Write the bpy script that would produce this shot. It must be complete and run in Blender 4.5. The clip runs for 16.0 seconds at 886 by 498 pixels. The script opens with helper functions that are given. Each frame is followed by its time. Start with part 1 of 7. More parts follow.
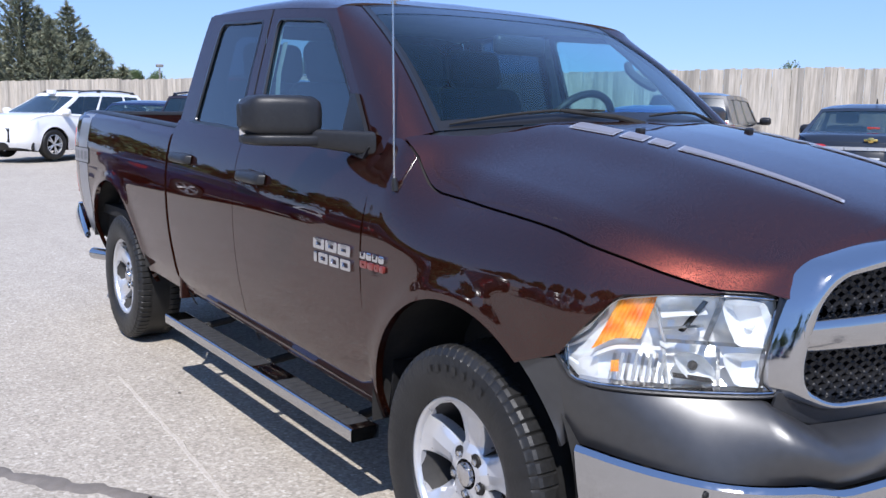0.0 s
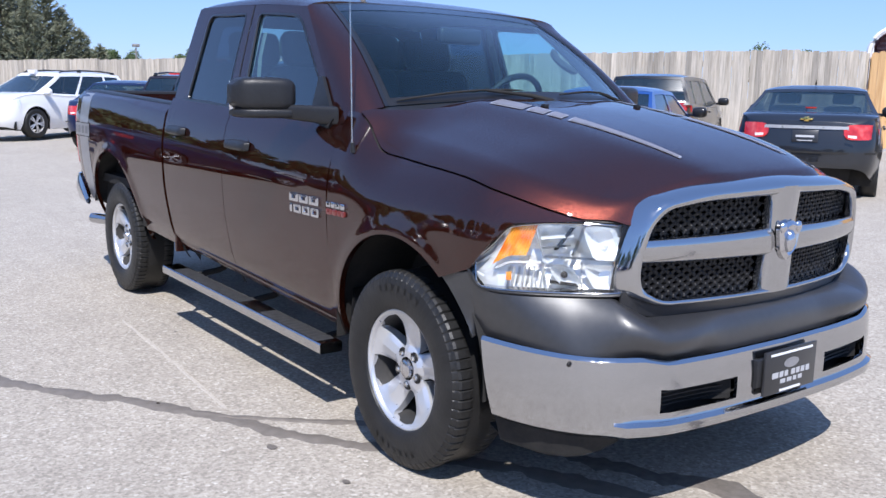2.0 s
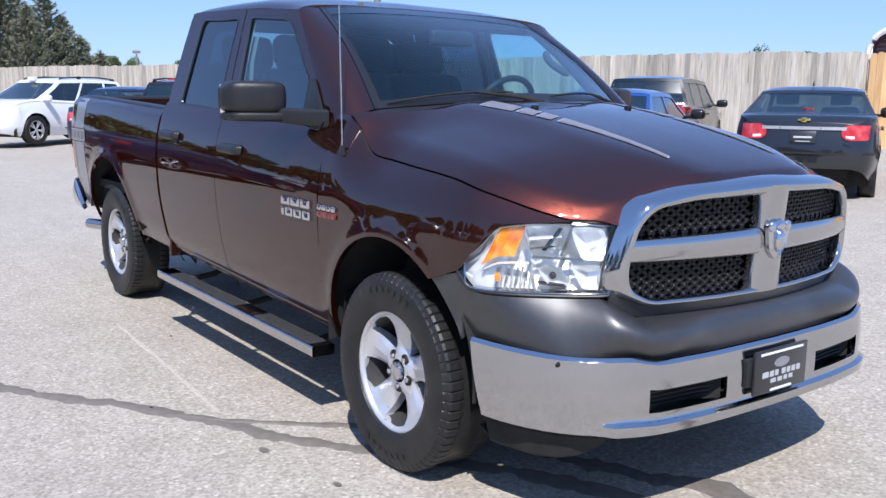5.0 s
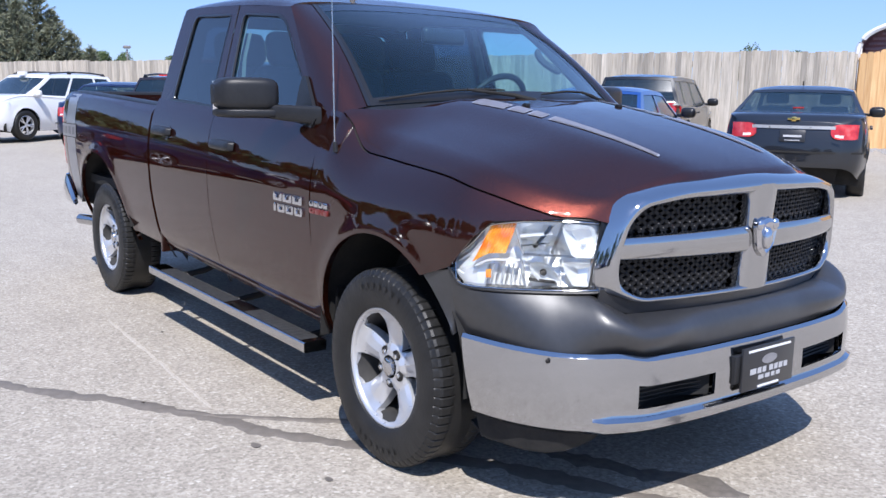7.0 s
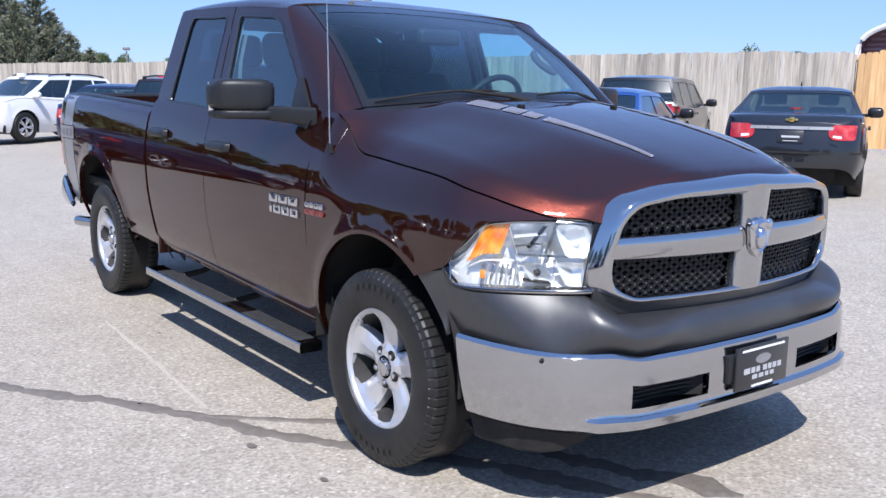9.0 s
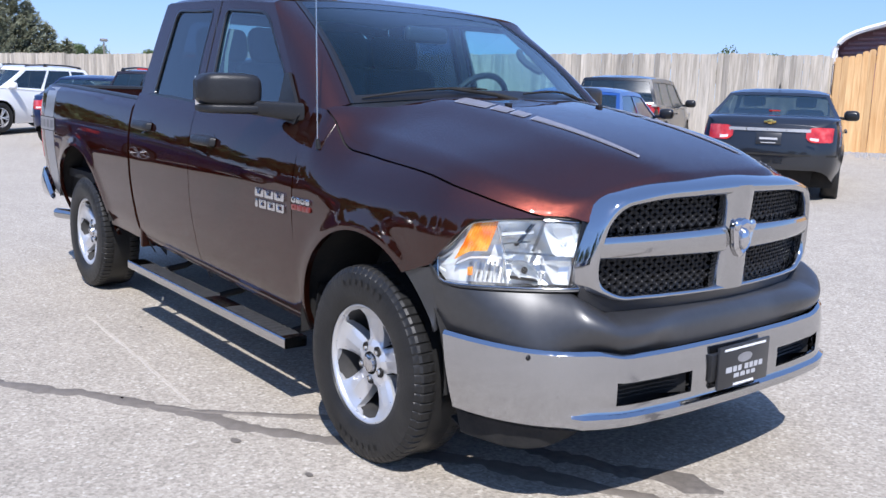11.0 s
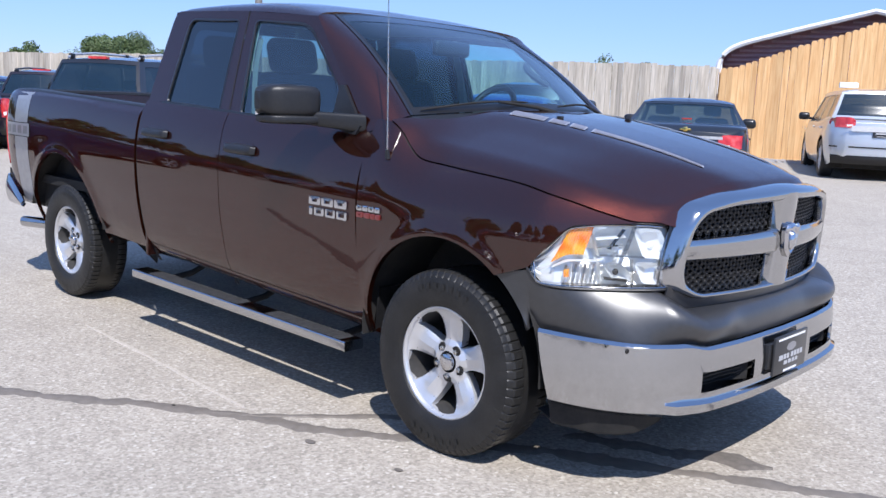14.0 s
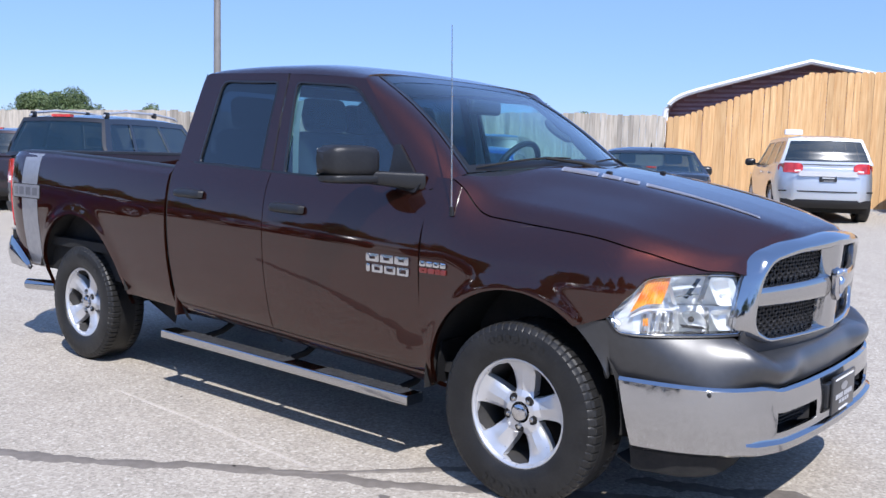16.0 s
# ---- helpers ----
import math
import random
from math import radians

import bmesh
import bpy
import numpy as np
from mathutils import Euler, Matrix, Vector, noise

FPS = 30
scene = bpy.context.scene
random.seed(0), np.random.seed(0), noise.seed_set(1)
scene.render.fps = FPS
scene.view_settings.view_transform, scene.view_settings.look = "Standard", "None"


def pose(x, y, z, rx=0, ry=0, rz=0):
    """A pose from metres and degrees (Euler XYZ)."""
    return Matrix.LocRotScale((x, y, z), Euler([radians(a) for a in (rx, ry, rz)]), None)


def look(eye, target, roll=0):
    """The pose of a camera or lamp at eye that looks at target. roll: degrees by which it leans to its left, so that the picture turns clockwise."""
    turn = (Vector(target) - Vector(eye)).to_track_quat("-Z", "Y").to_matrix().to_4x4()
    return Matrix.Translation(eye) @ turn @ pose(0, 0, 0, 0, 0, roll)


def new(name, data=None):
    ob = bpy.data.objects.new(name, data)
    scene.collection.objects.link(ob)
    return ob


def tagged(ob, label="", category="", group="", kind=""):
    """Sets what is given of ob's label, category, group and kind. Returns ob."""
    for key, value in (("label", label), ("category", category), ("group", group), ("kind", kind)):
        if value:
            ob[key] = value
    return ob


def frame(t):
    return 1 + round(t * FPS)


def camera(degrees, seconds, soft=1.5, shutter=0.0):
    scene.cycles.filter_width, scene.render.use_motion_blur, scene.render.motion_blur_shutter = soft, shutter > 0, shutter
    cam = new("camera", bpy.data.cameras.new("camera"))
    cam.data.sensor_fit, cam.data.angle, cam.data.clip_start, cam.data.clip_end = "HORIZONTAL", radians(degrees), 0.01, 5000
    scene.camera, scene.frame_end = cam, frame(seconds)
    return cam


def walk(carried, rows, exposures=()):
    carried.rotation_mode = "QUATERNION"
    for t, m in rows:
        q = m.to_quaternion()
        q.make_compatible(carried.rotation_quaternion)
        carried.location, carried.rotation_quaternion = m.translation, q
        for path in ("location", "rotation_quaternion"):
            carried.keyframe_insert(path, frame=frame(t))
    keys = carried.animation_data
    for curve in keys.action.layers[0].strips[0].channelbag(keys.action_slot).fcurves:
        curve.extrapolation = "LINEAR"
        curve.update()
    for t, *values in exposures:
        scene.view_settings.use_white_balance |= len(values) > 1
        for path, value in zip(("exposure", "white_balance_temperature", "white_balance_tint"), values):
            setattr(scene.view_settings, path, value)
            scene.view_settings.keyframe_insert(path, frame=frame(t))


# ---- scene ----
cam = camera(52.6, 16.0)
PATH = [
    (0, (2.001, -2.427, 1.421), (0.385, -1.288, 1.118), 1.0),
    (0.5, (2.255, -2.645, 1.429), (0.667, -1.467, 1.128), 1.4),
    (1, (2.419, -2.715, 1.436), (0.861, -1.493, 1.157), 0.8),
    (1.5, (2.599, -2.744, 1.434), (1.032, -1.537, 1.135), 1.0),
    (2, (2.732, -2.788, 1.418), (1.15, -1.614, 1.074), 1.1),
    (2.5, (2.768, -2.778, 1.422), (1.181, -1.609, 1.079), 0.7),
    (3, (2.776, -2.761, 1.423), (1.183, -1.599, 1.087), 0.6),
    (3.5, (2.768, -2.755, 1.421), (1.173, -1.594, 1.095), 0.6),
    (4, (2.758, -2.749, 1.413), (1.165, -1.585, 1.085), 0.6),
    (6.5, (2.768, -2.764, 1.409), (1.192, -1.582, 1.066), 0.9),
    (7, (2.776, -2.768, 1.412), (1.203, -1.581, 1.071), 1.0),
    (7.5, (2.795, -2.774, 1.41), (1.224, -1.582, 1.075), 1.1),
    (8, (2.798, -2.762, 1.41), (1.226, -1.571, 1.077), 1.0),
    (8.5, (2.796, -2.756, 1.412), (1.222, -1.57, 1.073), 0.9),
    (10.8, (2.791, -2.785, 1.408), (1.238, -1.57, 1.071), 1.6),
    (11, (2.787, -2.795, 1.414), (1.245, -1.569, 1.07), 1.8),
    (11.5, (2.76, -2.92, 1.416), (1.233, -1.672, 1.082), 2.0),
    (12, (2.717, -3.135, 1.424), (1.233, -1.833, 1.103), 0.5),
    (12.5, (2.66, -3.209, 1.417), (1.216, -1.86, 1.108), 1.2),
    (13, (2.513, -3.273, 1.424), (1.102, -1.894, 1.095), 2.7),
    (13.5, (2.41, -3.336, 1.431), (1.013, -1.943, 1.1), 1.8),
    (14, (2.413, -3.516, 1.427), (1.056, -2.084, 1.1), 2.4),
    (14.5, (2.438, -3.756, 1.435), (1.089, -2.317, 1.106), 1.6),
    (15, (2.372, -3.826, 1.432), (1.032, -2.372, 1.127), 2.4),
    (15.5, (2.189, -3.893, 1.438), (0.869, -2.419, 1.146), 2.3),
    (16, (2.074, -3.957, 1.446), (0.809, -2.423, 1.232), 1.5),
]
walk(cam, [(t, look(eye, target, roll)) for t, eye, target, roll in PATH], [(0.0, 0.31, 6050, 13), (16.0, 0.31, 6050, 13)])

# ---- light ----
world = bpy.data.worlds.new("clear_sky")
scene.world = world
world.use_nodes = True
wn = world.node_tree
sky = wn.nodes.new("ShaderNodeTexSky")
sky.sky_type = "NISHITA"
sky.sun_disc = False
sky.sun_elevation, sky.sun_rotation = radians(51.5), radians(125.7)
sky.air_density, sky.dust_density, sky.ozone_density, sky.altitude = 1.0, 0.0, 4.5, 0
tint = wn.nodes.new("ShaderNodeMix")
tint.data_type, tint.blend_type = "RGBA", "MULTIPLY"
tint.inputs[0].default_value, tint.inputs[7].default_value = 1.0, (0.88, 0.94, 1.08, 1)
wn.links.new(sky.outputs[0], tint.inputs[6])
haze_mix = wn.nodes.new("ShaderNodeMix")
haze_mix.data_type = "RGBA"
haze_mix.inputs[0].default_value, haze_mix.inputs[7].default_value = 0.55, (2.85, 4.6, 8.9, 1)
wn.links.new(tint.outputs[2], haze_mix.inputs[6])
wn.links.new(haze_mix.outputs[2], wn.nodes["Background"].inputs[0])
wn.nodes["Background"].inputs[1].default_value = 0.105
sun = new("sun", bpy.data.lights.new("sun", "SUN"))
sun.data.energy, sun.data.angle, sun.data.color = 5.0, radians(0.53), (1.0, 0.955, 0.89)
sun.matrix_world = look((0.64 * 30, -0.46 * 30, 30), (0, 0, 0))


# ---- materials ----
def material(name, colour, rough=0.5, metal=0.0, coat=0.0, **extra):
    m = bpy.data.materials.new(name)
    m.use_nodes = True
    b = m.node_tree.nodes["Principled BSDF"]
    b.inputs["Base Color"].default_value = (*colour, 1)
    b.inputs["Roughness"].default_value = rough
    b.inputs["Metallic"].default_value = metal
    b.inputs["Coat Weight"].default_value = coat
    b.inputs["Coat Roughness"].default_value = 0.03
    for k, v in extra.items():
        b.inputs[k.replace("_", " ")].default_value = v
    return m


def link(m, a, b):
    m.node_tree.links.new(a, b)


def node(m, kind, **values):
    n = m.node_tree.nodes.new(kind)
    for k, v in values.items():
        n.inputs[k.replace("_", " ")].default_value = v
    return n


def coords(m, scale=(1, 1, 1)):
    c = node(m, "ShaderNodeTexCoord")
    mp = node(m, "ShaderNodeMapping", Scale=scale)
    link(m, c.outputs["Object"], mp.inputs[0])
    return mp.outputs[0]


def noise_tex(m, scale, detail=4, vec=None, rough=0.5):
    n = node(m, "ShaderNodeTexNoise", Scale=scale, Detail=detail, Roughness=rough)
    link(m, vec if vec is not None else coords(m), n.inputs["Vector"])
    return n.outputs["Fac"]


def ramp(m, fac, *stops):
    r = node(m, "ShaderNodeValToRGB")
    e = r.color_ramp.elements
    while len(e) < len(stops):
        e.new(0.5)
    for s, (p, c) in zip(e, stops):
        s.position, s.color = p, (*c, 1) if len(c) == 3 else c
    link(m, fac, r.inputs[0])
    return r.outputs[0]


def mixed(m, fac, a, b, mode="MIX"):
    n = node(m, "ShaderNodeMix")
    n.data_type, n.blend_type = "RGBA", mode
    for sock, v in ((n.inputs[0], fac), (n.inputs[6], a), (n.inputs[7], b)):
        if isinstance(v, (int, float)):
            sock.default_value = v
        elif isinstance(v, tuple):
            sock.default_value = (*v, 1)
        else:
            link(m, v, sock)
    return n.outputs[2]


def bsdf(m):
    return m.node_tree.nodes["Principled BSDF"]


def bump(m, height, strength=0.3, distance=0.01):
    b = node(m, "ShaderNodeBump", Strength=strength, Distance=distance)
    link(m, height, b.inputs["Height"])
    link(m, b.outputs[0], bsdf(m).inputs["Normal"])


def grey(v):
    return (v, v, v)


def varied(name, lo, hi, scale, rough=0.5, metal=0.0, coat=0.0, bumpy=0.0, fine=0.0, stretch=(1, 1, 1)):
    """A surface whose colour wanders between two tones at two scales."""
    m = material(name, lo, rough, metal, coat)
    v = coords(m, stretch)
    n1, n2 = noise_tex(m, scale, 5, v), noise_tex(m, scale * 9, 3, v)
    c = ramp(m, n1, (0.3, lo), (0.7, hi))
    c = mixed(m, 0.35, c, ramp(m, n2, (0.3, lo), (0.7, hi)))
    link(m, c, bsdf(m).inputs["Base Color"])
    link(m, ramp(m, n2, (0.2, grey(max(0, rough - 0.06))), (0.8, grey(min(1, rough + 0.08)))), bsdf(m).inputs["Roughness"])
    if bumpy:
        bump(m, n2, bumpy, 0.004)
    return m


def glass_mat(name, tint, gloss=1.0, rough=0.012, haze=0.03, least=0.075):
    m = bpy.data.materials.new(name)
    m.use_nodes = True
    t = m.node_tree
    t.nodes.remove(t.nodes["Principled BSDF"])
    clear = node(m, "ShaderNodeBsdfTransparent", Color=(*tint, 1))
    shine = node(m, "ShaderNodeBsdfGlossy", Roughness=rough, Color=(gloss, gloss, gloss, 1))
    lw = node(m, "ShaderNodeLayerWeight", Blend=0.5)
    pw = node(m, "ShaderNodeMath")
    pw.operation, pw.inputs[1].default_value = "POWER", 4.5
    link(m, lw.outputs["Facing"], pw.inputs[0])
    fr = node(m, "ShaderNodeMath")
    fr.operation, fr.inputs[1].default_value, fr.inputs[2].default_value = "MULTIPLY_ADD", 0.90, least
    link(m, pw.outputs[0], fr.inputs[0])
    mx = node(m, "ShaderNodeMixShader")
    # blue diffuse share paints the sky's veil of reflection onto the glass
    dust_haze = node(m, "ShaderNodeBsdfDiffuse", Color=(0.13, 0.42, 0.66, 1))
    veil = node(m, "ShaderNodeMixShader", Fac=haze)
    link(m, clear.outputs[0], veil.inputs[1])
    link(m, dust_haze.outputs[0], veil.inputs[2])
    link(m, fr.outputs[0], mx.inputs[0])
    link(m, veil.outputs[0], mx.inputs[1])
    link(m, shine.outputs[0], mx.inputs[2])
    link(m, mx.outputs[0], t.nodes["Material Output"].inputs[0])
    return m


def paint(name, flake, rough=0.42, metal=0.8, dust_haze=0.12):
    m = material(name, flake, rough, metal, 1.0)
    v = coords(m)
    d = noise_tex(m, 3.0, 6, v, 0.6)
    f = node(m, "ShaderNodeTexVoronoi", Scale=900)
    link(m, v, f.inputs["Vector"])
    c = mixed(m, 0.16, flake, f.outputs["Color"], "OVERLAY")
    link(m, c, bsdf(m).inputs["Base Color"])
    link(m, ramp(m, d, (0.3, grey(0.006)), (0.8, grey(0.006 + dust_haze * 0.12))), bsdf(m).inputs["Coat Roughness"])
    return m


BROWN = paint("brown_metallic_paint", (0.050, 0.0135, 0.0077), 0.34, 0.93)
flakes = [n for n in BROWN.node_tree.nodes if n.type == "TEX_VORONOI"][0]
link(BROWN, ramp(BROWN, flakes.outputs["Color"], (0.30, grey(0.30)), (0.55, grey(0.50)), (0.75, grey(0.68))), bsdf(BROWN).inputs["Roughness"])
bsdf(BROWN).inputs["Specular IOR Level"].default_value = 0.0
bsdf(BROWN).inputs["Coat IOR"].default_value = 1.62
bsdf(BROWN).inputs["Specular Tint"].default_value = (0.42, 0.26, 0.24, 1)
CHROME = material("chrome", (0.49, 0.49, 0.495), 0.05, 1.0)
link(CHROME, ramp(CHROME, noise_tex(CHROME, 26, 6), (0.35, grey(0.035)), (0.75, grey(0.16))), bsdf(CHROME).inputs["Roughness"])
bump(CHROME, noise_tex(CHROME, 38, 3), 0.10, 0.003)
GREY_COVER = varied("graphite_bumper_cover", (0.021, 0.021, 0.023), (0.032, 0.032, 0.034), 40, 0.42, 0.1, 0.85, 0.06)
bsdf(GREY_COVER).inputs["Coat Roughness"].default_value = 0.34
BLACK_PLASTIC = varied("black_plastic", (0.011, 0.011, 0.012), (0.020, 0.020, 0.021), 60, 0.38, 0, 0, 0.15)
bsdf(BLACK_PLASTIC).inputs["Specular IOR Level"].default_value = 0.4
GLOSS_BLACK = material("gloss_black", (0.012, 0.012, 0.013), 0.28)
DARK = varied("underbody_black", (0.022, 0.022, 0.023), (0.042, 0.040, 0.037), 8, 0.9)
bsdf(DARK).inputs["Specular IOR Level"].default_value = 0.08
RUBBER = varied("tyre_rubber", (0.009, 0.009, 0.009), (0.024, 0.023, 0.022), 9, 0.46, 0, 0, 0.2)
bsdf(RUBBER).inputs["Specular IOR Level"].default_value = 0.35
ALLOY = varied("silver_alloy", (0.58, 0.58, 0.59), (0.67, 0.67, 0.68), 3, 0.30, 0.62, 0.4)
STEEL = material("bare_steel", (0.55, 0.54, 0.52), 0.25, 1.0)
DISC = material("brake_disc", (0.030, 0.028, 0.027), 0.55, 0.7)
GLASS = glass_mat("clear_window_glass", (0.50, 0.74, 0.79), haze=0.014, least=0.115)
SCREEN = glass_mat("windscreen_glass", (0.62, 0.86, 0.90), haze=0.012, least=0.045)
PRIVACY = glass_mat("privacy_glass", (0.035, 0.06, 0.10), haze=0.010, least=0.095)
LENS = glass_mat("clear_lens", (0.96, 0.97, 0.98), haze=0.0)
SEAT = varied("charcoal_cloth", (0.018, 0.020, 0.026), (0.034, 0.036, 0.044), 50, 0.9, 0, 0, 0.3)
TRIM = varied("grey_cabin_trim", (0.42, 0.42, 0.40), (0.52, 0.52, 0.50), 20, 0.8)
DASH = varied("dark_dash", (0.03, 0.032, 0.036), (0.05, 0.052, 0.055), 60, 0.7, 0, 0, 0.2)
AMBER = material("amber_lens", (1.0, 0.30, 0.01), 0.12, 0, 1.0, Transmission_Weight=0.15)
link(AMBER, ramp(AMBER, noise_tex(AMBER, 19, 3), (0.36, (0.92, 0.19, 0.006)), (0.52, (1.0, 0.34, 0.015)), (0.66, (1.0, 0.55, 0.07))), bsdf(AMBER).inputs["Base Color"])
RED_LENS = material("red_lens", (0.50, 0.020, 0.016), 0.10, 0, 1.0)
link(RED_LENS, ramp(RED_LENS, noise_tex(RED_LENS, 7, 2), (0.35, (0.36, 0.012, 0.012)), (0.55, (0.55, 0.035, 0.03)), (0.70, (0.62, 0.10, 0.085))), bsdf(RED_LENS).inputs["Base Color"])
WHITE_LENS = material("pale_lens", (0.75, 0.75, 0.75), 0.1, 0, 1.0)
REFLECTOR = material("lamp_reflector", (0.93, 0.94, 0.92), 0.2, 0.38)
link(REFLECTOR, ramp(REFLECTOR, noise_tex(REFLECTOR, 30, 3), (0.3, grey(0.10)), (0.7, grey(0.26))), bsdf(REFLECTOR).inputs["Roughness"])
STRIPE_SILVER = varied("silver_vinyl", (0.24, 0.24, 0.255), (0.33, 0.33, 0.345), 25, 0.32, 0.4, 0.3)
EMBLEM_GREY = varied("grey_vinyl", (0.13, 0.13, 0.14), (0.19, 0.19, 0.20), 25, 0.35, 0.3, 0.3)
STRIPE_FILL = varied("warm_grey_vinyl", (0.20, 0.175, 0.17), (0.27, 0.24, 0.235), 25, 0.35, 0.2, 0.3)
STRIPE_PALE = varied("pale_silver_vinyl", (0.36, 0.35, 0.37), (0.46, 0.45, 0.47), 25, 0.35, 0.3, 0.3)
BADGE = material("badge_silver", (0.60, 0.60, 0.62), 0.14, 1.0)
BADGE_ORANGE = material("badge_orange", (0.20, 0.035, 0.03), 0.3, 0.2, 0.5)
WHITE_INK = material("white_print", (0.75, 0.75, 0.75), 0.5)
PALE_INK = material("pale_print", (0.42, 0.42, 0.43), 0.5)
PAD_GREY = varied("step_pad_rubber", (0.022, 0.022, 0.023), (0.045, 0.045, 0.046), 30, 0.7, 0, 0, 0.2)
bsdf(PAD_GREY).inputs["Specular IOR Level"].default_value = 0.15
PLATE_BLACK = material("plate_black", (0.02, 0.02, 0.022), 0.35, 0, 0.3)


# ---- mesh helpers ----
def part(name, bm, mat, parent, label="", smooth=True, angle=35):
    """Links a bmesh as one mesh object under a thing or a part."""
    bmesh.ops.remove_doubles(bm, verts=bm.verts, dist=0.0002)
    bmesh.ops.recalc_face_normals(bm, faces=bm.faces)
    me = bpy.data.meshes.new(name)
    bm.to_mesh(me)
    bm.free()
    return from_mesh(name, me, mat, parent, label, smooth, angle)


def from_mesh(name, me, mat, parent, label="", smooth=True, angle=35):
    if smooth:
        me.shade_smooth()
        me.set_sharp_from_angle(angle=radians(angle))
    me.materials.append(mat)
    ob = new(name, me)
    ob.parent = parent
    if label:
        tagged(ob, label)
    return ob


def thing(name, label, category, group="", kind="", at=None):
    ob = new(name)
    ob.empty_display_size = 0.1
    if at is not None:
        ob.matrix_world = at
    return tagged(ob, label, category, group, kind)


def spline(*pts):
    """A smooth curve through points (x, y)."""
    xs, ys = np.array([p[0] for p in pts], float), np.array([p[1] for p in pts], float)
    d = np.diff(ys) / np.diff(xs)
    m = np.empty(len(xs))
    m[0], m[-1] = d[0], d[-1]
    m[1:-1] = [0 if a * b <= 0 else 2 * a * b / (a + b) for a, b in zip(d[:-1], d[1:])]

    def f(x):
        x = min(max(x, xs[0]), xs[-1])
        i = min(int(np.searchsorted(xs, x, side="right")) - 1, len(xs) - 2)
        h = xs[i + 1] - xs[i]
        t = (x - xs[i]) / h
        return float((2 * t ** 3 - 3 * t ** 2 + 1) * ys[i] + (t ** 3 - 2 * t ** 2 + t) * h * m[i] + (3 * t ** 2 - 2 * t ** 3) * ys[i + 1] + (t ** 3 - t ** 2) * h * m[i + 1])
    return f


def smooth01(t):
    t = min(max(t, 0.0), 1.0)
    return t * t * (3 - 2 * t)


def lerp(a, b, t):
    return a + (b - a) * t


def add_grid(bm, f, us, vs, skip=None, closed=False):
    rows = [[bm.verts.new(f(u, v)) for v in vs] for u in us]
    nu = len(us)
    for i in range(nu if closed else nu - 1):
        for j in range(len(vs) - 1):
            if skip and skip(i, j):
                continue
            a, b = rows[i], rows[(i + 1) % nu]
            bm.faces.new((a[j], b[j], b[j + 1], a[j + 1]))
    return rows


def steps(a, b, n):
    return [a + (b - a) * i / n for i in range(n + 1)]


def sheet(name, f, us, vs, mat, parent, label="", thick=0.0, skip=None, angle=35):
    bm = bmesh.new()
    add_grid(bm, f, us, vs, skip)
    ob = part(name, bm, mat, parent, label, True, angle)
    if thick:
        faces_at = [0] * len(ob.data.edges)
        for loop in ob.data.loops:
            faces_at[loop.edge_index] += 1
        for e, k in zip(ob.data.edges, faces_at):
            if k == 1:
                e.use_edge_sharp = True
        s = ob.modifiers.new("thickness", "SOLIDIFY")
        s.thickness, s.offset = abs(thick), -1 if thick > 0 else 1
    return ob


def add_box(bm, x0, x1, y0, y1, z0, z1, bevel=0.0, m=None, seg=2):
    g = bmesh.ops.create_cube(bm, size=1)
    vs = g["verts"]
    bmesh.ops.transform(bm, matrix=Matrix.Translation(((x0 + x1) / 2, (y0 + y1) / 2, (z0 + z1) / 2)) @ Matrix.Diagonal((abs(x1 - x0), abs(y1 - y0), abs(z1 - z0), 1)), verts=vs)
    if bevel:
        es = list({e for v in vs for e in v.link_edges})
        r = bmesh.ops.bevel(bm, geom=es, offset=bevel, segments=seg, affect="EDGES", profile=0.5)
        vs = list({v for f in r["faces"] for v in f.verts} | {v for v in vs if v.is_valid})
    if m is not None:
        bmesh.ops.transform(bm, matrix=m, verts=vs)
    return vs


def box_part(name, x0, x1, y0, y1, z0, z1, mat, parent, label="", bevel=0.0, m=None, seg=2):
    bm = bmesh.new()
    add_box(bm, x0, x1, y0, y1, z0, z1, bevel, m, seg)
    return part(name, bm, mat, parent, label)


def add_tube(bm, pts, radius, n=8, cap=True):
    """A round bar through points; radius: a number or one per point."""
    pts = [Vector(p) for p in pts]
    rad = radius if isinstance(radius, (list, tuple)) else [radius] * len(pts)
    rings = []
    for i, p in enumerate(pts):
        d = (pts[min(i + 1, len(pts) - 1)] - pts[max(i - 1, 0)]).normalized()
        a = d.cross(Vector((0, 0, 1)) if abs(d.z) < 0.9 else Vector((1, 0, 0))).normalized()
        b = d.cross(a)
        rings.append([bm.verts.new(p + rad[i] * (math.cos(2 * math.pi * k / n) * a + math.sin(2 * math.pi * k / n) * b)) for k in range(n)])
    for r, s in zip(rings[:-1], rings[1:]):
        for k in range(n):
            bm.faces.new((r[k], r[(k + 1) % n], s[(k + 1) % n], s[k]))
    if cap:
        bm.faces.new(rings[0][::-1])
        bm.faces.new(rings[-1])


def tube_part(name, pts, radius, mat, parent, label="", n=8):
    bm = bmesh.new()
    add_tube(bm, pts, radius, n)
    return part(name, bm, mat, parent, label)


def revolve(bm, prof, n, axis="y", a0=0.0, a1=2 * math.pi):
    """Turns (offset along the axis, radius) pairs round the y axis."""
    full = abs(a1 - a0 - 2 * math.pi) < 1e-6
    us = [a0 + (a1 - a0) * i / n for i in range(n if full else n + 1)]
    return add_grid(bm, lambda a, k: (prof[k][1] * math.cos(a), prof[k][0], prof[k][1] * math.sin(a)), us, range(len(prof)), closed=full)


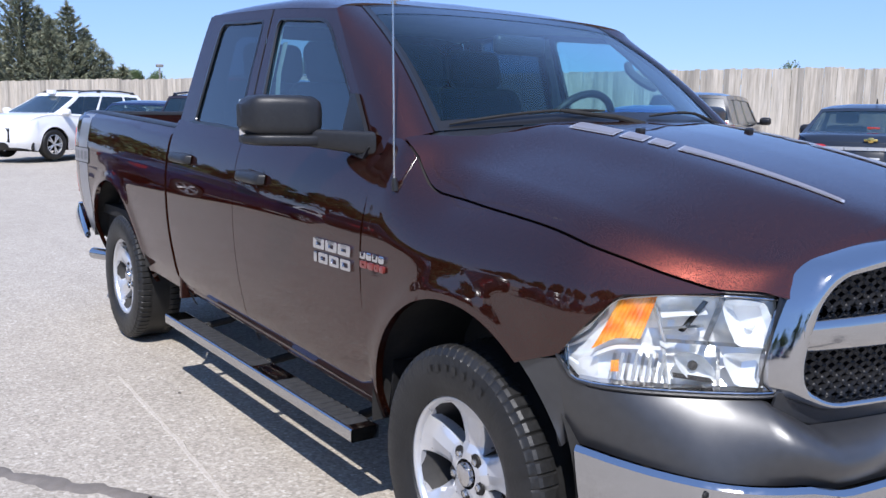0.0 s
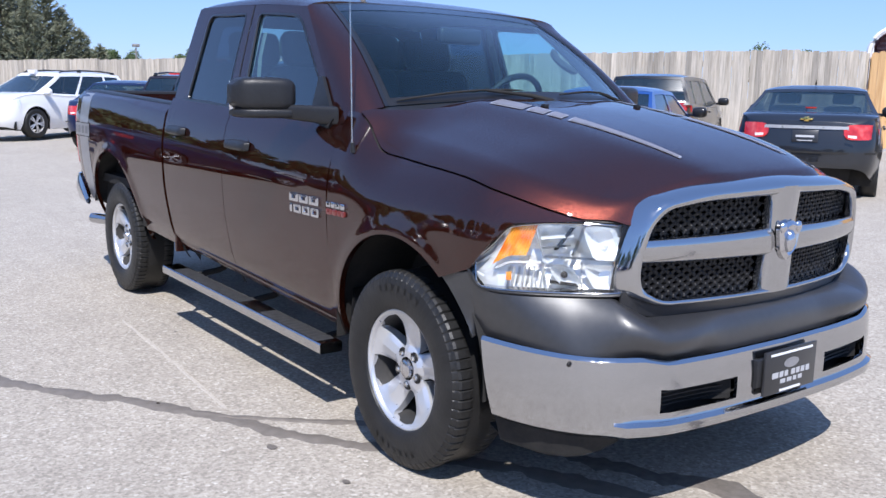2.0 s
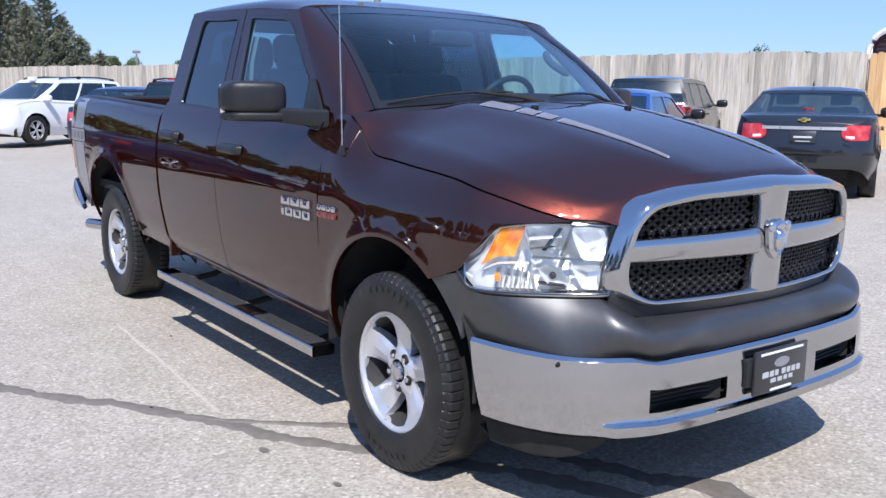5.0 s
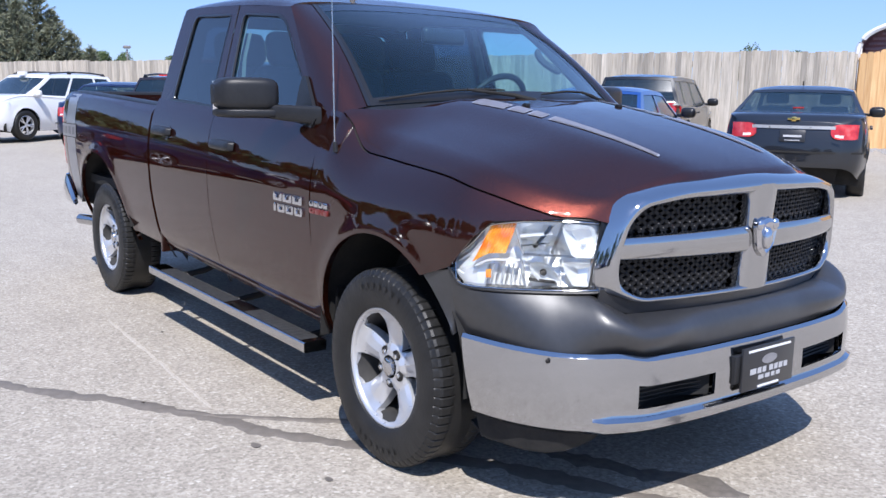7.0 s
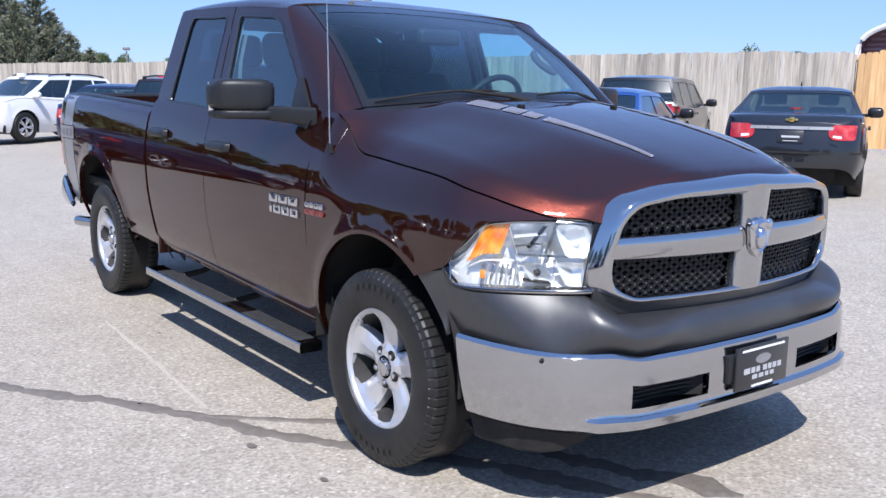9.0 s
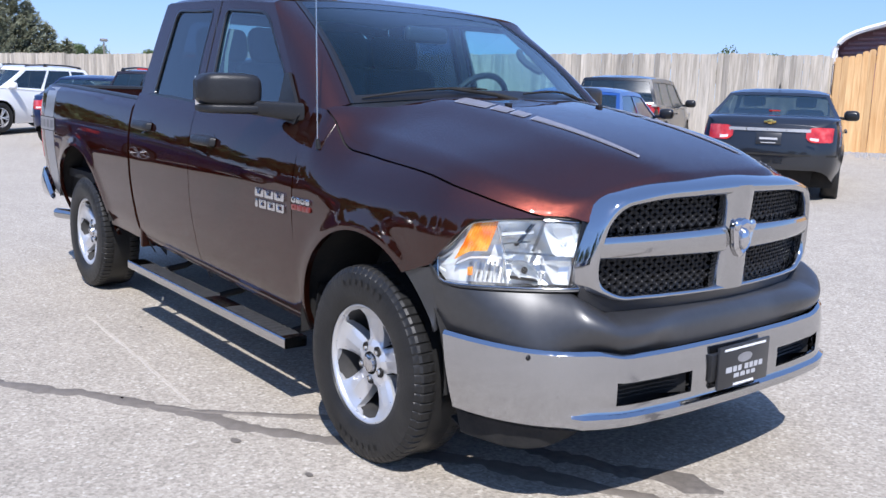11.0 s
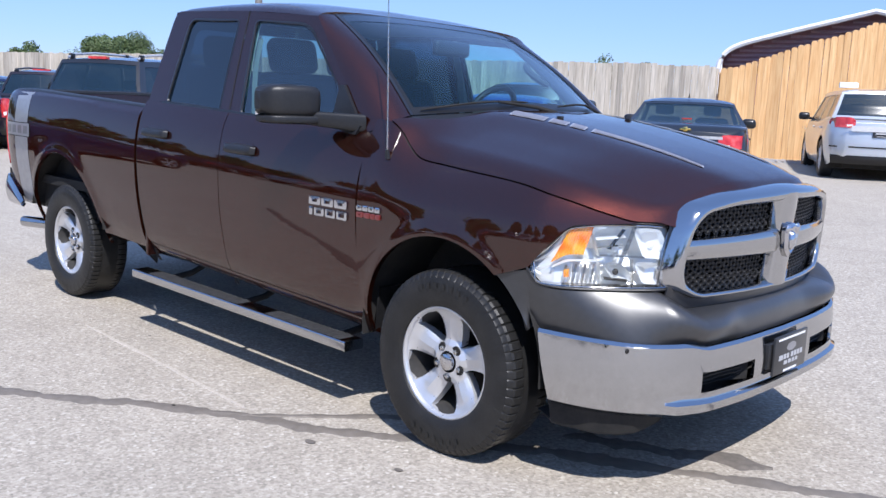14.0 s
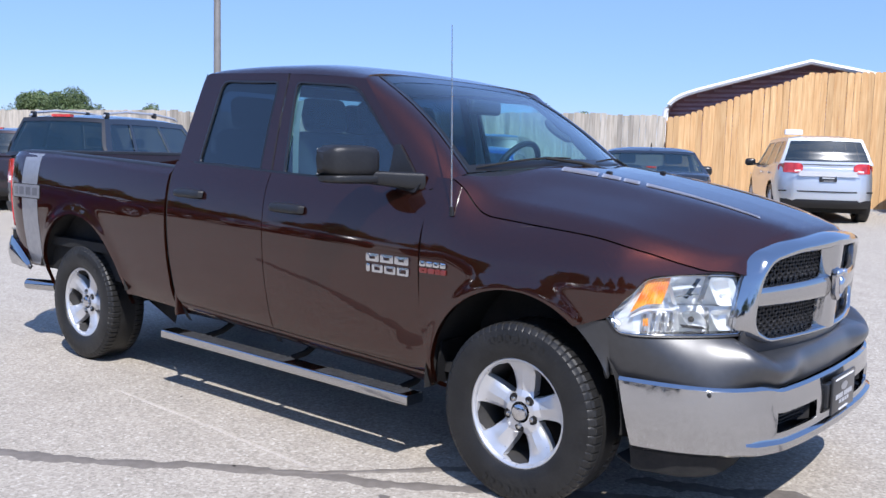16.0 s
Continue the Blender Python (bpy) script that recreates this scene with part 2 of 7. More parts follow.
def rounded(corners, r, arc=6, side=10):
    """Points of a closed outline with rounded corners; the same counts for any outline with as many corners."""
    cs = [Vector(c) for c in corners]
    n = len(cs)
    out = []
    rr = r if isinstance(r, (list, tuple)) else [r] * n
    ends = []
    for i, c in enumerate(cs):
        p, q = (cs[i - 1] - c), (cs[(i + 1) % n] - c)
        a, b = c + p.normalized() * rr[i], c + q.normalized() * rr[i]
        ends.append((a, b))
    for i, c in enumerate(cs):
        a, b = ends[i]
        for k in range(arc + 1):
            t = k / arc
            out.append((1 - t) ** 2 * a + 2 * t * (1 - t) * c + t * t * b)
        nxt = ends[(i + 1) % n][0]
        for k in range(1, side):
            out.append(b.lerp(nxt, k / side))
    return out


def add_ring(bm, outlines):
    """Bridges closed outlines (lists of places with equal counts)."""
    rings = [[bm.verts.new(p) for p in o] for o in outlines]
    n = len(rings[0])
    for a, b in zip(rings[:-1], rings[1:]):
        for k in range(n):
            bm.faces.new((a[k], a[(k + 1) % n], b[(k + 1) % n], b[k]))
    return rings


def fan(bm, outline, levels=5, centre=None):
    """Fills a closed outline with shrinking rings, so that a curved surface stays smooth."""
    pts = [Vector(p) for p in outline]
    c = Vector(centre) if centre is not None else sum(pts, Vector((0,) * len(pts[0]))) / len(pts)
    return [[c + (p - c) * (1 - k / levels) for p in pts] for k in range(levels)] + [[c + (p - c) * 0.0001 for p in pts]]


# ---- ground ----
def rise(x, y):
    """The lot climbs gently towards the fence."""
    return 0.022 * min(max(0.0, y - 1.0), 24.0)


ASPHALT = material("bleached_asphalt", (0.22, 0.21, 0.20), 0.92)
av = coords(ASPHALT)
a1, a2, a3 = noise_tex(ASPHALT, 0.55, 6, av, 0.6), noise_tex(ASPHALT, 60, 3, av, 0.7), noise_tex(ASPHALT, 4.0, 5, av, 0.6)
stones = node(ASPHALT, "ShaderNodeTexVoronoi", Scale=75)
link(ASPHALT, av, stones.inputs["Vector"])
ac = ramp(ASPHALT, stones.outputs["Color"], (0.15, (0.195, 0.172, 0.137)), (0.5, (0.400, 0.352, 0.290)), (0.80, (0.54, 0.482, 0.403)), (0.97, (0.86, 0.82, 0.72)))
ac = mixed(ASPHALT, 0.55, ac, ramp(ASPHALT, a2, (0.3, (0.258, 0.228, 0.183)), (0.7, (0.568, 0.506, 0.418))))
ac = mixed(ASPHALT, 0.5, ac, ramp(ASPHALT, a1, (0.3, (0.78, 0.775, 0.77)), (0.7, (1.0, 1.0, 1.0))), "MULTIPLY")
ac = mixed(ASPHALT, 0.35, ac, ramp(ASPHALT, a3, (0.32, (0.72, 0.71, 0.70)), (0.6, (1.0, 1.0, 1.0))), "MULTIPLY")
link(ASPHALT, ac, bsdf(ASPHALT).inputs["Base Color"])
bump(ASPHALT, a2, 0.5, 0.004)
TAR = varied("crack_sealer", (0.13, 0.112, 0.092), (0.205, 0.178, 0.150), 20, 0.7, 0, 0, 0.3)
STAIN = varied("oil_stain", (0.10, 0.086, 0.072), (0.19, 0.165, 0.14), 30, 0.8)
SCUFF = varied("pale_scuff", (0.33, 0.29, 0.24), (0.56, 0.50, 0.42), 60, 0.9)
GRAVEL = varied("grey_gravel", (0.22, 0.21, 0.20), (0.42, 0.41, 0.40), 30, 0.95, 0, 0, 0.4)

gx = [-900, -400, -150, -80, -40, -20, -10, -5, 0, 5, 10, 20, 40, 80, 150, 400, 900]
gy = [-900, -400, -150, -80, -40, -20, -10, -4, 0, 1, 2, 5, 10, 15, 20, 25, 30, 45, 80, 150, 400, 900]
ground = sheet("ground", lambda x, y: (x, y, rise(x, y)), gx, gy, ASPHALT, None)
tagged(ground, "sun-bleached grey asphalt of a car lot", "ground", kind="structure")


def ribbon(name, pts, width, mat, label, category, lift=0.004, seed=1, taper=True):
    """A flat strip with uneven edges that lies on the asphalt."""
    rng = random.Random(seed)
    bm = bmesh.new()
    ps = [Vector((*p, 0)) for p in pts]
    line = []
    for a, b in zip(ps[:-1], ps[1:]):
        k = max(2, int((b - a).length / 0.035))
        line += [a.lerp(b, i / k) for i in range(k)]
    line.append(ps[-1])
    for _ in range(8):
        line = [line[0]] + [(line[i - 1] + line[i] * 2 + line[i + 1]) / 4 for i in range(1, len(line) - 1)] + [line[-1]]
    rows, n = [], len(line)
    w = [width * (0.75 + 0.5 * noise.noise((i * 0.13, seed * 7.1, 0)) + 0.25 * rng.uniform(-1, 1)) * (min(1, (min(i, n - 1 - i) + 0.6) / 3) if taper else 1) for i in range(n)]
    for i, p in enumerate(line):
        d = (line[min(i + 1, n - 1)] - line[max(i - 1, 0)]).normalized()
        s = Vector((-d.y, d.x, 0))
        wob = 0.25 * width * noise.noise((i * 0.21, seed, 3))
        rows.append([bm.verts.new((*(p + s * (wob + w[i] * k / 2)).xy, rise(*p.xy) + (lift if abs(k) < 1 else 0.0004))) for k in (-1, -0.7, 0.7, 1)])
    for a, b in zip(rows[:-1], rows[1:]):
        for k in range(3):
            bm.faces.new((a[k], b[k], b[k + 1], a[k + 1]))
    ob = part(name, bm, mat, None)
    return tagged(ob, label, category, kind="structure")


ribbon("crack_seal", [(-5.4, -3.9), (-3.4, -2.85), (-2.09, -2.126), (-1.75, -1.96), (-1.55, -1.82), (-1.285, -1.60), (-0.765, -1.305), (-0.461, -1.165), (-0.18, -0.947), (0.3, -0.62), (0.80, -0.36), (0.97, -0.274), (1.20, -0.158), (1.417, -0.027), (2.2, 0.42), (3.6, 1.1)], 0.118, TAR, "dark tar line sealing a crack in the asphalt", "crack seal", seed=3)
ribbon("crack_seal", [(-1.0, -1.435), (-0.85, -1.33), (-0.66, -1.12), (-0.44, -0.87), (-0.2, -0.62)], 0.072, TAR, "thin tar branch of the sealed crack", "crack seal", 0.005, 5)
ribbon("oil_stain", [(0.25, -0.42), (0.55, -0.25), (0.72, -0.17), (0.90, -0.09), (1.02, -0.03)], 0.17, STAIN, "dark damp stain on the asphalt", "stain", 0.006, 8)
ribbon("scuff_line", [(-2.755, -1.175), (-1.8, -1.215), (-0.90, -1.274)], 0.030, SCUFF, "faint pale scraped line on asphalt", "scuff line", 0.0045, 6)
for k, (sx, sy, sr) in enumerate([(-0.403, -1.297, 0.030), (0.045, -1.216, 0.022), (-1.15, -1.5, 0.012), (0.62, -1.1, 0.012), (1.5, -0.9, 0.014), (-2.3, -1.0, 0.014)]):
    bm = bmesh.new()
    c = [(sx + sr * (1 + 0.35 * noise.noise((math.cos(a) * 1.5, math.sin(a) * 1.5, k * 3.3))) * math.cos(a), sy + 0.6 * sr * (1 + 0.35 * noise.noise((math.cos(a), math.sin(a), k * 5))) * math.sin(a), 0.004) for a in steps(0, 2 * math.pi, 20)[:-1]]
    bm.faces.new([bm.verts.new(p) for p in c])
    tagged(part("oil_spot", bm, STAIN, None, smooth=False), "small dark oil spot on the asphalt", "stain", "oil spots", "structure")


# ---- pickup truck: surfaces ----
DOOR_PROFILE = spline((0.30, 0.85), (0.36, 0.880), (0.44, 0.913), (0.52, 0.940), (0.60, 0.955), (0.68, 0.968), (0.80, 0.980), (0.92, 0.984), (1.0, 0.982), (1.07, 0.974), (1.14, 0.961), (1.2, 0.944), (1.25, 0.922), (1.285, 0.902), (1.34, 0.875), (1.40, 0.84))
FENDER_PROFILE = spline((0.30, 0.91), (0.38, 0.93), (0.5, 0.955), (0.65, 0.975), (0.8, 0.987), (0.92, 0.991), (1.0, 0.983), (1.06, 0.965), (1.11, 0.937), (1.15, 0.902), (1.18, 0.868), (1.21, 0.825), (1.3, 0.68))
FRONT_PLAN = spline((-0.1, 0.988), (0.2, 0.985), (0.35, 0.979), (0.44, 0.966), (0.52, 0.932), (0.60, 0.88), (0.67, 0.822), (0.74, 0.750), (0.80, 0.678), (0.835, 0.632))
REAR_PLAN = spline((-4.62, 0.80), (-4.58, 0.86), (-4.50, 0.93), (-4.40, 0.965), (-4.25, 0.980), (-4.0, 0.985))
RAKE = 0.042


def body_z(x, z):
    """Height in the body's own frame: the truck stands nose down."""
    return z + RAKE * min(0.0, x + 0.5)


def from_body(x, zb):
    return zb - RAKE * min(0.0, x + 0.5)


FRONT_ARCH, REAR_ARCH = (-0.005, 0.430, 0.465), (-3.525, 0.460, 0.520)


def side_y(x, z):
    zb = body_z(x, z)
    w = smooth01((x + 0.42) / 0.34)
    y = lerp(DOOR_PROFILE(zb), FENDER_PROFILE(z), w)
    y -= 0.988 - FRONT_PLAN(x) if x > -0.1 else 0
    y -= 0.985 - REAR_PLAN(x) if x < -4.0 else 0
    for cx, cz, r in (FRONT_ARCH, REAR_ARCH):
        d = math.hypot(x - cx, z - cz) - r
        y += 0.011 * math.exp(-(max(0, d) / 0.05) ** 2)
    return y


def side(x, z, out=0.0):
    return Vector((x, -(side_y(x, z) + out), z))


def belt(x):
    return from_body(x, 1.272)


def house_y(x, z):
    d = body_z(x, z) - 1.272
    return 0.905 - 0.245 * d - 0.06 * d * d


def house(x, z, out=0.0):
    return Vector((x, -(house_y(x, z) + out), z))


def mirror_side(ob, parent):
    """The same part on the truck's other flank."""
    me = ob.data.copy()
    me.transform(Matrix.Diagonal((1, -1, 1, 1)))
    me.flip_normals()
    o = new(ob.name.split(".")[0], me)
    o.parent = parent
    for m in ob.modifiers:
        s = o.modifiers.new(m.name, m.type)
        s.thickness, s.offset = m.thickness, m.offset
    if "label" in ob:
        o["label"] = ob["label"]
    return o


truck = thing("pickup_truck", "dark brown metallic four-door pickup truck with chrome grille parked on asphalt", "pickup truck")


def both(ob):
    mirror_side(ob, ob.parent)
    return ob


def wheel_gap(cx, cz, r, x):
    return cz + math.sqrt(max(0.0, r * r - (x - cx) ** 2))


def cos_steps(a, b, n):
    return [(a + b) / 2 - (b - a) / 2 * math.cos(math.pi * i / n) for i in range(n + 1)]


# front fender
SEAM_Z = spline((-0.56, 1.345), (-0.43, 1.338), (-0.36, 1.30), (-0.30, 1.242), (-0.25, 1.203), (-0.20, 1.184), (-0.017, 1.166), (0.325, 1.138), (0.523, 1.097), (0.67, 1.050), (0.735, 1.031), (0.80, 1.030), (0.84, 1.034))
cx, cz, cr = FRONT_ARCH


def fender_low(x):
    if x < cx - cr + 0.0005:
        return 0.40
    if x < 0.290:
        return wheel_gap(cx, cz, cr, x)
    if x < 0.428:
        return lerp(wheel_gap(cx, cz, cr, 0.290), 0.84, (x - 0.290) / 0.138)
    if x < 0.56:
        return lerp(0.84, 1.006, (x - 0.428) / 0.132)
    return lerp(1.006, 1.024, min(1, (x - 0.56) / 0.175))


xs = steps(-0.512, cx - cr, 3)[:-1] + [x for x in cos_steps(cx - cr, cx + cr, 44) if x < 0.285] + steps(0.290, 0.428, 8) + steps(0.44, 0.735, 16)
both(sheet("front_fender", lambda x, v: side(x, lerp(fender_low(x), SEAM_Z(x) - 0.006, v)), xs, steps(0, 1, 26), BROWN, truck, thick=0.012))
both(sheet("bonnet_gutter", lambda x, v: side(x, SEAM_Z(x) - 0.012, -0.010 - 0.02 * v) + Vector((0, lerp(-0.004, 0.012, v), 0.0)), steps(-0.40, 0.73, 30), [0, 1], DARK, truck))


def arch_lip(name, arch, a0, a1):
    """The inward flange of a wheel arch."""
    ax, az, ar = arch
    def f(a, v):
        x, z = ax + ar * math.cos(a), az + ar * math.sin(a)
        return (x, -(side_y(x, z) - 0.026 * v + 0.001), z)
    return both(sheet(name, f, steps(a0, a1, 40), steps(0, 1, 2), BROWN, truck))


arch_lip("arch_flange", FRONT_ARCH, radians(51), radians(182))
arch_lip("arch_flange", REAR_ARCH, radians(-2), radians(182))

# doors
REAR_SEAM = spline((0.40, -2.400), (0.50, -2.435), (0.62, -2.448), (0.9, -2.455), (1.30, -2.462), (1.45, -2.47))
MID_SEAM = spline((0.40, -1.572), (0.55, -1.583), (1.05, -1.604), (1.30, -1.614), (1.40, -1.62))
FRONT_SEAM = spline((0.38, -0.484), (0.6, -0.500), (1.05, -0.520), (1.20, -0.506), (1.30, -0.512), (1.36, -0.545))


def sill(x):
    return from_body(x, 0.455)


def door(name, xa, xb, gap=0.0025):
    def f(u, v):
        x = lerp(xa(0.9), xb(0.9), u)
        z = lerp(sill(x), belt(x) + 0.004, v)
        x = lerp(xa(z) + gap, xb(z) - gap, u)
        return side(x, z)
    return sheet(name, f, steps(0, 1, 24), steps(0, 1, 30), BROWN, truck, thick=0.014)


front_door = both(door("front_door", MID_SEAM, FRONT_SEAM))
rear_door = both(door("rear_door", REAR_SEAM, MID_SEAM))
both(sheet("rocker_panel", lambda x, v: side(x, lerp(from_body(x, 0.350), sill(x) - 0.005, v), 0.012 * math.sin(math.pi * v) - 0.13 * (1 - v) ** 2.2 - 0.004), steps(-2.42, -0.475, 30), steps(0, 1, 10), BROWN, truck, thick=0.02))
for seam_x in (REAR_SEAM, MID_SEAM, FRONT_SEAM):
    both(sheet("seam_seal", lambda u, z: side(seam_x(z) + u, z, -0.010), [-0.02, 0.02], steps(0.42, 1.30, 18), DARK, truck))

# door handles: a cup behind a black bar
def handle(x0, x1, zc, parent):
    bm = bmesh.new()
    def f(u, a):
        x = lerp(x0, x1, u)
        z = zc(x) + 0.025 * math.copysign(abs(math.sin(a)) ** 0.7, math.sin(a)) * (1 - 0.25 * abs(2 * u - 1) ** 4)
        t = max(0.0, math.cos(a)) ** 0.6
        return side(x, z, 0.006 + 0.034 * t * (1 - (2 * u - 1) ** 8) ** 0.5)
    add_grid(bm, f, steps(0, 1, 20), steps(-math.pi / 2, math.pi / 2, 10))
    ob = part("handle", bm, BLACK_PLASTIC, parent, "black plastic pull handle")
    bm = bmesh.new()
    cup = rounded([(x0 + 0.0, zc(x0) - 0.037), (x1 - 0.02, zc(x1) - 0.037), (x1 - 0.02, zc(x1) + 0.037), (x0, zc(x0) + 0.037)], 0.03)
    add_ring(bm, [[side(p.x, p.y, 0.0015) for p in r] for r in fan(bm, cup, 3)])
    part("handle_cup", bm, BROWN, parent)
    return ob


handle(-1.540, -1.290, lambda x: 1.146 - 0.02 * (x + 1.41), front_door)
handle(-2.380, -2.125, lambda x: 1.180 - 0.02 * (x + 2.24), rear_door)

# bed sides
rx, rz, rr = REAR_ARCH
BED_TOP = spline((-4.62, 1.362), (-4.3, 1.378), (-3.5, 1.354), (-2.47, 1.314))


def bed_low(x):
    if abs(x - rx) < rr - 0.0005:
        return wheel_gap(rx, rz, rr, x)
    return from_body(x, 0.405) if x > rx else 0.575


bed_x = steps(-4.60, rx - rr, 14)[:-1] + cos_steps(rx - rr, rx + rr, 44) + steps(rx + rr, -2.488, 12)[1:]


def bed_point(x, v):
    top = BED_TOP(x)
    z = lerp(bed_low(x), top, v)
    p = side(x, z)
    k = smooth01((v - 0.93) / 0.07)
    p.y += 0.02 * k * k
    return p


both(sheet("bed_side", bed_point, bed_x, steps(0, 0.9, 26) + steps(0.92, 1, 6), BROWN, truck, thick=0.014))
both(sheet("bed_rail_cap", lambda x, a: (x, -(0.843 + 0.034 * math.cos(a)), BED_TOP(x) - 0.004 + 0.018 * math.sin(a)), steps(-4.46, -2.49, 16), steps(-0.3, math.pi, 10), BLACK_PLASTIC, truck, "black plastic bed rail cap", 0.004))
both(sheet("bed_inner_wall", lambda x, z: (x, -0.815, z), steps(-4.55, -2.5, 4), [0.78, 1.2, 1.325], DARK, truck))
box_part("bed_floor", -4.56, -2.5, -0.9, 0.9, 0.74, 0.80, DARK, truck, "black ribbed bed liner")
box_part("bed_front_wall", -2.53, -2.49, -0.85, 0.85, 0.78, 1.33, DARK, truck, bevel=0.008)
tailgate = sheet("tailgate", lambda y, z: (-4.60 - 0.02 * math.cos(1.5 * y) - 0.01 * smooth01((z - 1.3) / 0.1), y, z), steps(-0.76, 0.76, 16), steps(0.72, 1.362, 10), BROWN, truck, thick=0.04)
tube_part("gate_spoiler", [(-4.60, -0.76, 1.362), (-4.61, 0, 1.366), (-4.60, 0.76, 1.362)], 0.024, BLACK_PLASTIC, truck)

# tail lamps
def tail_lamp(u, v):
    return side(lerp(-4.405, -4.60, u) - 0.02 * math.sin(math.pi * v) + 0.02, lerp(0.84, 1.27, v), 0.006)


both(sheet("tail_lamp", tail_lamp, steps(0.35, 1, 8), steps(0, 1, 12), RED_LENS, truck, "red tail lamp", 0.006))

# rear bumper and exhaust
def rear_bumper(u, v):
    s = lerp(-1, 1, u)
    sg, t = (1 if s >= 0 else -1), abs(s)
    if t < 0.55:
        x, y, end = -4.625 + 0.012 * (t / 0.55) ** 2, t / 0.55 * 0.82, 0.0
    elif t < 0.75:
        a = (t - 0.55) / 0.20 * math.pi / 2
        x, y, end = -4.500 - 0.113 * math.cos(a), 0.82 + 0.125 * math.sin(a), 0.0
    else:
        end = (t - 0.75) / 0.25
        x, y = lerp(-4.500, -4.19, end), lerp(0.945, 0.966, end)
    z = lerp(lerp(0.555, 0.545, end), lerp(0.755, 0.592, end ** 1.1), v)
    out = 0.022 * math.sin(math.pi * v)
    return (x - (out if t < 0.62 else 0.0), sg * (y + (out if t >= 0.62 else 0.0) - 0.012), z)


sheet("rear_bumper", rear_bumper, steps(0, 1, 96), steps(0, 1, 10), CHROME, truck, "chrome rear step bumper", 0.03)
box_part("bumper_bracket", -4.6, -4.1, -0.5, 0.5, 0.5, 0.66, DARK, truck)
bm = bmesh.new()
revolve(bm, [(0, 0.030), (0, 0.038), (0.02, 0.040), (0.26, 0.040), (0.26, 0.001)], 24)
bmesh.ops.transform(bm, matrix=pose(-4.405, -0.872, 0.412, 0, 0, 270 + 22) , verts=bm.verts)
part("exhaust_tip", bm, CHROME, truck, "chrome exhaust tip")
tube_part("exhaust_pipe", [(-4.18, -0.78, 0.412), (-4.05, -0.72, 0.45), (-3.9, -0.6, 0.5), (-2.5, -0.45, 0.42)], 0.033, DISC, truck)

# silver stripe and outlined emblem near the tail
def on_side(name, corners, r, mat, out, parent, label=""):
    bm = bmesh.new()
    o = rounded(corners, r, 4, 8)
    add_ring(bm, [[side(p.x, p.y, out) for p in ring] for ring in fan(bm, o, 5)])
    return part(name, bm, mat, parent, label)


sheet("bed_stripe", lambda x, z: side(lerp(-4.245, -4.015, x) + 0.03 * (z - 0.9), z, 0.0015) + Vector((0, 0.02 * smooth01((z - 1.318) / 0.06) ** 2, 0)), steps(0, 1, 6), steps(0.585, 1.366, 26), STRIPE_SILVER, truck, "wide silver vinyl stripe")
on_side("stripe_emblem", [(-4.39, 1.055), (-3.965, 1.055), (-3.965, 1.155), (-4.39, 1.155)], 0.01, DARK, 0.003, truck)
on_side("emblem_outline", [(-4.385, 1.060), (-3.970, 1.060), (-3.970, 1.150), (-4.385, 1.150)], 0.01, STRIPE_SILVER, 0.0045, truck)
for i in range(4):
    xa = -4.365 + i * 0.098
    on_side("emblem_bar", [(xa, 1.078), (xa + 0.07, 1.078), (xa + 0.07, 1.132), (xa, 1.132)], 0.008, EMBLEM_GREY, 0.006, truck)


# flank badges, drawn as plain raised blocks
def badge_block(x0, x1, z0, z1, mat, hole=0.0):
    """A raised block; hole: the share of its size that is cut out of the middle."""
    bm = bmesh.new()
    o = rounded([(x0, z0), (x1, z0), (x1, z1), (x0, z1)], 0.007, 3, 3)
    c = Vector(((x0 + x1) / 2, (z0 + z1) / 2))
    loops = [[side(p.x, p.y, 0.001) for p in o], [side(p.x, p.y, 0.008) for p in o]]
    if hole:
        i = [c + Vector(((p.x - c.x) * hole, (p.y - c.y) * hole * 0.75)) for p in o]
        loops += [[side(*c.lerp(p, 1.12), 0.009) for p in i], [side(*p, 0.001) for p in i]]
    else:
        loops += [[side(*c.lerp(p, q), 0.009) for p in o] for q in (0.8, 0.0001)]
    add_ring(bm, loops)
    part("badge_block", bm, mat, truck)


def badge(blocks, z0, z1, mat):
    for x0, x1, hole in blocks:
        badge_block(x0, x1, z0, z1, mat, hole)


# greenhouse: window frames, glass and roof
def frame_ring(name, outer, inner, mat, r_in, rows=5, depth=0.012, r_out=0.012):
    o, i = rounded(outer, r_out, 6, 12), rounded(inner, r_in, 6, 12)
    bm = bmesh.new()
    loops = []
    for k in range(rows + 1):
        loops.append([house(*(a.lerp(b, k / rows))) for a, b in zip(o, i)])
    loops.append([house(*b, -depth) for b in i])
    add_ring(bm, loops)
    return both(part(name, bm, mat, truck, angle=50))


def pane(name, inner, r_in, mat, parent, out=-0.008, seal=True):
    i = rounded(inner, r_in, 6, 12)
    mid = sum(i, Vector((0, 0))) / len(i)
    bm = bmesh.new()
    add_ring(bm, [[house(*(mid + (p - mid) * 1.015), out - 0.002) for p in ring] for ring in fan(bm, i, 6)])
    g = part(name, bm, mat, parent)
    if seal:
        c = sum(i, Vector((0, 0))) / len(i)
        bm = bmesh.new()
        add_ring(bm, [[house(*p, 0.001) for p in i], [house(*(p + (c - p).normalized() * 0.012), 0.0025) for p in i], [house(*(p + (c - p).normalized() * 0.016), -0.006) for p in i]])
        both(part("window_seal", bm, GLOSS_BLACK, parent))
    return both(g)


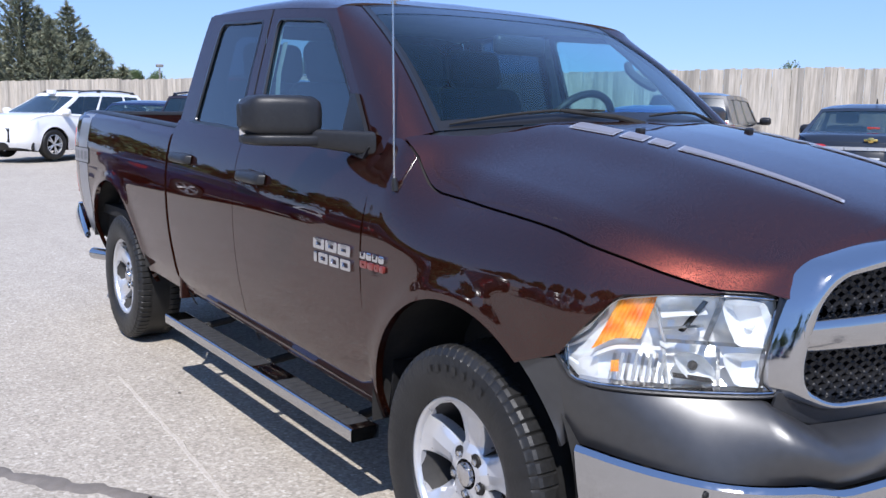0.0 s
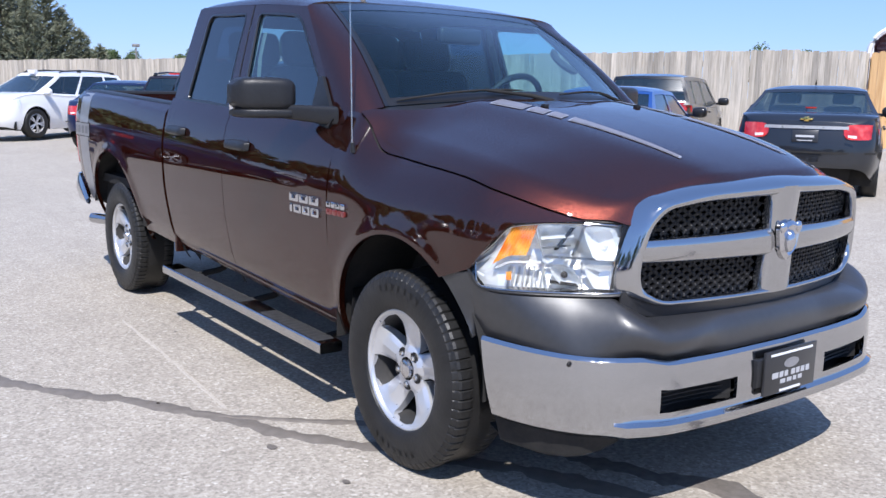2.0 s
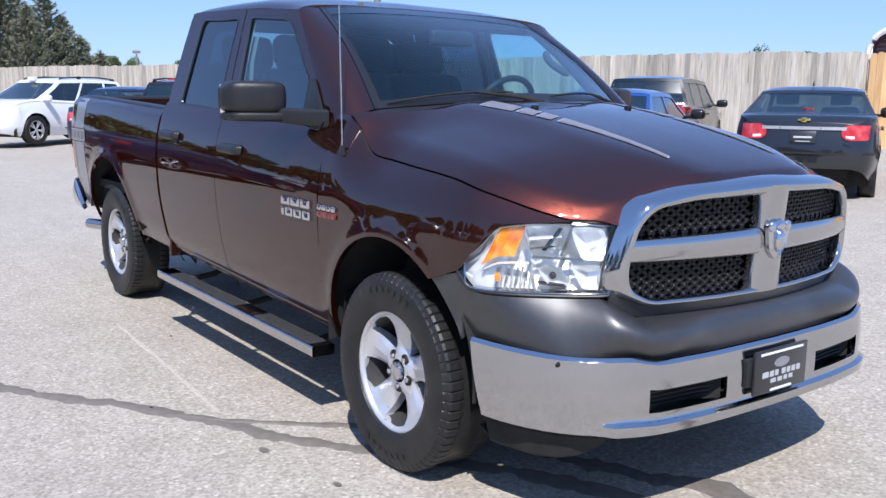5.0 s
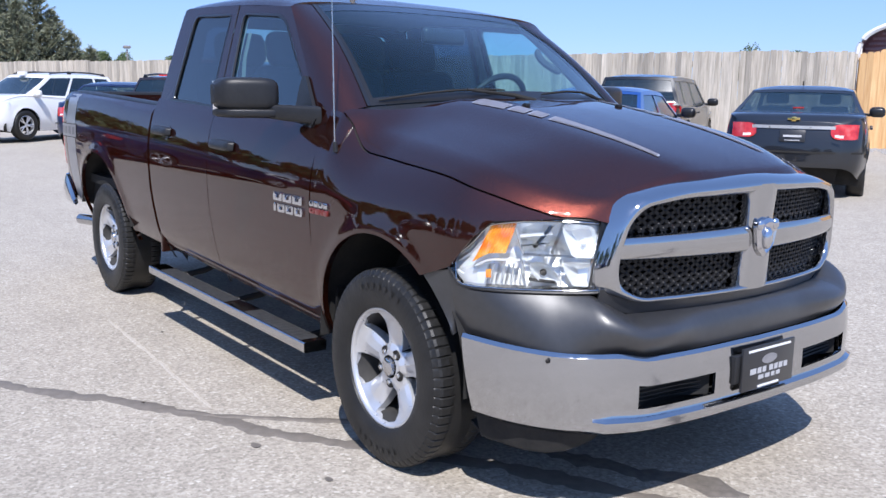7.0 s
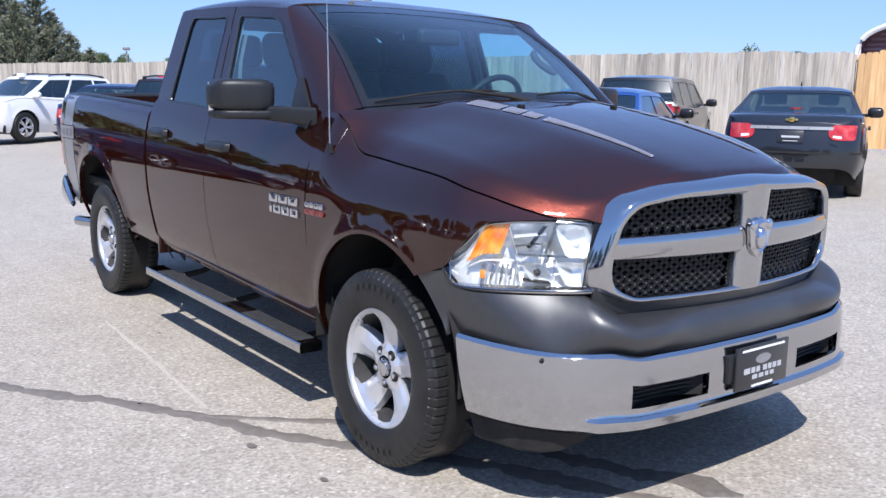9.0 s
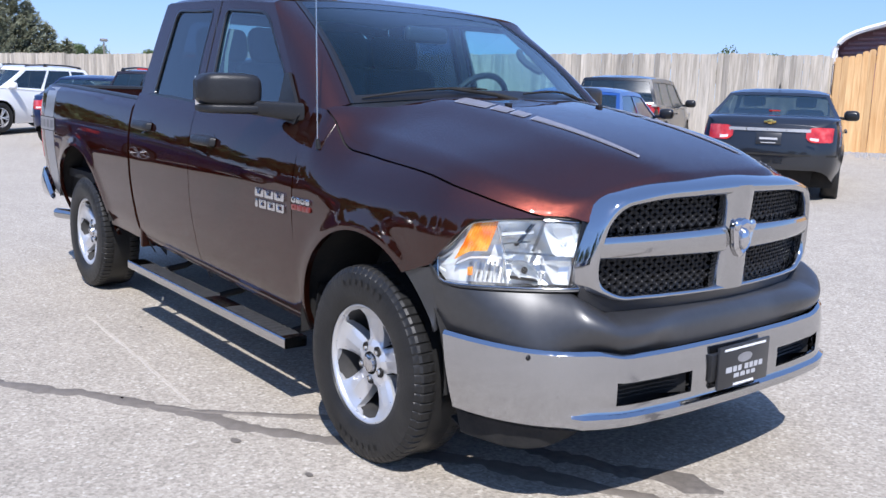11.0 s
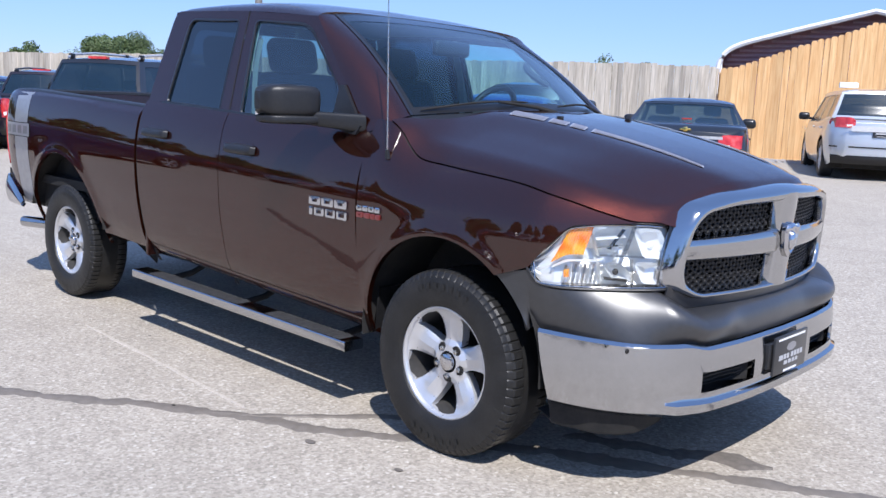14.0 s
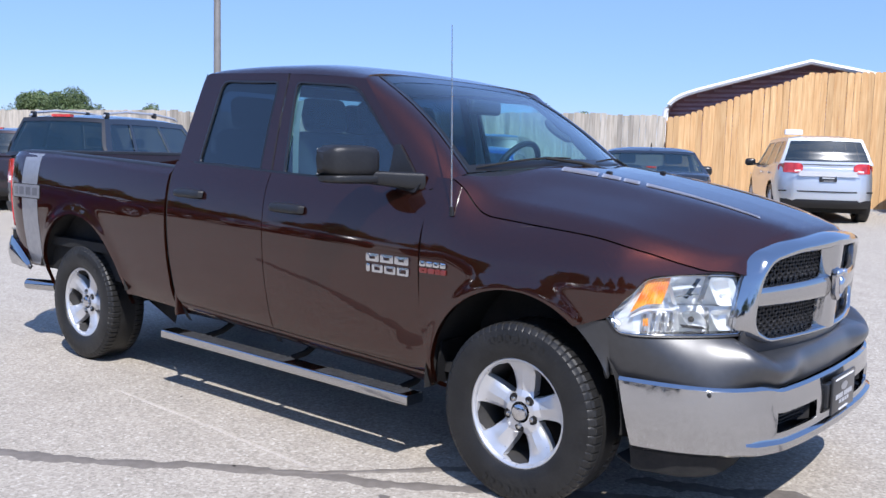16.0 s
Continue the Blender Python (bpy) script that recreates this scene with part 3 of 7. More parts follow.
REAR_PANE = [(-2.262, 1.347), (-1.708, 1.322), (-1.712, 1.803), (-2.206, 1.823)]
FRONT_PANE = [(-1.528, 1.312), (-0.592, 1.276), (-1.115, 1.768), (-1.578, 1.797)]
frame_ring("rear_door_frame", [(-2.452, belt(-2.452)), (-1.624, belt(-1.624)), (-1.650, 1.842), (-2.372, 1.868)], REAR_PANE, BROWN, [0.03, 0.02, 0.035, 0.06], r_out=[0.012, 0.012, 0.012, 0.055])
frame_ring("front_door_frame", [(-1.618, belt(-1.618)), (-0.545, belt(-0.545)), (-1.075, 1.800), (-1.644, 1.842)], FRONT_PANE, BROWN, [0.02, 0.02, 0.09, 0.04])
pane("rear_side_window", REAR_PANE, [0.03, 0.02, 0.035, 0.06], PRIVACY, truck)
pane("front_side_window", FRONT_PANE, [0.02, 0.02, 0.09, 0.04], GLASS, truck)
both(sheet("seam_shadow", lambda u, z: house(-1.6195 - 0.055 * (z - 1.32) + 0.008 * u - 0.004, z, 0.0015), [0, 1], steps(1.325, 1.838, 8), DARK, truck))
both(sheet("belt_moulding", lambda x, v: house(x, belt(x) - 0.010 + 0.022 * v, 0.004), steps(-2.30, -0.60, 20), [0, 1], GLOSS_BLACK, truck, "", 0.004))


# windscreen between base and top edge, A-pillars and roof
def ws_base(y):
    t = (y / 0.735) ** 2
    return Vector((-0.225 - 0.215 * t, y, 1.398 - 0.042 * t))


def ws_top(y):
    t = (y / 0.63) ** 2
    return Vector((-1.175 + 0.070 * t, y, 1.850 - 0.020 * t - 0.012 * t ** 3))


def windscreen(u, v, out=0.0):
    p = ws_base(0.735 * u).lerp(ws_top(0.63 * u), v)
    n = Vector((0.45, 0, 0.9))
    return p + n * (0.035 * math.sin(math.pi * v) + out)


sheet("windscreen", windscreen, steps(-1, 1, 30), steps(0, 1, 16), SCREEN, truck, "tinted laminated windscreen")
for s in (-1, 1):
    sheet("screen_border", lambda u, v, s=s: windscreen(s * lerp(0.972, 1.0, u), v, 0.002), [0, 1], steps(0, 1, 16), GLOSS_BLACK, truck)
sheet("screen_border", lambda u, v: windscreen(u, lerp(0.0, 0.055, v), 0.002), steps(-1, 1, 30), [0, 1], GLOSS_BLACK, truck)
sheet("screen_border", lambda u, v: windscreen(u, lerp(0.982, 1.0, v), 0.002), steps(-1, 1, 30), [0, 1], GLOSS_BLACK, truck)
sheet("shade_band", lambda u, v: windscreen(u, lerp(0.89, 0.982, v), 0.0015), steps(-0.972, 0.972, 30), [0, 1], PRIVACY, truck, "blue tinted sun band of the windscreen")


def a_pillar(u, v):
    a = windscreen(-1, v)
    b = house(lerp(-0.545, -1.075, v), lerp(belt(-0.545), 1.800, v))
    g = 1 - 0.8 * v ** 3
    m = (a + b) / 2 + Vector(((0.06 * (1 - v) + 0.035) * g, -0.055 + 0.012 * v, 0.030 * g))
    return (1 - u) ** 2 * a + 2 * u * (1 - u) * m + u * u * b


both(sheet("front_pillar", a_pillar, steps(0, 1, 10), steps(-0.0, 1, 24), BROWN, truck, thick=0.012))
both(sheet("pillar_trim", lambda u, v: a_pillar(lerp(-0.02, 0.055, u), v) + Vector((0.003, -0.002, 0.003)), [0, 1], steps(0.0, 1, 24), GLOSS_BLACK, truck, thick=0.004))

ROOF_SPINE = spline((-2.44, 1.868), (-2.40, 1.898), (-2.3, 1.921), (-2.0, 1.934), (-1.7, 1.930), (-1.4, 1.903), (-1.175, 1.852))


def rail_edge(x):
    xt = min(max(x, -2.372), -1.075)
    return house(xt, lerp(1.868, 1.800, spline((0, 0), (0.56, 0.38), (1, 1))((xt + 2.372) / 1.297)) - 0.030 * (1 - smooth01((xt + 2.372) / 0.09)) ** 2)


def roof(u, w):
    s = 1 if w >= 0 else -1
    w = abs(w)
    t = (w) ** 2
    x_mid = lerp(-2.43, -1.175, u)
    x_edge = lerp(-2.372, -1.075, u)
    x = lerp(x_mid, x_edge, t)
    e = rail_edge(x_edge)
    top = ROOF_SPINE(x_mid)
    k = spline((0, 0), (0.5, 0.12), (0.75, 0.33), (0.88, 0.57), (0.95, 0.77), (1, 1))(w)
    y = abs(e.y) * min(1.0, spline((0, 0), (0.6, 0.63), (0.88, 0.92), (1, 1.0))(w))
    return (x, s * y, lerp(top, e.z, k))


sheet("roof_panel", roof, steps(0, 1, 24), [-1, -0.975, -0.95, -0.92, -0.88, -0.82, -0.75] + steps(-0.65, 0.65, 12) + [0.75, 0.82, 0.88, 0.92, 0.95, 0.975, 1], BROWN, truck, thick=0.03)


# back of the cab
def cab_back(p):
    y, z = p
    t = (z - 1.34) / 0.53
    return Vector((lerp(-2.450, -2.374, t) - 0.02 * (1 - (y / 0.9) ** 2), y, z))


bo = rounded([(-0.885, 1.30), (0.885, 1.30), (0.752, 1.845), (-0.752, 1.845)], 0.02)
bi = rounded([(-0.70, 1.40), (0.70, 1.40), (0.62, 1.78), (-0.62, 1.78)], 0.06)
bm = bmesh.new()
add_ring(bm, [[cab_back(a.lerp(b, k / 3)) for a, b in zip(bo, bi)] for k in range(4)])
part("cab_back", bm, BROWN, truck)
bm = bmesh.new()
add_ring(bm, [[cab_back(p) for p in r] for r in fan(bm, bi, 3)])
part("rear_window", bm, glass_mat("rear_window_glass", (0.42, 0.5, 0.52)), truck)
both(sheet("rear_pillar", lambda u, v: (lambda z: lerp(house(lerp(-2.452, -2.372, (z - 1.354) / 0.514), z, -0.002), cab_back((-lerp(0.885, 0.752, (z - 1.30) / 0.545), z)), u))(lerp(1.32, 1.862, v)), steps(0, 1, 3), steps(0, 1, 16), BROWN, truck))
sheet("cab_header", lambda w, v: lerp(cab_back((w * 0.752, 1.838)), Vector(roof(0.0, w)) - Vector((0, 0, 0.006)), v), steps(-1, 1, 30), steps(0, 1, 4), BROWN, truck)
box_part("cab_back_lower", -2.47, -2.44, -0.93, 0.93, 0.45, 1.29, BROWN, truck, bevel=0.01)

# bonnet
HOOD_MID = spline((-0.5, 1.408), (-0.25, 1.402), (0.0, 1.374), (0.3, 1.322), (0.55, 1.268), (0.75, 1.215), (0.86, 1.178), (0.905, 1.155), (0.925, 1.135))


def hood_edge(x):
    return side_y(min(x, 0.832), SEAM_Z(x) - 0.002) - 0.005, SEAM_Z(x) - 0.001


HOOD_SIDE = spline((0, 0), (0.30, 0.012), (0.42, 0.035), (0.49, 0.07), (0.54, 0.125), (0.70, 0.36), (0.85, 0.59), (0.93, 0.71), (0.97, 0.85), (1, 1))


def hood(u, w):
    s = 1 if w >= 0 else -1
    w = abs(w)
    rear = lerp(-0.205, -0.425, w * w)
    front = lerp(0.925, 0.83, smooth01((w - 0.25) / 0.75))
    x = lerp(rear, front, u)
    ey, ez = hood_edge(x)
    mid = HOOD_MID(x)
    k = HOOD_SIDE(w)
    z = lerp(mid, ez, k)
    z -= 0.007 * math.exp(-((w - 0.62) / 0.13) ** 2) * smooth01(u / 0.3) * (1 - smooth01((u - 0.45) / 0.4))
    z -= 0.018 * smooth01((u - 0.96) / 0.04)
    return (x, s * ey * w, z)


hv = steps(0, 1, 26)
sheet("bonnet", hood, steps(0, 0.9, 40) + steps(0.915, 1, 8), [-v for v in hv[:0:-1]] + hv, BROWN, truck, thick=0.015)


def on_hood(x, y, out=0.002):
    """The place on the bonnet over (x, y)."""
    w = 0.4
    for _ in range(6):
        rear, front = lerp(-0.205, -0.425, w * w), lerp(0.925, 0.83, smooth01((w - 0.25) / 0.75))
        u = min(max((x - rear) / (front - rear), 0), 1)
        w = abs(y) / hood_edge(x)[0]
    p = hood(u, math.copysign(w, y))
    return Vector((x, y, p[2] + out))


def hood_strip(pts, mat, out):
    bm = bmesh.new()
    rows = []
    for x, y0, y1 in pts:
        rows.append([bm.verts.new(on_hood(x + 0.45 * (abs(lerp(y0, y1, k / 3)) - abs(y0 + y1) / 2), lerp(y0, y1, k / 3), out)) for k in range(4)])
    for a, b in zip(rows[:-1], rows[1:]):
        for k in range(3):
            bm.faces.new((a[k], b[k], b[k + 1], a[k + 1]))
    return part("bonnet_stripe", bm, mat, truck, "grey vinyl bonnet stripe with pale outline")


def stripe_piece(xa, xb, s):
    def edges(x):
        t = (x + 0.17) / 0.91
        c = lerp(0.382, 0.302, t)
        h = lerp(0.052, 0.011, t ** 1.2)
        return s * (c - h), s * (c + h)
    n = max(3, int((xb - xa) / 0.04))
    rim, fill = [], []
    for i in range(n + 1):
        x = lerp(xa, xb, i / n)
        a, b = edges(x)
        rim.append((x, a, b))
        m, h = (a + b) / 2, (b - a) / 2 * 0.80
        fill.append((lerp(xa + 0.008, xb - 0.008, i / n), m - h, m + h))
    hood_strip(rim, STRIPE_PALE, 0.0025)
    hood_strip(fill, STRIPE_FILL, 0.0040)


for s in (-1, 1):
    for xa, xb in ((-0.165, 0.015), (0.035, 0.125), (0.14, 0.215), (0.245, 0.74)):
        stripe_piece(xa, xb, s)
for yy in (-0.275, 0.275):
    p = on_hood(0.02, yy, 0.0)
    box_part("washer_nozzle", p.x - 0.012, p.x + 0.012, p.y - 0.013, p.y + 0.013, p.z - 0.004, p.z + 0.012, BLACK_PLASTIC, truck, bevel=0.004)

# cowl and wipers
sheet("cowl_panel", lambda y, v: lerp(Vector(hood(0.012, y / 0.80)) - Vector((0, 0, 0.014)), ws_base(y * 0.98) + Vector((0, 0, -0.003)), v), steps(-0.76, 0.76, 24), steps(0, 1, 3), BLACK_PLASTIC, truck, "black plastic cowl")


def wiper(y_pivot, y_tip, y_joint):
    def on_glass(y, v, out):
        return windscreen(y / 0.735, v, out)
    piv = on_glass(y_pivot, -0.03, 0.0)
    joint = on_glass(y_joint, 0.035, 0.026)
    arm = tube_part("wiper_arm", [piv + Vector((0.03, 0, 0.005)), piv.lerp(joint, 0.3) + Vector((0.01, 0, 0.015)), joint], [0.013, 0.009, 0.006], DARK, truck, "black wiper arm")
    blade = [on_glass(lerp(y_tip, y_joint + (y_joint - y_tip) * 0.55, t), lerp(0.02, 0.05, t), 0.010 + 0.014 * math.sin(math.pi * t)) for t in steps(0, 1, 10)]
    tube_part("wiper_blade", blade, [0.003] + [0.0050] * 9 + [0.003], DARK, truck)


wiper(-0.05, -0.70, -0.34)
wiper(0.62, 0.05, 0.36)


# ---- pickup truck: nose ----
def nose_x(y, z):
    return 0.952 - 0.245 * y * y + 0.05 * (z - 0.93)


def nose(p, out=0.0):
    return Vector((nose_x(p[0], p[1]) + out, p[0], p[1]))


GRILLE_OUT = [(-0.545, 0.738), (0.545, 0.738), (0.668, 0.790), (0.668, 0.86), (0.655, 0.930), (0.632, 1.020), (0.585, 1.095), (0.40, 1.137), (0.0, 1.158), (-0.40, 1.137), (-0.585, 1.095), (-0.632, 1.020), (-0.655, 0.930), (-0.668, 0.86), (-0.668, 0.790)]
GRILLE_IN = [(-0.530, 0.768), (0.530, 0.768), (0.598, 0.808), (0.612, 0.86), (0.606, 0.930), (0.585, 1.010), (0.535, 1.062), (0.38, 1.086), (0.0, 1.096), (-0.38, 1.086), (-0.535, 1.062), (-0.585, 1.010), (-0.606, 0.930), (-0.612, 0.86), (-0.598, 0.808)]
GRILLE_RAD = [0.05, 0.05, 0.035, 0.03, 0.03, 0.035, 0.045, 0.08, 0.1, 0.08, 0.045, 0.035, 0.03, 0.03, 0.035]
QUARTERS = {True: [(0.078, 0.982), (0.600, 0.970), (0.585, 1.010), (0.535, 1.062), (0.38, 1.086), (0.078, 1.094)], False: [(0.085, 0.768), (0.530, 0.768), (0.598, 0.808), (0.612, 0.86), (0.608, 0.893), (0.085, 0.888)]}


def grille_rim():
    """The chrome band round the whole grille, crowned and rolled into the openings."""
    o, i = rounded(GRILLE_OUT, GRILLE_RAD, 8, 8), rounded(GRILLE_IN, [r_ * 0.8 for r_ in GRILLE_RAD], 8, 8)
    bm = bmesh.new()
    loops = [[nose(a, -0.06) for a in o]]
    for t, d in ((0, -0.042), (0.04, -0.030), (0.10, -0.018), (0.20, -0.004), (0.32, 0.007), (0.46, 0.014), (0.62, 0.016), (0.80, 0.013), (0.92, 0.007), (1.0, -0.003)):
        loops.append([nose(a.lerp(b, t), d) for a, b in zip(o, i)])
    loops.append([nose(b, -0.075) for b in i])
    add_ring(bm, loops)
    return part("grille_frame", bm, CHROME, truck, "chrome frame round the grille", angle=62)


def grille_bar(upright):
    """A crowned chrome cross bar with rolled edges."""
    prof = [(-1.0, -0.075), (-1.0, -0.004), (-0.94, 0.004), (-0.82, 0.009), (-0.4, 0.013), (0, 0.014), (0.4, 0.013), (0.82, 0.009), (0.94, 0.004), (1.0, -0.004), (1.0, -0.075)]
    bm = bmesh.new()
    if upright:
        add_grid(bm, lambda z, k: nose((prof[k][0] * spline((0.73, 0.082), (0.90, 0.072), (0.98, 0.068), (1.12, 0.076))(z), z), prof[k][1] + 0.003), steps(0.752, 1.125, 14), range(len(prof)))
    else:
        add_grid(bm, lambda y, k: nose((y, lerp(lerp(0.888, 0.893, abs(y) / 0.6), lerp(0.983, 0.970, abs(y) / 0.6), (prof[k][0] + 1) / 2)), prof[k][1]), steps(-0.632, 0.632, 40), range(len(prof)))
    return part("grille_bar", bm, CHROME, truck, "chrome cross bar of the grille", angle=62)


MESH_BLACK = material("grille_mesh_black", (0.008, 0.008, 0.009), 0.42, 0, 0.0)
bsdf(MESH_BLACK).inputs["Specular IOR Level"].default_value = 0.3


def inside(poly, y, z):
    hit = False
    for (y1, z1), (y2, z2) in zip(poly, poly[1:] + poly[:1]):
        if (z1 > z) != (z2 > z) and y < (y2 - y1) * (z - z1) / (z2 - z1) + y1:
            hit = not hit
    return hit


def grille_mesh(inner):
    """Diamond lattice of ridged bars with a raised stud on each crossing."""
    bm = bmesh.new()
    pts = rounded(inner, 0.02, 4, 6)
    add_ring(bm, [[nose(p, -0.070) for p in r] for r in fan(bm, pts, 3)])
    poly = [tuple(p) for p in pts]
    w, h = 0.044, 0.030
    ys, zs = [p[0] for p in poly], [p[1] for p in poly]
    y_lo, y_hi, z_lo, z_hi = min(ys), max(ys), min(zs), max(zs)
    rise_ = z_hi - z_lo
    for s in (-1, 1):
        d = Vector((s * w, h)).normalized()
        across = Vector((-d.y, d.x))
        k0 = int((y_lo - rise_ * w / h) / w) - 2
        for k in range(k0, int((y_hi + rise_ * w / h) / w) + 3):
            base = Vector((k * w, z_lo))
            n = int(rise_ / h * 4) + 1
            prev = None
            for i in range(n + 1):
                c = base + d * (i / n * rise_ / d.y)
                ok = inside(poly, c.x, c.y)
                row = [bm.verts.new(nose(c + across * q, o)) for q, o in ((-0.0088, -0.060), (-0.0056, -0.040), (0.0056, -0.040), (0.0088, -0.060))] if ok else None
                if row and prev:
                    for q in range(3):
                        bm.faces.new((prev[q], row[q], row[q + 1], prev[q + 1]))
                prev = row
    for r in range(int(2 * rise_ / h) + 2):
        for k in range(int(y_lo / w) - 2, int(y_hi / w) + 3):
            c = Vector(((k + 0.5 * (r % 2)) * w, z_lo + r * h / 2))
            if inside(poly, c.x, c.y):
                add_ring(bm, [[nose(c + 0.0075 * q * Vector((math.cos(a), math.sin(a))), o) for a in steps(0, 2 * math.pi, 6)[:-1]] for q, o in ((1, -0.041), (0.75, -0.037), (0.05, -0.035))])
    return part("grille_mesh", bm, MESH_BLACK, truck, "black honeycomb grille insert", angle=60)


for s in (-1, 1):
    for up in (True, False):
        grille_mesh([(s * y * (1.02 if y > 0.3 else 0.95), z) for y, z in QUARTERS[up]])
grille_rim()
grille_bar(False)
grille_bar(True)

# shield-shaped emblem, left plain
bm = bmesh.new()
shield = rounded([(-0.064, 0.990), (-0.044, 0.900), (0, 0.862), (0.044, 0.900), (0.064, 0.990), (0, 1.008)], 0.015, 4, 4)
add_ring(bm, [[nose(p, 0.016) for p in shield], [nose(p, 0.030) for p in shield], [nose(p * 0.78 + Vector((0, 0.945)) * 0.22, 0.040) for p in shield]] + [[nose(p, 0.034) for p in r] for r in fan(bm, [p * 0.62 + Vector((0, 0.945)) * 0.38 for p in shield], 2)])
emblem = part("emblem", bm, BADGE, truck, "chrome shield emblem")
for s in (-1, 1):
    bm = bmesh.new()
    bmesh.ops.create_uvsphere(bm, u_segments=16, v_segments=10, radius=0.018)
    bmesh.ops.transform(bm, matrix=pose(nose_x(0, 0.98) + 0.032, s * 0.044, 0.984) @ Matrix.Diagonal((0.6, 1, 1.1, 1)), verts=bm.verts)
    part("emblem_knob", bm, BADGE, emblem)
bm = bmesh.new()
bmesh.ops.create_uvsphere(bm, u_segments=16, v_segments=10, radius=0.026)
bmesh.ops.transform(bm, matrix=pose(nose_x(0, 0.94) + 0.036, 0, 0.935) @ Matrix.Diagonal((0.6, 0.9, 1.5, 1)), verts=bm.verts)
part("emblem_centre", bm, BADGE, emblem)


# headlamps
LAMP_PLAN = spline((0.60, 0.845), (0.632, 0.826), (0.678, 0.80), (0.75, 0.740), (0.82, 0.67), (0.88, 0.60), (0.93, 0.52), (0.968, 0.424))


def lamp_xy(t):
    """Along the lamp from grille (0) to tip (1): plan place."""
    y = lerp(0.640, 0.968, t)
    return LAMP_PLAN(y), -y


LAMP_TOP = spline((0, 1.016), (0.30, 1.022), (0.55, 1.020), (0.70, 1.012), (0.80, 1.000), (0.90, 0.930), (1.0, 0.846))
LAMP_LOW = spline((0, 0.787), (0.15, 0.784), (0.5, 0.780), (0.85, 0.778), (0.945, 0.784), (1.0, 0.838))


def lamp(t, v, out=0.0):
    x, y = lamp_xy(t)
    n = Vector((0.75, -0.66, 0.0)) if t < 0.9 else Vector((0.5, -0.86, 0))
    lo, hi = LAMP_LOW(t), LAMP_TOP(t)
    top_lean = 0.020 * v * v
    return Vector((x - top_lean, y + top_lean * 0.5, lerp(lo, hi, v))) + n * out


lt = steps(0, 0.8, 20) + steps(0.825, 1, 9)
headlamp = both(sheet("headlamp", lamp, lt, steps(0, 1, 10), LENS, truck, "clear headlamp with chrome reflectors and amber corner"))
headlamps = [headlamp, [o for o in truck.children if o.name.startswith("headlamp")][-1]]


def lamp_piece(name, f, us, vs, mat, label=""):
    for k, par in enumerate(headlamps):
        g = f if k == 0 else (lambda u, v: Vector((f(u, v).x, -f(u, v).y, f(u, v).z)))
        sheet(name, g, us, vs, mat, par, label, angle=15)


def lamp_frame(edge):
    for k, par in enumerate(headlamps):
        bm = bmesh.new()
        inset = 0.0 if edge > 0.004 else 0.035
        rim = [lamp(min(t, 1 - inset), inset, 0.001) for t in lt] + [lamp(min(t, 1 - inset), 1 - inset, 0.001) for t in lt[::-1]]
        if k:
            rim = [Vector((p.x, -p.y, p.z)) for p in rim]
        add_tube(bm, rim + rim[:1], edge, 6, False)
        part("lamp_bezel", bm, BLACK_PLASTIC if edge > 0.004 else CHROME, par)


lamp_frame(0.0050)
lamp_frame(0.0028)
# reflector back wall: smooth by the grille, broken into facets further out
facet = random.Random(41)
jitter = {}


def back_wall(u, v):
    t, w = lerp(0.015, 0.985, u), lerp(0.03, 0.97, v)
    if (u, v) not in jitter:
        jitter[u, v] = facet.uniform(-1, 1)
    rough_zone = smooth01((t - 0.30) / 0.06) * (0.35 + 0.65 * smooth01((0.78 - t) / 0.1))
    return lamp(t, w, -0.030 - 0.055 * math.sin(math.pi * v) * math.sin(math.pi * min(1, u * 1.1)) + 0.007 * rough_zone * jitter[u, v])


lamp_piece("reflector", back_wall, steps(0, 1, 26), steps(0, 1, 12), REFLECTOR)


def bowl(t, v, rt, rv, depth, sq_=0.75):
    def f(a, r):
        c, s = math.cos(a), math.sin(a)
        sq = 1 / max(abs(c), abs(s)) ** sq_
        return lamp(t + rt * r * c * sq + 0.05 * r * s, v + rv * r * s * sq, -0.012 - depth * (1 - r * r))
    lamp_piece("reflector_bowl", f, steps(0, 2 * math.pi, 36), [0.06, 0.25, 0.45, 0.65, 0.82, 0.95, 1.0], REFLECTOR)


bowl(0.175, 0.70, 0.13, 0.23, 0.055)
bowl(0.170, 0.25, 0.13, 0.17, 0.045)
bowl(0.455, 0.26, 0.085, 0.15, 0.06, 0.3)
for t0, v0, rr_ in ((0.17, 0.66, 0.011), (0.47, 0.60, 0.013), (0.46, 0.25, 0.012)):
    for k, par in enumerate(headlamps):
        bm = bmesh.new()
        bmesh.ops.create_uvsphere(bm, u_segments=14, v_segments=8, radius=rr_)
        p = lamp(t0, v0, -0.040)
        bmesh.ops.translate(bm, verts=bm.verts, vec=p if k == 0 else Vector((p.x, -p.y, p.z)))
        part("bulb", bm, DISC if v0 < 0.3 else WHITE_LENS, par)


def lamp_rib(t0, v0, t1, v1, wide=0.03, deep=0.02, mat=CHROME):
    along = abs(t1 - t0) > abs(v1 - v0) * 0.6
    def f(u, v):
        t, w, k = lerp(t0, t1, u), lerp(v0, v1, u), wide * (v - 0.5)
        return lamp(t + (0 if along else k), w + (k if along else 0), -0.008 - deep * abs(2 * v - 1))
    lamp_piece("lamp_rib", f, steps(0, 1, 14), [0, 0.5, 1], mat)


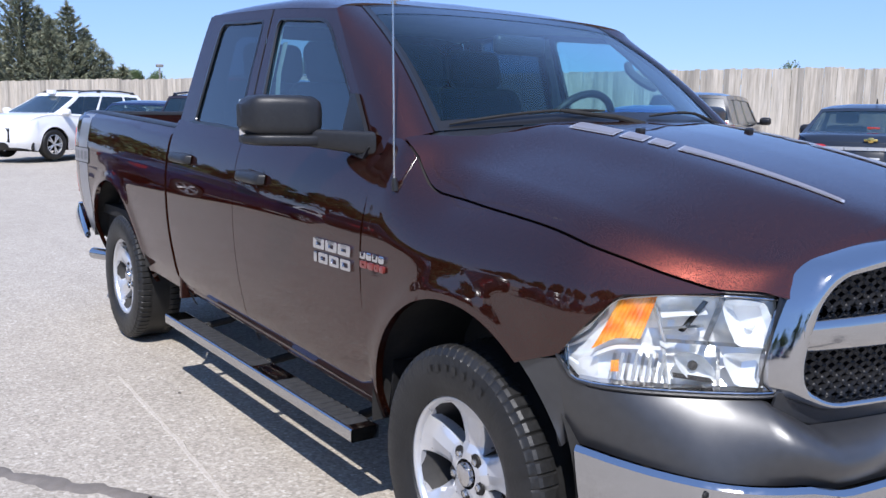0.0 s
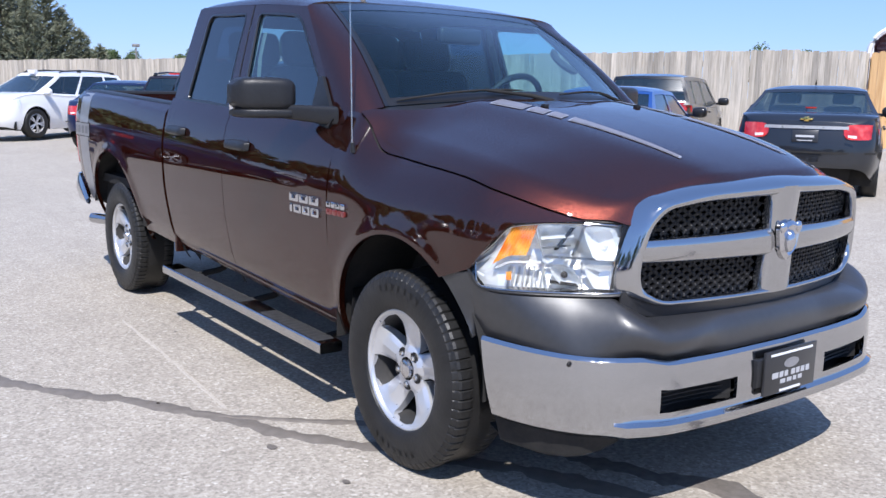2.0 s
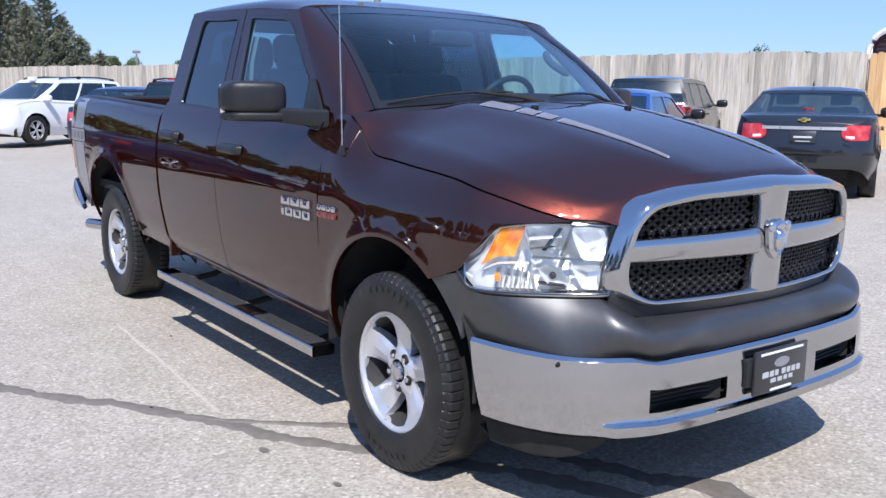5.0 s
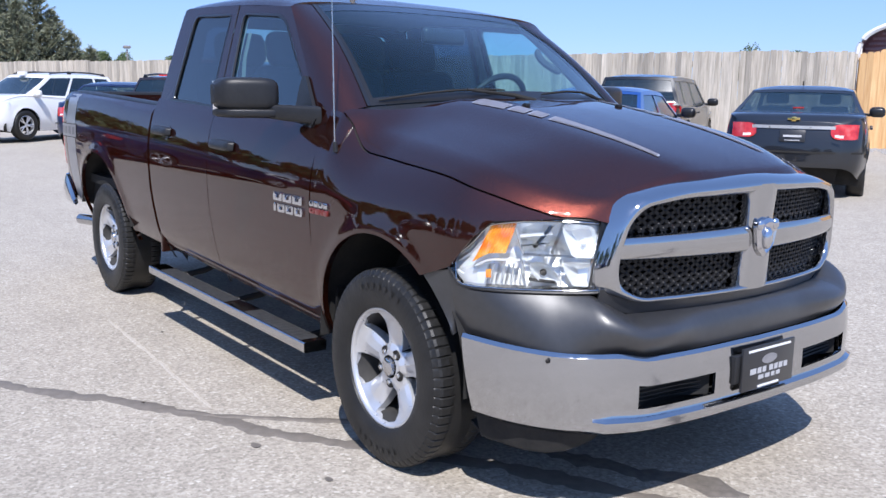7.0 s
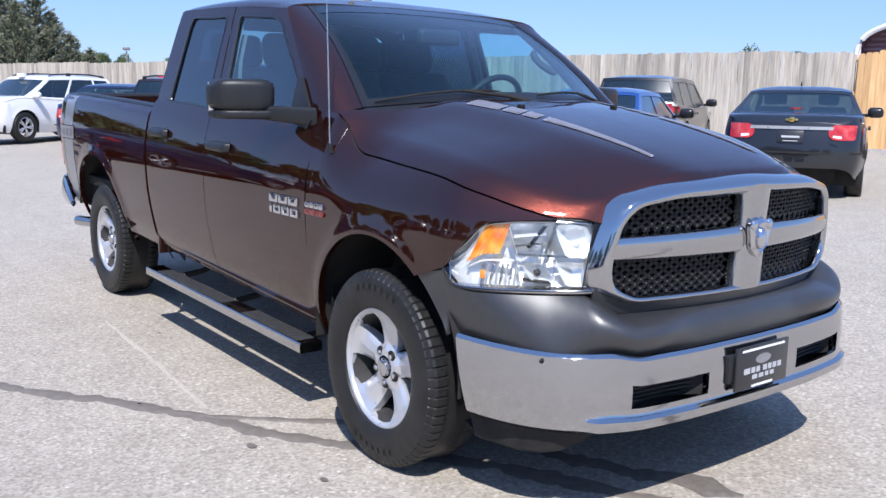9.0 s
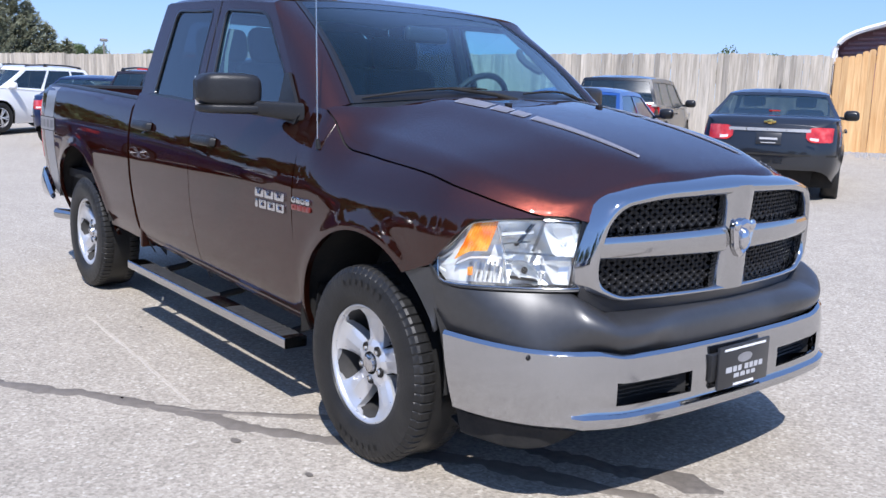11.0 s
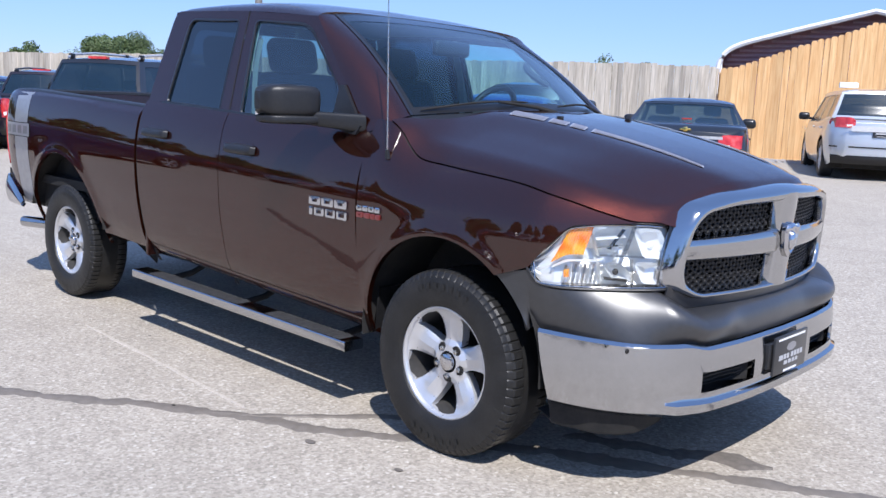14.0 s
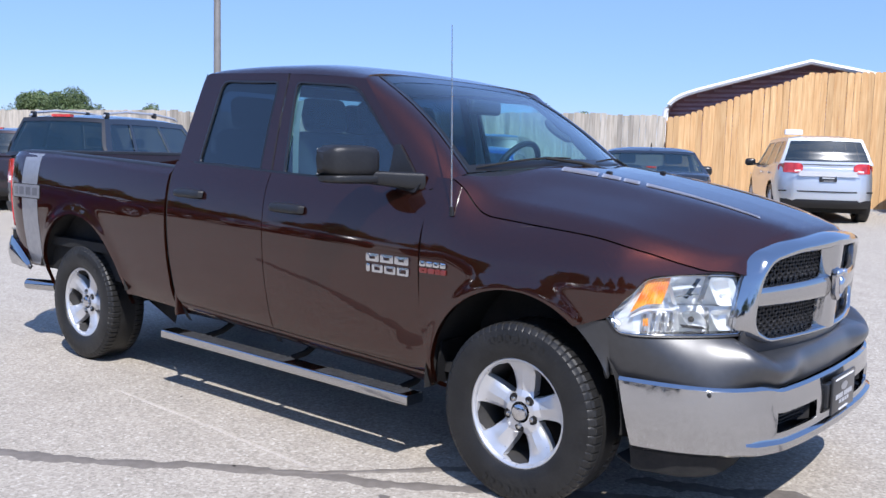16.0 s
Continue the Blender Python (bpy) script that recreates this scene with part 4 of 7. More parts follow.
lamp_rib(0.02, 0.465, 0.60, 0.50, 0.035)
lamp_rib(0.02, 0.045, 0.94, 0.045, 0.05)
lamp_rib(0.02, 0.950, 0.78, 0.950, 0.06)
lamp_rib(0.31, 0.94, 0.40, 0.52, 0.03, 0.03)
lamp_rib(0.34, 0.45, 0.33, 0.06, 0.02, 0.03)
lamp_rib(0.60, 0.50, 0.66, 0.93, 0.02, 0.03, REFLECTOR)
lamp_rib(0.40, 0.78, 0.62, 0.74, 0.06, 0.03, REFLECTOR)
lamp_rib(0.58, 0.08, 0.60, 0.42, 0.02, 0.03, REFLECTOR)
lamp_rib(0.62, 0.42, 0.90, 0.44, 0.04, 0.02, REFLECTOR)
for k in range(8):
    lamp_rib(0.62 + 0.030 * k, 0.09, 0.60 + 0.030 * k, 0.38, 0.016, 0.012 + 0.006 * (k % 2), CHROME if k % 2 else REFLECTOR)
lamp_rib(0.40, 0.90, 0.52, 0.60, 0.035, 0.02, DISC)
lamp_rib(0.36, 0.12, 0.56, 0.16, 0.05, 0.02, DISC)
lamp_rib(0.42, 0.66, 0.62, 0.62, 0.03, 0.012, CHROME)
# amber corner with ribs, small side reflectors under it
lamp_piece("amber_reflector", lambda u, v: lamp(lerp(lerp(0.715, 0.640, v), lerp(0.905, 0.800, v), u), lerp(lerp(0.53, 0.56, u), 0.94, v), -0.008 - 0.003 * abs(math.sin(u * 28))), steps(0, 1, 36), steps(0, 1, 4), AMBER, "amber turn signal")
lamp_piece("side_marker", lambda u, v: lamp(lerp(0.80, 0.83, u), lerp(0.18, 0.31, v), -0.012), [0, 0.5, 1], [0, 0.5, 1], AMBER)
# grey gap strip between lamp and grille
both(sheet("lamp_gap_panel", lambda u, v: Vector((lerp(0.822, 0.80, v) - 0.012, -lerp(0.640, 0.672, v) + 0.01 - 0.02 * u, lerp(1.02, 0.775, v))), [0, 1], steps(0, 1, 4), GLOSS_BLACK, truck))


# front bumper: chrome bar below a graphite cover
BAR_PLAN = [(0.0, 1.000), (0.30, 0.992), (0.50, 0.974), (0.60, 0.958), (0.70, 0.922), (0.78, 0.868), (0.84, 0.800), (0.89, 0.710), (0.925, 0.600), (0.945, 0.470)]
bar_x = spline(*BAR_PLAN)


def bar_top(y):
    return 0.588 + 0.022 * smooth01((abs(y) - 0.55) / 0.13) + 0.006 * smooth01((abs(y) - 0.80) / 0.15)


def bar_low(y):
    return 0.338


def plan_normal(y):
    d = 0.005
    ya, yb = max(0, abs(y) - d), min(0.945, abs(y) + d)
    dx, dy = bar_x(yb) - bar_x(ya), yb - ya
    n = Vector((dy, -dx, 0)).normalized()
    return Vector((n.x, n.y * (1 if y >= 0 else -1), 0))


def bar_point(y, z, out=0.0):
    p = Vector((bar_x(abs(y)), y, z))
    return p + plan_normal(y) * out


def ledge(y):
    return smooth01((0.76 - abs(y)) / 0.05)


by = [-0.945, -0.94, -0.93, -0.915, -0.90, -0.88, -0.86, -0.84, -0.81, -0.78, -0.75, -0.72, -0.69, -0.66, -0.63, -0.605, -0.575, -0.54, -0.48, -0.42, -0.36, -0.30, -0.262, -0.22, -0.16, -0.1, -0.05]
by = by + [0] + [-y for y in by[::-1]]
bz = [0, 0.03, 0.08, 0.13, 0.17, 0.20, 0.24, 0.28, 0.34, 0.40, 0.48, 0.56, 0.64, 0.72, 0.80, 0.88, 0.93, 0.955, 0.97, 0.985, 1.0]


def bar(y, v):
    y *= lerp(0.990, 1.0, v) if abs(y) > 0.7 else 1.0
    lo, hi = bar_low(y), bar_top(y)
    z = lerp(lo, hi, v)
    out = 0.010 * math.sin(math.pi * v) - 0.030 * smooth01((0.10 - v) / 0.10) ** 2 - 0.010 * max(0.0, (v - 0.955) / 0.045) ** 1.3
    out += 0.024 * ledge(y) * smooth01((0.26 - v) / 0.07) * smooth01((v + 0.02) / 0.08)
    return bar_point(y, z, out)


def bar_hole(i, j):
    a, b = sorted((abs(by[i]), abs(by[i + 1])))
    return a > 0.255 and b < 0.61 and 0.335 < bz[j] and bz[j + 1] < 0.65


sheet("chrome_bumper", bar, by, bz, CHROME, truck, "chrome front bumper bar with tow openings", 0.012, bar_hole, 28)
for s in (-1, 1):
    sheet("tow_opening", lambda u, v: bar_point(s * lerp(0.255, 0.612, u), lerp(0.412, 0.512, v), -0.06 * math.sin(math.pi * min(1, max(0, 0.5 + (u - 0.5) * 0.9))) - 0.012), steps(0, 1, 12), steps(0, 1, 6), DARK, truck, "black tow hook opening")
    for k in range(5):
        tube_part("opening_bar", [bar_point(s * 0.27, 0.432 + 0.014 * k, -0.035), bar_point(s * 0.43, 0.432 + 0.014 * k, -0.045), bar_point(s * 0.60, 0.432 + 0.014 * k, -0.035)], 0.003, BLACK_PLASTIC, truck, n=5)
    bm = bmesh.new()
    bmesh.ops.create_uvsphere(bm, u_segments=16, v_segments=8, radius=0.011)
    bmesh.ops.transform(bm, matrix=Matrix.Translation(bar_point(s * 0.845, bar_top(0.845) - 0.026, 0.006)) @ Matrix.Diagonal((0.5, 1, 0.8, 1)), verts=bm.verts)
    part("bumper_bolt", bm, DISC, truck)


# graphite cover from the chrome's top edge up to lamp and grille
def cover_top(s):
    """s: 0 at the middle, 1 at the wheel arch."""
    if s < 0.55:
        y = s / 0.55 * 0.560
        return Vector((nose_x(y, 0.71) - 0.018, -y, 0.708))
    if s < 0.62:
        t = (s - 0.55) / 0.07
        return Vector((lerp(nose_x(0.56, 0.71) - 0.018, 0.798, t), -lerp(0.56, 0.676, t), lerp(0.708, 0.781, t)))
    t = lerp(0.10, 1.0, (s - 0.62) / 0.38)
    p = lamp(min(t, 0.94), 0, 0.0)
    if t > 0.94:
        q = Vector((0.424, -0.966, 0.838))
        p = p.lerp(q, (t - 0.94) / 0.06)
    return p + Vector((0, 0, -0.008))


def cover_low(s):
    y = spline((0, 0), (0.55, 0.60), (0.62, 0.70), (0.8, 0.86), (0.92, 0.925), (1, 0.945))(s)
    p = bar_point(-y, bar_top(y) - 0.006, -0.034)
    return p


def cover(s, v):
    sg = -1 if s < 0 else 1
    a, b = cover_low(abs(s)), cover_top(abs(s))
    a = a + Vector((-0.040, -0.006, 0)) * smooth01((abs(s) - 0.88) / 0.12)
    corner = smooth01((abs(s) - 0.53) / 0.16)
    shoulder = smooth01((abs(s) - 0.26) / 0.24) * (1 - smooth01((abs(s) - 0.54) / 0.22))
    k = lerp(0.88, 0.52, corner)
    m = Vector((lerp(b.x, a.x, k), lerp(b.y, a.y, k), lerp(a.z, b.z, lerp(0.86, 0.56, corner))))
    m += plan_normal(a.y) * (0.016 + 0.110 * shoulder)
    p = (1 - v) ** 2 * a + 2 * v * (1 - v) * m + v * v * b
    return Vector((p.x, p.y * sg, p.z))


cs = steps(0, 0.5, 12) + steps(0.53, 0.66, 8) + steps(0.69, 1, 16)
sheet("bumper_cover", cover, [-c for c in cs[:0:-1]] + cs, steps(0, 1, 14), GREY_COVER, truck, "graphite plastic bumper cover", 0.01, None, 50)
sheet("grille_apron", lambda y, v: nose((y, lerp(lerp(0.700, 0.735, smooth01((abs(y) - 0.50) / 0.15)), lerp(0.750, 0.800, smooth01((abs(y) - 0.52) / 0.13)), v)), lerp(-0.022, -0.006, v)), steps(-0.662, 0.662, 44), steps(0, 1, 4), GREY_COVER, truck, "graphite apron under the grille", 0.008)
both(sheet("cover_end", lambda u, v: (lambda z: lerp(side(cx + math.sqrt(cr * cr - (z - cz) ** 2), z, -0.016), cover(1, v), u))(lerp(0.60, 0.797, v)), steps(0, 1, 6), steps(0, 1, 14), GREY_COVER, truck, "graphite end of the bumper cover", 0.012))
sheet("front_valance", lambda y, v: bar_point(y, lerp(lerp(0.25, 0.325, smooth01((0.90 - abs(y)) / 0.27)), 0.36, v), -0.022 - 0.035 * (1 - v) - 0.12 * smooth01((0.84 - abs(y)) / 0.45)), steps(-0.938, 0.938, 46), steps(0, 1, 4), DARK, truck, "black plastic chin valance", 0.01)

sheet("chin_underside", lambda y, v: bar_point(y, 0.002 + lerp(0.25, 0.325, smooth01((0.90 - abs(y)) / 0.27)), -0.058 - 0.12 * smooth01((0.84 - abs(y)) / 0.45)).lerp(Vector((0.44, y * 0.93, 0.285)), v), steps(-0.935, 0.935, 46), steps(0, 1, 3), DARK, truck, "", 0.008)

sheet("bumper_underside", lambda y, v: bar_point(y, lerp(0.344, 0.358, v), lerp(-0.026, -0.22, v)), steps(-0.93, 0.93, 40), steps(0, 1, 3), DARK, truck, "", 0.006)
for s in (-1, 1):
    sheet("bumper_backing", lambda y, z: bar_point(y, z, -0.085), steps(s * 0.20, s * 0.66, 8), [0.35, 0.46, 0.57], DARK, truck)

# dealer plate: its print as plain bars
plate = box_part("dealer_plate", 1.018, 1.030, -0.148, 0.160, 0.408, 0.565, PLATE_BLACK, truck, "black dealer plate with pale print", 0.004, Matrix.Rotation(radians(0), 4, "Z"))
box_part("plate_bracket", 0.985, 1.017, -0.175, 0.175, 0.44, 0.54, BLACK_PLASTIC, truck, bevel=0.004)
def plate_bar(y0, y1, z0, z1, ink=None):
    box_part("print_bar", 1.0295, 1.0315, y0, y1, z0, z1, ink or PALE_INK, plate)
plate_bar(-0.12, 0.13, 0.547, 0.555, WHITE_INK)
for i, (a, b) in enumerate(((-0.105, -0.07), (-0.062, -0.04), (-0.032, -0.012), (0.008, 0.03), (0.038, 0.058), (0.066, 0.088), (0.096, 0.118))):
    plate_bar(a, b, 0.466, 0.486)
for a, b in ((-0.055, -0.025), (-0.015, 0.012), (0.022, 0.042), (0.052, 0.075)):
    plate_bar(a, b, 0.443, 0.458)
plate_bar(-0.055, 0.07, 0.414, 0.422, WHITE_INK)
bm = bmesh.new()
bm.faces.new([bm.verts.new((1.0312, 0.005 + 0.045 * math.cos(a), 0.512 + 0.018 * math.sin(a))) for a in steps(0, 2 * math.pi, 24)[:-1]])
part("print_shape", bm, STRIPE_SILVER, plate, smooth=False)

badge([(-0.835, -0.752, 0.40), (-0.745, -0.662, 0.42), (-0.655, -0.570, 0.36)], 0.938, 0.975, BADGE)
badge([(-0.832, -0.808, 0.0), (-0.796, -0.726, 0.45), (-0.717, -0.647, 0.52), (-0.638, -0.568, 0.52)], 0.889, 0.926, BADGE)
badge([(-0.505, -0.470, 0.35), (-0.466, -0.432, 0.0), (-0.428, -0.392, 0.35), (-0.388, -0.355, 0.0)], 0.946, 0.969, BADGE)
badge([(-0.505, -0.462, 0.3), (-0.456, -0.420, 0.0), (-0.414, -0.388, 0.3), (-0.383, -0.355, 0.0)], 0.916, 0.939, BADGE_ORANGE)


# ---- pickup truck: mirrors, antenna, steps ----
def door_mirror():
    ob = new("door_mirror")
    ob.parent = truck
    tagged(ob, "large black plastic door mirror")
    def shell(z0, z1, y0, y1, x_out, x_in, deep, q=0.42):
        bm = bmesh.new()
        def f(a, v):
            y = lerp(y0, y1, v)
            e = max(0.0, 1 - abs(2 * v - 1) ** 6) ** 0.5
            c, s = math.cos(a), math.sin(a)
            cc, ss = math.copysign(abs(c) ** q, c), math.copysign(abs(s) ** q, s)
            h = (z1 - z0) / 2 * max(0.55, e)
            return (lerp(x_out, x_in, v) + (deep if c > 0 else 0.05) * max(0.35, e) * cc, y, (z0 + z1) / 2 + h * ss)
        add_grid(bm, f, steps(0, 2 * math.pi, 40)[:-1], [0, 0.015, 0.04, 0.08, 0.15, 0.3, 0.5, 0.7, 0.85, 0.92, 0.96, 0.985, 1], closed=True)
        bmesh.ops.holes_fill(bm, edges=bm.edges[:])
        return bm
    part("housing", shell(1.326, 1.468, -1.240, -0.985, -0.890, -0.808, 0.085), BLACK_PLASTIC, ob, angle=60)
    part("lower_shell", shell(1.296, 1.338, -1.236, -0.960, -0.885, -0.795, 0.084), BLACK_PLASTIC, ob, angle=60)
    bm = bmesh.new()
    add_grid(bm, lambda u, v: Vector((lerp(-0.80, -0.600, u), lerp(-1.04, -0.900, u), 0)) + Vector((0.042 * math.copysign(abs(math.sin(2 * math.pi * v)) ** 0.5, math.sin(2 * math.pi * v)), 0, lerp(1.326, 1.312, u) + lerp(0.030, 0.040, u) * math.copysign(abs(math.cos(2 * math.pi * v)) ** 0.5, math.cos(2 * math.pi * v)))), steps(0, 1, 10), steps(0, 1, 20))
    part("mirror_arm", bm, BLACK_PLASTIC, ob)
    bm = bmesh.new()
    sail = [(-0.60, 1.262), (-0.575, 1.30), (-0.745, 1.478), (-0.775, 1.478), (-0.775, 1.31), (-0.70, 1.275)]
    add_ring(bm, [[house(x, z, 0.004) for x, z in sail], [house(x, z, 0.02) for x, z in sail]])
    bm.faces.new([bm.verts.new(house(x, z, 0.02)) for x, z in sail])
    part("mirror_sail", bm, BLACK_PLASTIC, ob)
    bm = bmesh.new()
    add_grid(bm, lambda y, z: (-0.928 + 0.33 * (y + 1.245) , y, z), steps(-1.225, -1.0, 6), steps(1.325, 1.45, 6))
    part("mirror_glass", bm, material("mirror_silver", (0.8, 0.8, 0.8), 0.01, 1.0), ob)
    return ob


right_mirror = door_mirror()
left_mirror = new("door_mirror")
left_mirror.parent = truck
tagged(left_mirror, "large black plastic door mirror")
for ch in list(right_mirror.children):
    mirror_side(ch, left_mirror)

part("antenna_base", (lambda b: (add_tube(b, [(-0.364, -0.944, 1.176), (-0.364, -0.950, 1.215)], [0.013, 0.008], 12), b)[1])(bmesh.new()), BLACK_PLASTIC, truck)
tube_part("antenna_mast", [(-0.364, -0.950, 1.205), (-0.374, -0.952, 1.6), (-0.385, -0.953, 1.985)], [0.0036, 0.003, 0.0022], STEEL, truck, "thin steel whip antenna")


def step_bar():
    ob = new("side_step")
    ob.parent = truck
    tagged(ob, "polished side step bar with black ribbed pads")
    z0 = lambda x: lerp(0.298, 0.318, (-0.56 - x) / 1.95)
    bm = bmesh.new()
    prof = rounded([(-0.992, 0.0), (-0.992, 0.047), (-0.882, 0.047), (-0.882, 0.0)], 0.008, 3, 3)
    add_grid(bm, lambda x, k: (x, prof[k % len(prof)].x, z0(x) + prof[k % len(prof)].y), [-0.560, -0.566] + steps(-0.6, -2.47, 12) + [-2.505, -2.512], range(len(prof) + 1))
    bmesh.ops.holes_fill(bm, edges=bm.edges[:])
    part("bar", bm, CHROME, ob)
    for xa, xb in ((-0.60, -1.20), (-1.42, -2.36)):
        n = 13 if xb > -1.3 else 19
        bm = bmesh.new()
        add_grid(bm, lambda u, v: (lerp(xa, xb, u), lerp(-0.982, -0.890, v), z0(lerp(xa, xb, u)) + (0.0465 if u in (0, 1) or v in (0, 1) else 0.054 - (0.006 if int(u * n * 2 + 0.5) % 2 else 0))), steps(0, 1, n * 2), [0, 0.06, 0.5, 0.94, 1])
        part("tread_pad", bm, PAD_GREY, ob, "black ribbed rubber tread", angle=10)
    for x in (-0.75, -1.55, -2.3):
        tube_part("bracket", [(x, -0.88, z0(x) + 0.01), (x, -0.72, z0(x) + 0.03), (x, -0.55, 0.42)], 0.018, DARK, ob)
    return ob


step_r = step_bar()
step_l = new("side_step")
step_l.parent = truck
tagged(step_l, "polished side step bar with black ribbed pads")
for ch in list(step_r.children):
    mirror_side(ch, step_l)


# ---- wheels ----
def tyre_mesh(radius, width, rim_r, blocks=66):
    """Tyre with cut shoulder blocks and two wavy grooves; axis along y, outside at -y."""
    hw = width / 2
    prof = [(-hw * 0.80, rim_r), (-hw * 0.90, rim_r + 0.006), (-hw * 0.96, rim_r + 0.02), (-hw * 1.0, lerp(rim_r, radius, 0.30)), (-hw * 1.02, lerp(rim_r, radius, 0.5)), (-hw * 1.0, lerp(rim_r, radius, 0.68)), (-hw * 0.965, lerp(rim_r, radius, 0.82)), (-hw * 0.93, radius - 0.024), (-hw * 0.87, radius - 0.009)]
    tread = [t * hw for t in (-0.80, -0.66, -0.56, -0.52, -0.40, -0.36, -0.12, -0.08, 0.08, 0.12, 0.36, 0.40, 0.52, 0.56, 0.66, 0.80)]
    cols = prof + [(t, None) for t in tread] + [(-a, b) for a, b in prof[::-1]]
    n = blocks * 7
    me = bpy.data.meshes.new("tyre")
    verts, faces = [], []
    for i in range(n):
        a = 2 * math.pi * i / n
        slot = i % 7 == 0
        for k, (w, r) in enumerate(cols):
            if r is None:
                t = abs(w) / hw
                r = radius - 0.006 * t ** 3
                groove = abs(t - 0.10) < 0.03 or abs(t - 0.38) < 0.03
                late = (i + (2 if t < 0.45 else 0)) % 7 == 0
                if groove or (late and t > 0.3) or (late and t < 0.07 and i % 14 < 7):
                    r -= 0.007
            elif slot and abs(w) > hw * 0.86 and r > radius - 0.03:
                r -= 0.005
            elif r > radius - 0.05 and abs(w) > hw * 0.95 and (i // 7) % 2 == 0 and not slot:
                w = w * 1.006
            verts.append((r * math.cos(a), w, r * math.sin(a)))
    m = len(cols)
    for i in range(n):
        for k in range(m - 1):
            j = (i + 1) % n
            faces.append((i * m + k, j * m + k, j * m + k + 1, i * m + k + 1))
    me.from_pydata(verts, [], faces)
    return me


def spoke_mesh(r0, r1, seg=14):
    bm = bmesh.new()
    full = math.pi / 5
    cut = spline((0.0, 0.0), (0.24, 0.0), (0.30, 0.20), (0.50, 0.36), (0.75, 0.45), (0.93, 0.48), (0.985, 0.32), (1.0, 0.0))
    def f(u, v):
        r = lerp(r0, r1, u)
        half = full * (1 - cut(u))
        t = lerp(-1, 1, v)
        a = math.pi / 2 + half * t
        edge = max(0.0, (abs(t) - 0.93) / 0.07)
        dish = spline((0, -0.030), (0.14, -0.024), (0.30, -0.008), (0.75, -0.022), (0.93, -0.040), (1.0, -0.048))(u)
        crown = (0.016 * (1 - abs(t)) - 0.010 * max(0.0, abs(t) - 0.70) / 0.30) * math.sin(math.pi * min(1, u * 1.05))
        back = 0.034 * edge if cut(u) > 0.02 else 0.0
        return (r * math.cos(a), dish - crown + back, r * math.sin(a))
    add_grid(bm, f, steps(0, 1, 22), [0, 0.035, 0.10, 0.20, 0.35, 0.5, 0.65, 0.80, 0.90, 0.965, 1])
    bmesh.ops.recalc_face_normals(bm, faces=bm.faces)
    me = bpy.data.meshes.new("spoke")
    bm.to_mesh(me)
    bm.free()
    me.shade_smooth()
    me.set_sharp_from_angle(angle=radians(13))
    me.materials.append(ALLOY)
    return me


TYRE = tyre_mesh(0.382, 0.264, 0.228)
TYRE.shade_smooth()
TYRE.set_sharp_from_angle(angle=radians(28))
TYRE.materials.append(RUBBER)
SPOKE = spoke_mesh(0.045, 0.219)
def ring_mesh(name, prof, mat):
    bm = bmesh.new()
    revolve(bm, prof, 64)
    bmesh.ops.recalc_face_normals(bm, faces=bm.faces)
    me = bpy.data.meshes.new(name)
    bm.to_mesh(me)
    bm.free()
    me.shade_smooth()
    me.materials.append(mat)
    return me


# near-black barrel colour stands in for the shade behind the spokes
BARREL_SHADE = varied("dusty_barrel", (0.030, 0.029, 0.028), (0.060, 0.057, 0.054), 10, 0.6, 0.3)
RIM = ring_mesh("rim", [(-0.106, 0.234), (-0.113, 0.231), (-0.112, 0.224), (-0.104, 0.2175), (-0.094, 0.2150)], ALLOY)
BARREL = ring_mesh("barrel", [(-0.094, 0.2148), (-0.06, 0.208), (0.02, 0.198), (0.10, 0.204), (0.106, 0.232)], BARREL_SHADE)


def piece(name, me, parent, m=None, label=""):
    o = new(name, me)
    o.parent = parent
    if m is not None:
        o.matrix_basis = m
    if label:
        tagged(o, label)
    return o


